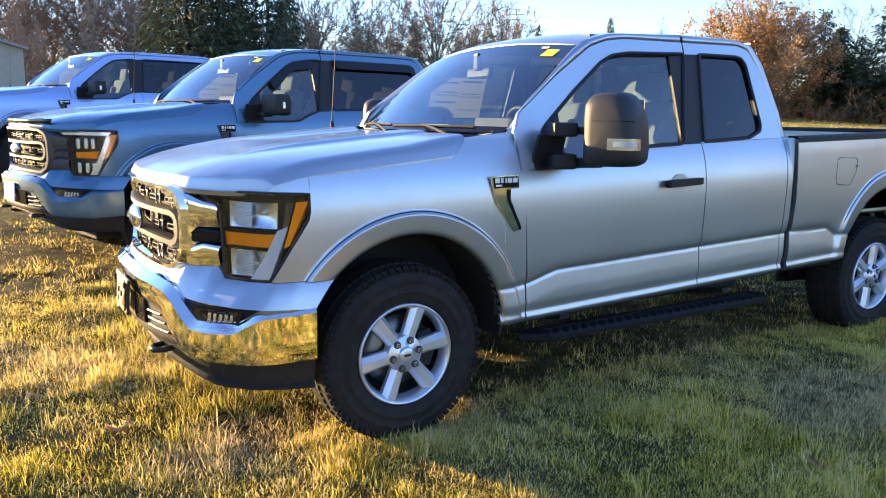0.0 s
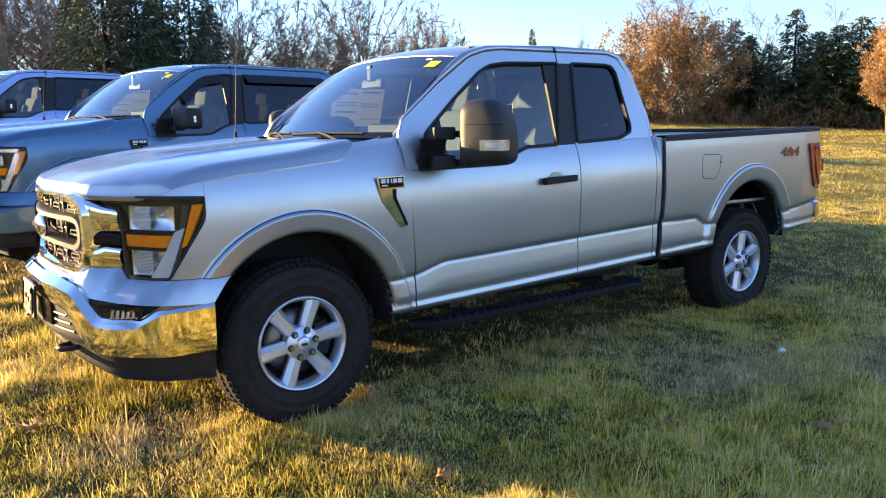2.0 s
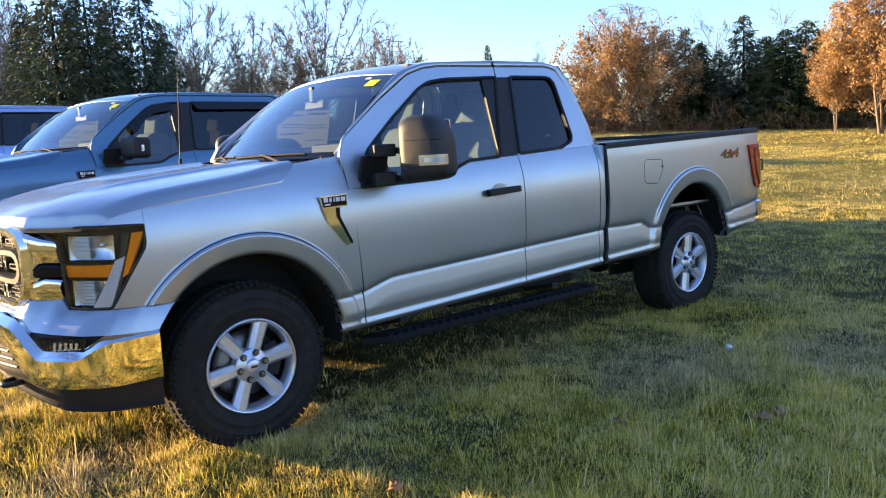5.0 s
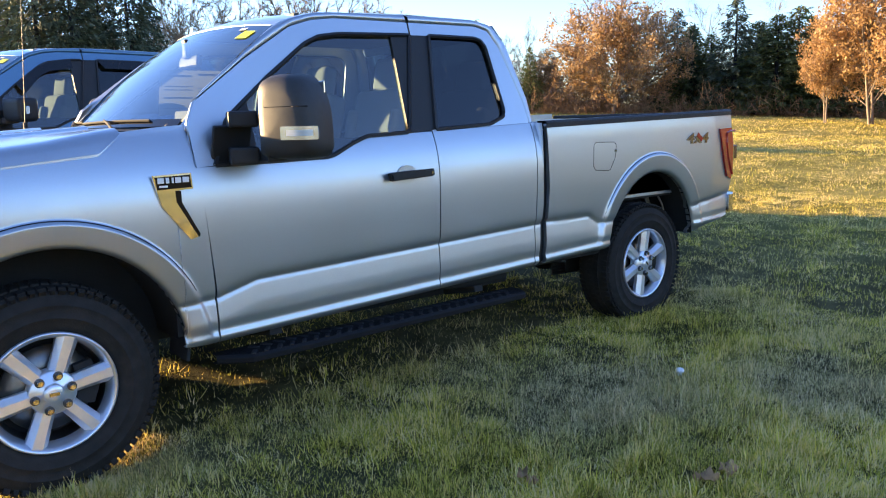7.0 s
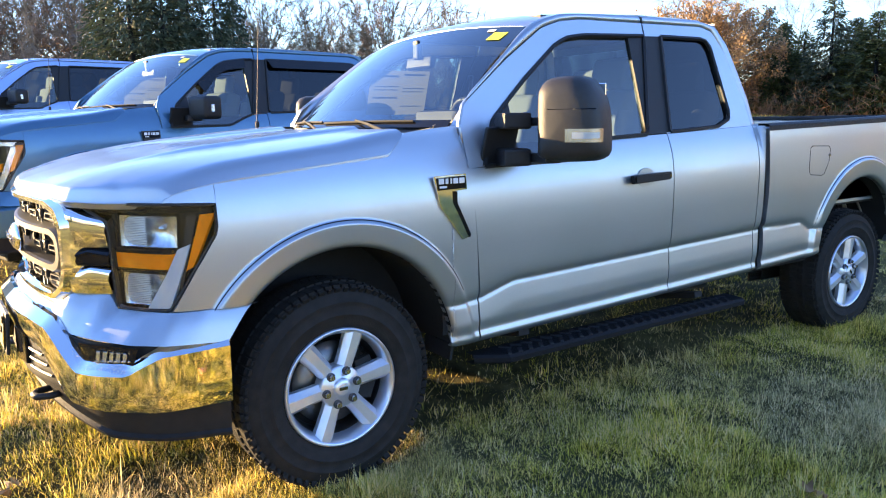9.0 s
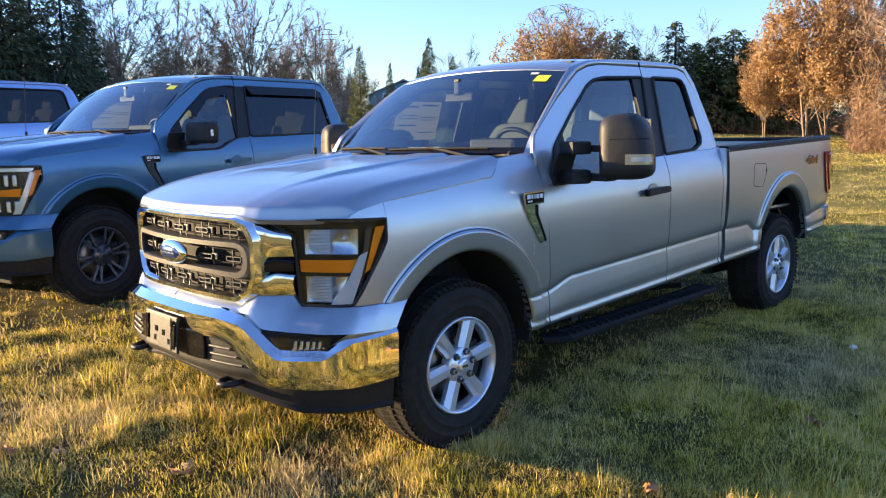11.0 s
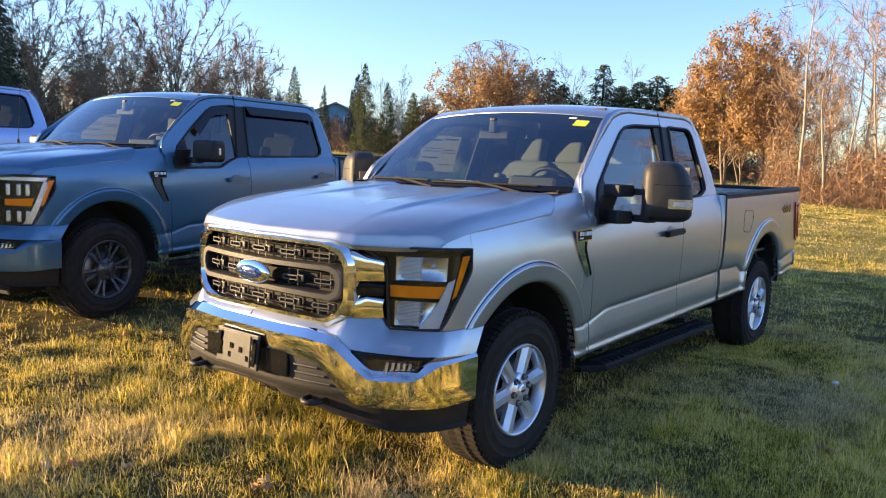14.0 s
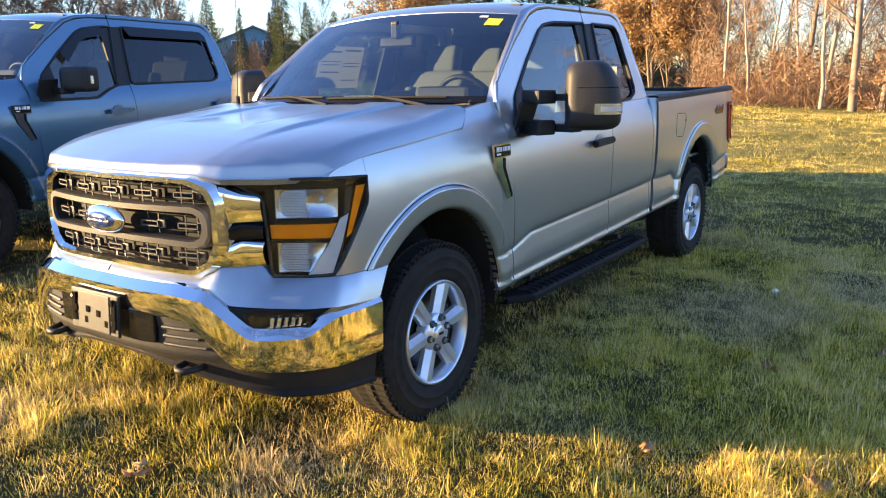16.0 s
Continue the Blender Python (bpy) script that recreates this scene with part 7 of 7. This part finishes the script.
# ---- grass ----
def blade_material():
    """Blades: each its own shade, tufts greener or drier, straw patches across the lawn."""
    m, n, l, b = material("grass_blades")
    geo = n.new("ShaderNodeNewGeometry")
    total = None
    for size, detail, share, lo, hi in ((0.9, 3, 0.24, 0.36, 0.64), (7.5, 2, 0.20, 0.36, 0.64), (0.0, 0, 0.56, 0.2, 0.8)):
        rng = n.new("ShaderNodeMapRange")
        rng.inputs["From Min"].default_value, rng.inputs["From Max"].default_value, rng.inputs["To Max"].default_value = lo, hi, share
        if size:
            t = n.new("ShaderNodeTexNoise")
            t.inputs["Scale"].default_value, t.inputs["Detail"].default_value = size, detail
            l.new(geo.outputs["Position"], t.inputs["Vector"])
            l.new(t.outputs["Fac"], rng.inputs["Value"])
        else:
            l.new(geo.outputs["Random Per Island"], rng.inputs["Value"])
        if total is None:
            total = rng.outputs[0]
        else:
            add = n.new("ShaderNodeMath")
            l.new(total, add.inputs[0])
            l.new(rng.outputs[0], add.inputs[1])
            total = add.outputs[0]
    ramp = n.new("ShaderNodeValToRGB")
    els = ramp.color_ramp.elements
    for k, (p, c) in enumerate(((0.16, (0.10, 0.088, 0.016)), (0.88, (1.0, 0.76, 0.38)), (0.34, (0.41, 0.385, 0.045)), (0.50, (0.80, 0.65, 0.095)), (0.66, (1.0, 0.74, 0.20)))):
        e = els[k] if k < 2 else els.new(p)
        e.position, e.color = p, (*c, 1)
    l.new(total, ramp.inputs["Fac"])
    # patches of dead, grey-brown grass
    where, dry, dead, both = n.new("ShaderNodeTexNoise"), n.new("ShaderNodeMapRange"), n.new("ShaderNodeValToRGB"), n.new("ShaderNodeMix")
    where.inputs["Scale"].default_value, where.inputs["Detail"].default_value = 0.62, 4
    dry.inputs["From Min"].default_value, dry.inputs["From Max"].default_value, dry.inputs["To Max"].default_value = 0.50, 0.68, 0.5
    dead.color_ramp.elements[0].color, dead.color_ramp.elements[1].color = (0.32, 0.225, 0.115, 1), (1.0, 0.79, 0.50, 1)
    both.data_type = "RGBA"
    l.new(geo.outputs["Position"], where.inputs["Vector"])
    l.new(where.outputs["Fac"], dry.inputs["Value"])
    l.new(geo.outputs["Random Per Island"], dead.inputs["Fac"])
    share = dry.outputs[0]
    ragged, shift = n.new("ShaderNodeTexNoise"), n.new("ShaderNodeVectorMath")
    ragged.inputs["Scale"].default_value, ragged.inputs["Detail"].default_value = 3.5, 4
    shift.operation = "MULTIPLY_ADD"
    shift.inputs[1].default_value = (0.7, 0.7, 0)
    l.new(geo.outputs["Position"], ragged.inputs["Vector"])
    l.new(ragged.outputs["Color"], shift.inputs[0])
    l.new(geo.outputs["Position"], shift.inputs[2])
    for cx, cy, r in ((2.3, -1.62, 0.75), (3.2, -2.35, 0.6), (-0.75, -0.70, 0.42)):
        gap, fade, most = n.new("ShaderNodeVectorMath"), n.new("ShaderNodeMapRange"), n.new("ShaderNodeMath")
        gap.operation, most.operation = "DISTANCE", "MAXIMUM"
        gap.inputs[1].default_value = (cx + 0.35, cy + 0.35, 0)
        fade.inputs["From Min"].default_value, fade.inputs["From Max"].default_value = 0.45 * r, r
        fade.inputs["To Min"].default_value, fade.inputs["To Max"].default_value = 0.66, 0.0
        l.new(shift.outputs[0], gap.inputs[0])
        l.new(gap.outputs["Value"], fade.inputs["Value"])
        l.new(share, most.inputs[0])
        l.new(fade.outputs[0], most.inputs[1])
        share = most.outputs[0]
    l.new(share, both.inputs[0])
    l.new(ramp.outputs[0], both.inputs[6])
    l.new(dead.outputs[0], both.inputs[7])
    l.new(both.outputs[2], b.inputs["Base Color"])
    b.inputs["Roughness"].default_value = 0.6
    b.inputs["Specular IOR Level"].default_value = 0.2
    tr, mx = n.new("ShaderNodeBsdfTranslucent"), n.new("ShaderNodeMixShader")
    l.new(both.outputs[2], tr.inputs["Color"])
    mx.inputs[0].default_value = 0.42
    l.new(b.outputs[0], mx.inputs[1])
    l.new(tr.outputs[0], mx.inputs[2])
    l.new(mx.outputs[0], n["Material Output"].inputs["Surface"])
    return m


GRASS = blade_material()


def grass_field(name, spots, length, width, seed, label, flat=0.55):
    """Bent blades, three faces each, at the spots (x, y, heading, size)."""
    rng = np.random.default_rng(seed)
    n = len(spots)
    spots = rng.permutation(spots)
    x, y, ang, size = spots.T
    z = ground_z(x, y)
    lean = np.where(rng.uniform(size=n) < flat, rng.uniform(1.45, 2.6, n), rng.uniform(0.2, 1.6, n))
    ln = length * rng.uniform(0.5, 1.3, n) * size
    w = width * rng.uniform(0.6, 1.35, n)
    face = ang + np.pi / 2 + rng.normal(size=n) * 0.7
    dx, dy = np.cos(ang), np.sin(ang)
    px, py = np.cos(face) * w / 2, np.sin(face) * w / 2
    h1, o1 = ln * 0.55 * np.cos(lean * 0.5), ln * 0.55 * np.sin(lean * 0.5)
    h2, o2 = h1 + ln * 0.45 * np.cos(lean), o1 + ln * 0.45 * np.sin(lean)
    foot_a, foot_b = np.stack([x - px, y - py, z - 0.01], 1), np.stack([x + px, y + py, z - 0.01], 1)
    mid_a = np.stack([x + dx * o1 + px * 0.8, y + dy * o1 + py * 0.8, z + h1], 1)
    mid_b = np.stack([x + dx * o1 - px * 0.8, y + dy * o1 - py * 0.8, z + h1], 1)
    tip = np.stack([x + dx * o2, y + dy * o2, z + np.maximum(h2, 0.012)], 1)
    k = int(n * 0.08)
    bent_v = np.stack([foot_a[:k], foot_b[:k], mid_a[:k], mid_b[:k], tip[:k]], 1).reshape(-1, 3)
    thin_v = np.stack([foot_a[k:], foot_b[k:], tip[k:]], 1).reshape(-1, 3)
    v = np.vstack([bent_v, thin_v])
    base = np.arange(k)[:, None] * 5
    loops = np.concatenate([np.concatenate([base + [0, 1, 2, 3], base + [3, 2, 4]], 1).ravel(), np.arange(k * 5, len(v))])
    starts = np.concatenate([(np.arange(k)[:, None] * 7 + [0, 4]).ravel(), k * 7 + np.arange(n - k) * 3])
    me = bpy.data.meshes.new(name)
    me.vertices.add(len(v))
    me.vertices.foreach_set("co", v.ravel())
    me.loops.add(len(loops))
    me.loops.foreach_set("vertex_index", loops)
    me.polygons.add(len(starts))
    me.polygons.foreach_set("loop_start", starts)
    me.update(calc_edges=True)
    me.validate()
    ob = new(name, me)
    me.materials.append(GRASS)
    return tagged(ob, label, "grass", kind="stuff")


grass_rng = np.random.default_rng(9)


def noise_field(x, y):
    """Thick and thin patches between 0 and 1, from hand-sized holes to strides."""
    return np.clip(0.52 + 0.28 * lattice(1.6 * x, 1.7 * y, 5) + 0.34 * lattice(5.1 * x + y, 5.3 * y - x, 6) + 0.34 * lattice(12.7 * x - 3 * y, 12.1 * y + 3 * x, 7), 0, 1)


def scatter(n, x0, x1, y0, y1, spread):
    """Tufts of blades that lean outwards, thick and thin by patches with bare holes, and loose blades between them."""
    r = grass_rng
    m = n // 19
    cx, cy = r.uniform(x0, x1, m), r.uniform(y0, y1, m)
    patch = noise_field(cx, cy) * (1 - 0.75 * np.exp(-((cx - 3.2) ** 2 + (cy + 2.35) ** 2) / 0.12))
    many = (r.integers(8, 34, m) * (0.32 + 1.2 * patch ** 1.2)).astype(int)
    tall = np.clip(r.lognormal(-0.05, 0.42, m), 0.4, 2.2) * (0.38 + 1.05 * patch)
    i = np.repeat(np.arange(m), many)
    off = r.normal(size=(len(i), 2)) * spread
    ang = np.where(r.uniform(size=len(i)) < 0.6, np.arctan2(off[:, 1], off[:, 0]) + r.normal(size=len(i)) * 0.6, r.uniform(0, 6.283, len(i)))
    tufts = np.stack([cx[i] + off[:, 0], cy[i] + off[:, 1], ang, tall[i] * r.uniform(0.6, 1.2, len(i))], 1)
    k = n // 8
    loose = np.stack([r.uniform(x0, x1, k), r.uniform(y0, y1, k), r.uniform(0, 6.283, k), r.uniform(0.4, 0.9, k)], 1)
    return np.vstack([tufts, loose])


LAWN = "short green and straw lawn grass in tufts"
grass_field("lawn_grass", np.vstack([scatter(430000, -2.8, 4.8, -3.3, -0.7, 0.026), scatter(230000, -2.8, 3.5, -3.3, -1.7, 0.02), scatter(190000, -3.4, 0.2, -0.7, 2.6, 0.024), scatter(11000, -0.42, 0.46, -1.12, -0.93, 0.02), scatter(9000, 3.28, 4.12, -1.10, -0.93, 0.02)]), 0.047, 0.0047, 1, LAWN)
grass_field("lawn_grass", np.vstack([scatter(14000, 0.2, 4.8, -0.7, 0.9, 0.04), scatter(80000, -6, -2.8, -3.3, 3, 0.035), scatter(44000, -6, 5, 2.6, 6, 0.04), scatter(140000, 4.8, 12, -3.8, 5.5, 0.045), scatter(9000, -8, -6, -3.3, 6, 0.06)]), 0.046, 0.0064, 2, LAWN, 0.5)
grass_field("lawn_grass", np.vstack([scatter(130000, 12, 32, -4, 16, 0.2), scatter(12000, -8, 3, 6, 14, 0.1)]), 0.05, 0.010, 3, LAWN, 0.4)
grass_field("lawn_grass", scatter(36000, -8, 9, -9, -3.3, 0.06), 0.062, 0.010, 5, LAWN, 0.3)
grass_field("field_grass", np.vstack([scatter(100000, 22, 64, -12, 52, 0.7), scatter(10000, -12, 22, 14, 50, 0.6)]), 0.07, 0.035, 4, "distant mown field grass", 0.25)

# ---- leaves and small things on the lawn ----
def fallen_leaf(x, y, size, turn, mat, label):
    rng = np.random.default_rng(int(abs(x * 991 + y * 577)))
    rim = [(math.cos(a) * size * (0.84 + 0.16 * math.cos(5 * a)), math.sin(a) * size * 0.72 * (0.84 + 0.16 * math.cos(5 * a))) for a in np.linspace(0, 2 * math.pi, 20, endpoint=False)]
    verts = [(0, 0, 0.0)] + [(px, py, 0.012 * rng.normal() + 0.12 * (px * px + py * py) / size) for px, py in rim]
    faces = [(0, 1 + i, 1 + (i + 1) % 20) for i in range(20)]
    ob = new("fallen_leaf", mesh_of("fallen_leaf", verts, faces))
    ob.data.materials.append(mat)
    ob.matrix_basis = pose(x, y, float(ground_z(x, y)) + 0.034, 12, -10, turn)
    solid = ob.modifiers.new("thickness", "SOLIDIFY")
    solid.thickness = 0.0012
    tagged(ob, label, "leaf", "fallen leaves on the lawn")


LEAVES = [(-0.19, -2.35), (-0.16, -2.42), (0.27, -2.47), (-1.95, -0.78), (-0.12, -2.85), (-2.0, -0.60), (-1.10, -0.30), (-0.49, -2.42), (1.98, -2.57), (-1.72, 0.48), (-1.62, 0.42), (-1.15, -0.35), (-1.45, 0.27), (-0.31, 2.40), (1.86, -2.55), (5.97, -0.46), (0.18, -1.85), (1.387, -2.07)]
for k, (x, y) in enumerate(LEAVES):
    fallen_leaf(x, y, 0.034 + 0.011 * (k % 3), 47 * k, LEAF_PALE if k % 3 == 0 else LEAF_BROWN, "pale curled fallen leaf on the grass" if k % 3 == 0 else "brown curled fallen leaf on the grass")
bm = bmesh.new()
bmesh.ops.create_uvsphere(bm, u_segments=14, v_segments=8, radius=1, matrix=pose(0, 0, 0.045) @ Matrix.Diagonal((0.024, 0.024, 0.016, 1)))
tube(bm, [(0, 0, -0.01), (0.003, 0, 0.05)], 0.010, 8)
mushroom = thing("mushroom", "small white mushroom standing in the lawn", "mushroom", "", pose(2.82, -1.80, float(ground_z(2.82, -1.80)) - 0.012))
part("cap", bm, WHITE, mushroom, "", True)


# ---- distant houses ----
TEAL = simple("teal_siding", (0.16, 0.36, 0.44), 0.7, 0, 0.1, 3, 0.3, 40)
TAN_WALL = simple("cream_siding", (0.36, 0.31, 0.25), 0.75, 0, 0.1, 3, 0.3, 40)
SHINGLE = simple("brown_shingle_roof", (0.20, 0.115, 0.075), 0.9, 0, 0.25, 4, 0.5, 20)
ROOF_PALE = simple("pale_grey_roof", (0.26, 0.255, 0.25), 0.85, 0, 0.15, 4, 0.4, 20)
PANE_DARK = simple("dark_window_pane", (0.04, 0.05, 0.06), 0.1, 0, 0.1, 3)


def house(label, az, dist, turn, size, wall_h, roof_h, wall_m, roof_m, wins):
    x, y = polar(az, dist)
    h = thing("house", label, "house", "houses beyond the field", pose(x, y, float(ground_z(x, min(y, 60))) - 0.2, 0, 0, turn))
    w, d = size
    bm = bmesh.new()
    prism(bm, [(-w / 2, 0), (w / 2, 0), (w / 2, wall_h), (0, wall_h + roof_h * 0.94), (-w / 2, wall_h)], d)
    wall = part("wall", bm, wall_m, h)
    for s in (-1, 1):
        ln = math.hypot(w / 2 + 0.4, roof_h * (w / 2 + 0.4) / (w / 2))
        boxed("roof", (ln, d + 0.7, 0.16), pose(s * (w / 4 + 0.1), 0, wall_h + roof_h / 2 + 0.02, 0, s * math.degrees(math.atan2(roof_h, w / 2))), roof_m, h, bevel=0.02)
    for wx, wz in wins:
        fr = boxed("window", (1.1, 0.12, 1.3), pose(wx, -d / 2 - 0.02, wz), WHITE, wall, "white window frame", 0.02)
        boxed("pane", (0.9, 0.06, 1.1), pose(wx, -d / 2 - 0.07, wz), PANE_DARK, fr)
    return h


house("two-storey teal house with a pale roof", 48.9, 84, -35, (6, 7), 3.3, 1.2, TEAL, ROOF_PALE, ((-1.6, 1.3), (1.4, 1.3), (-1.6, 2.6), (1.4, 2.6)))
house("low cream house with a brown shingle roof", 47.6, 88, -40, (6, 7), 2.3, 1.5, TAN_WALL, SHINGLE, ((-1.5, 1.3), (1.6, 1.3)))
house("pale low building behind the trees", 93.0, 58, 5, (12, 8), 3.0, 1.6, TAN_WALL, ROOF_PALE, ((-3, 1.5), (0, 1.5), (3, 1.5)))
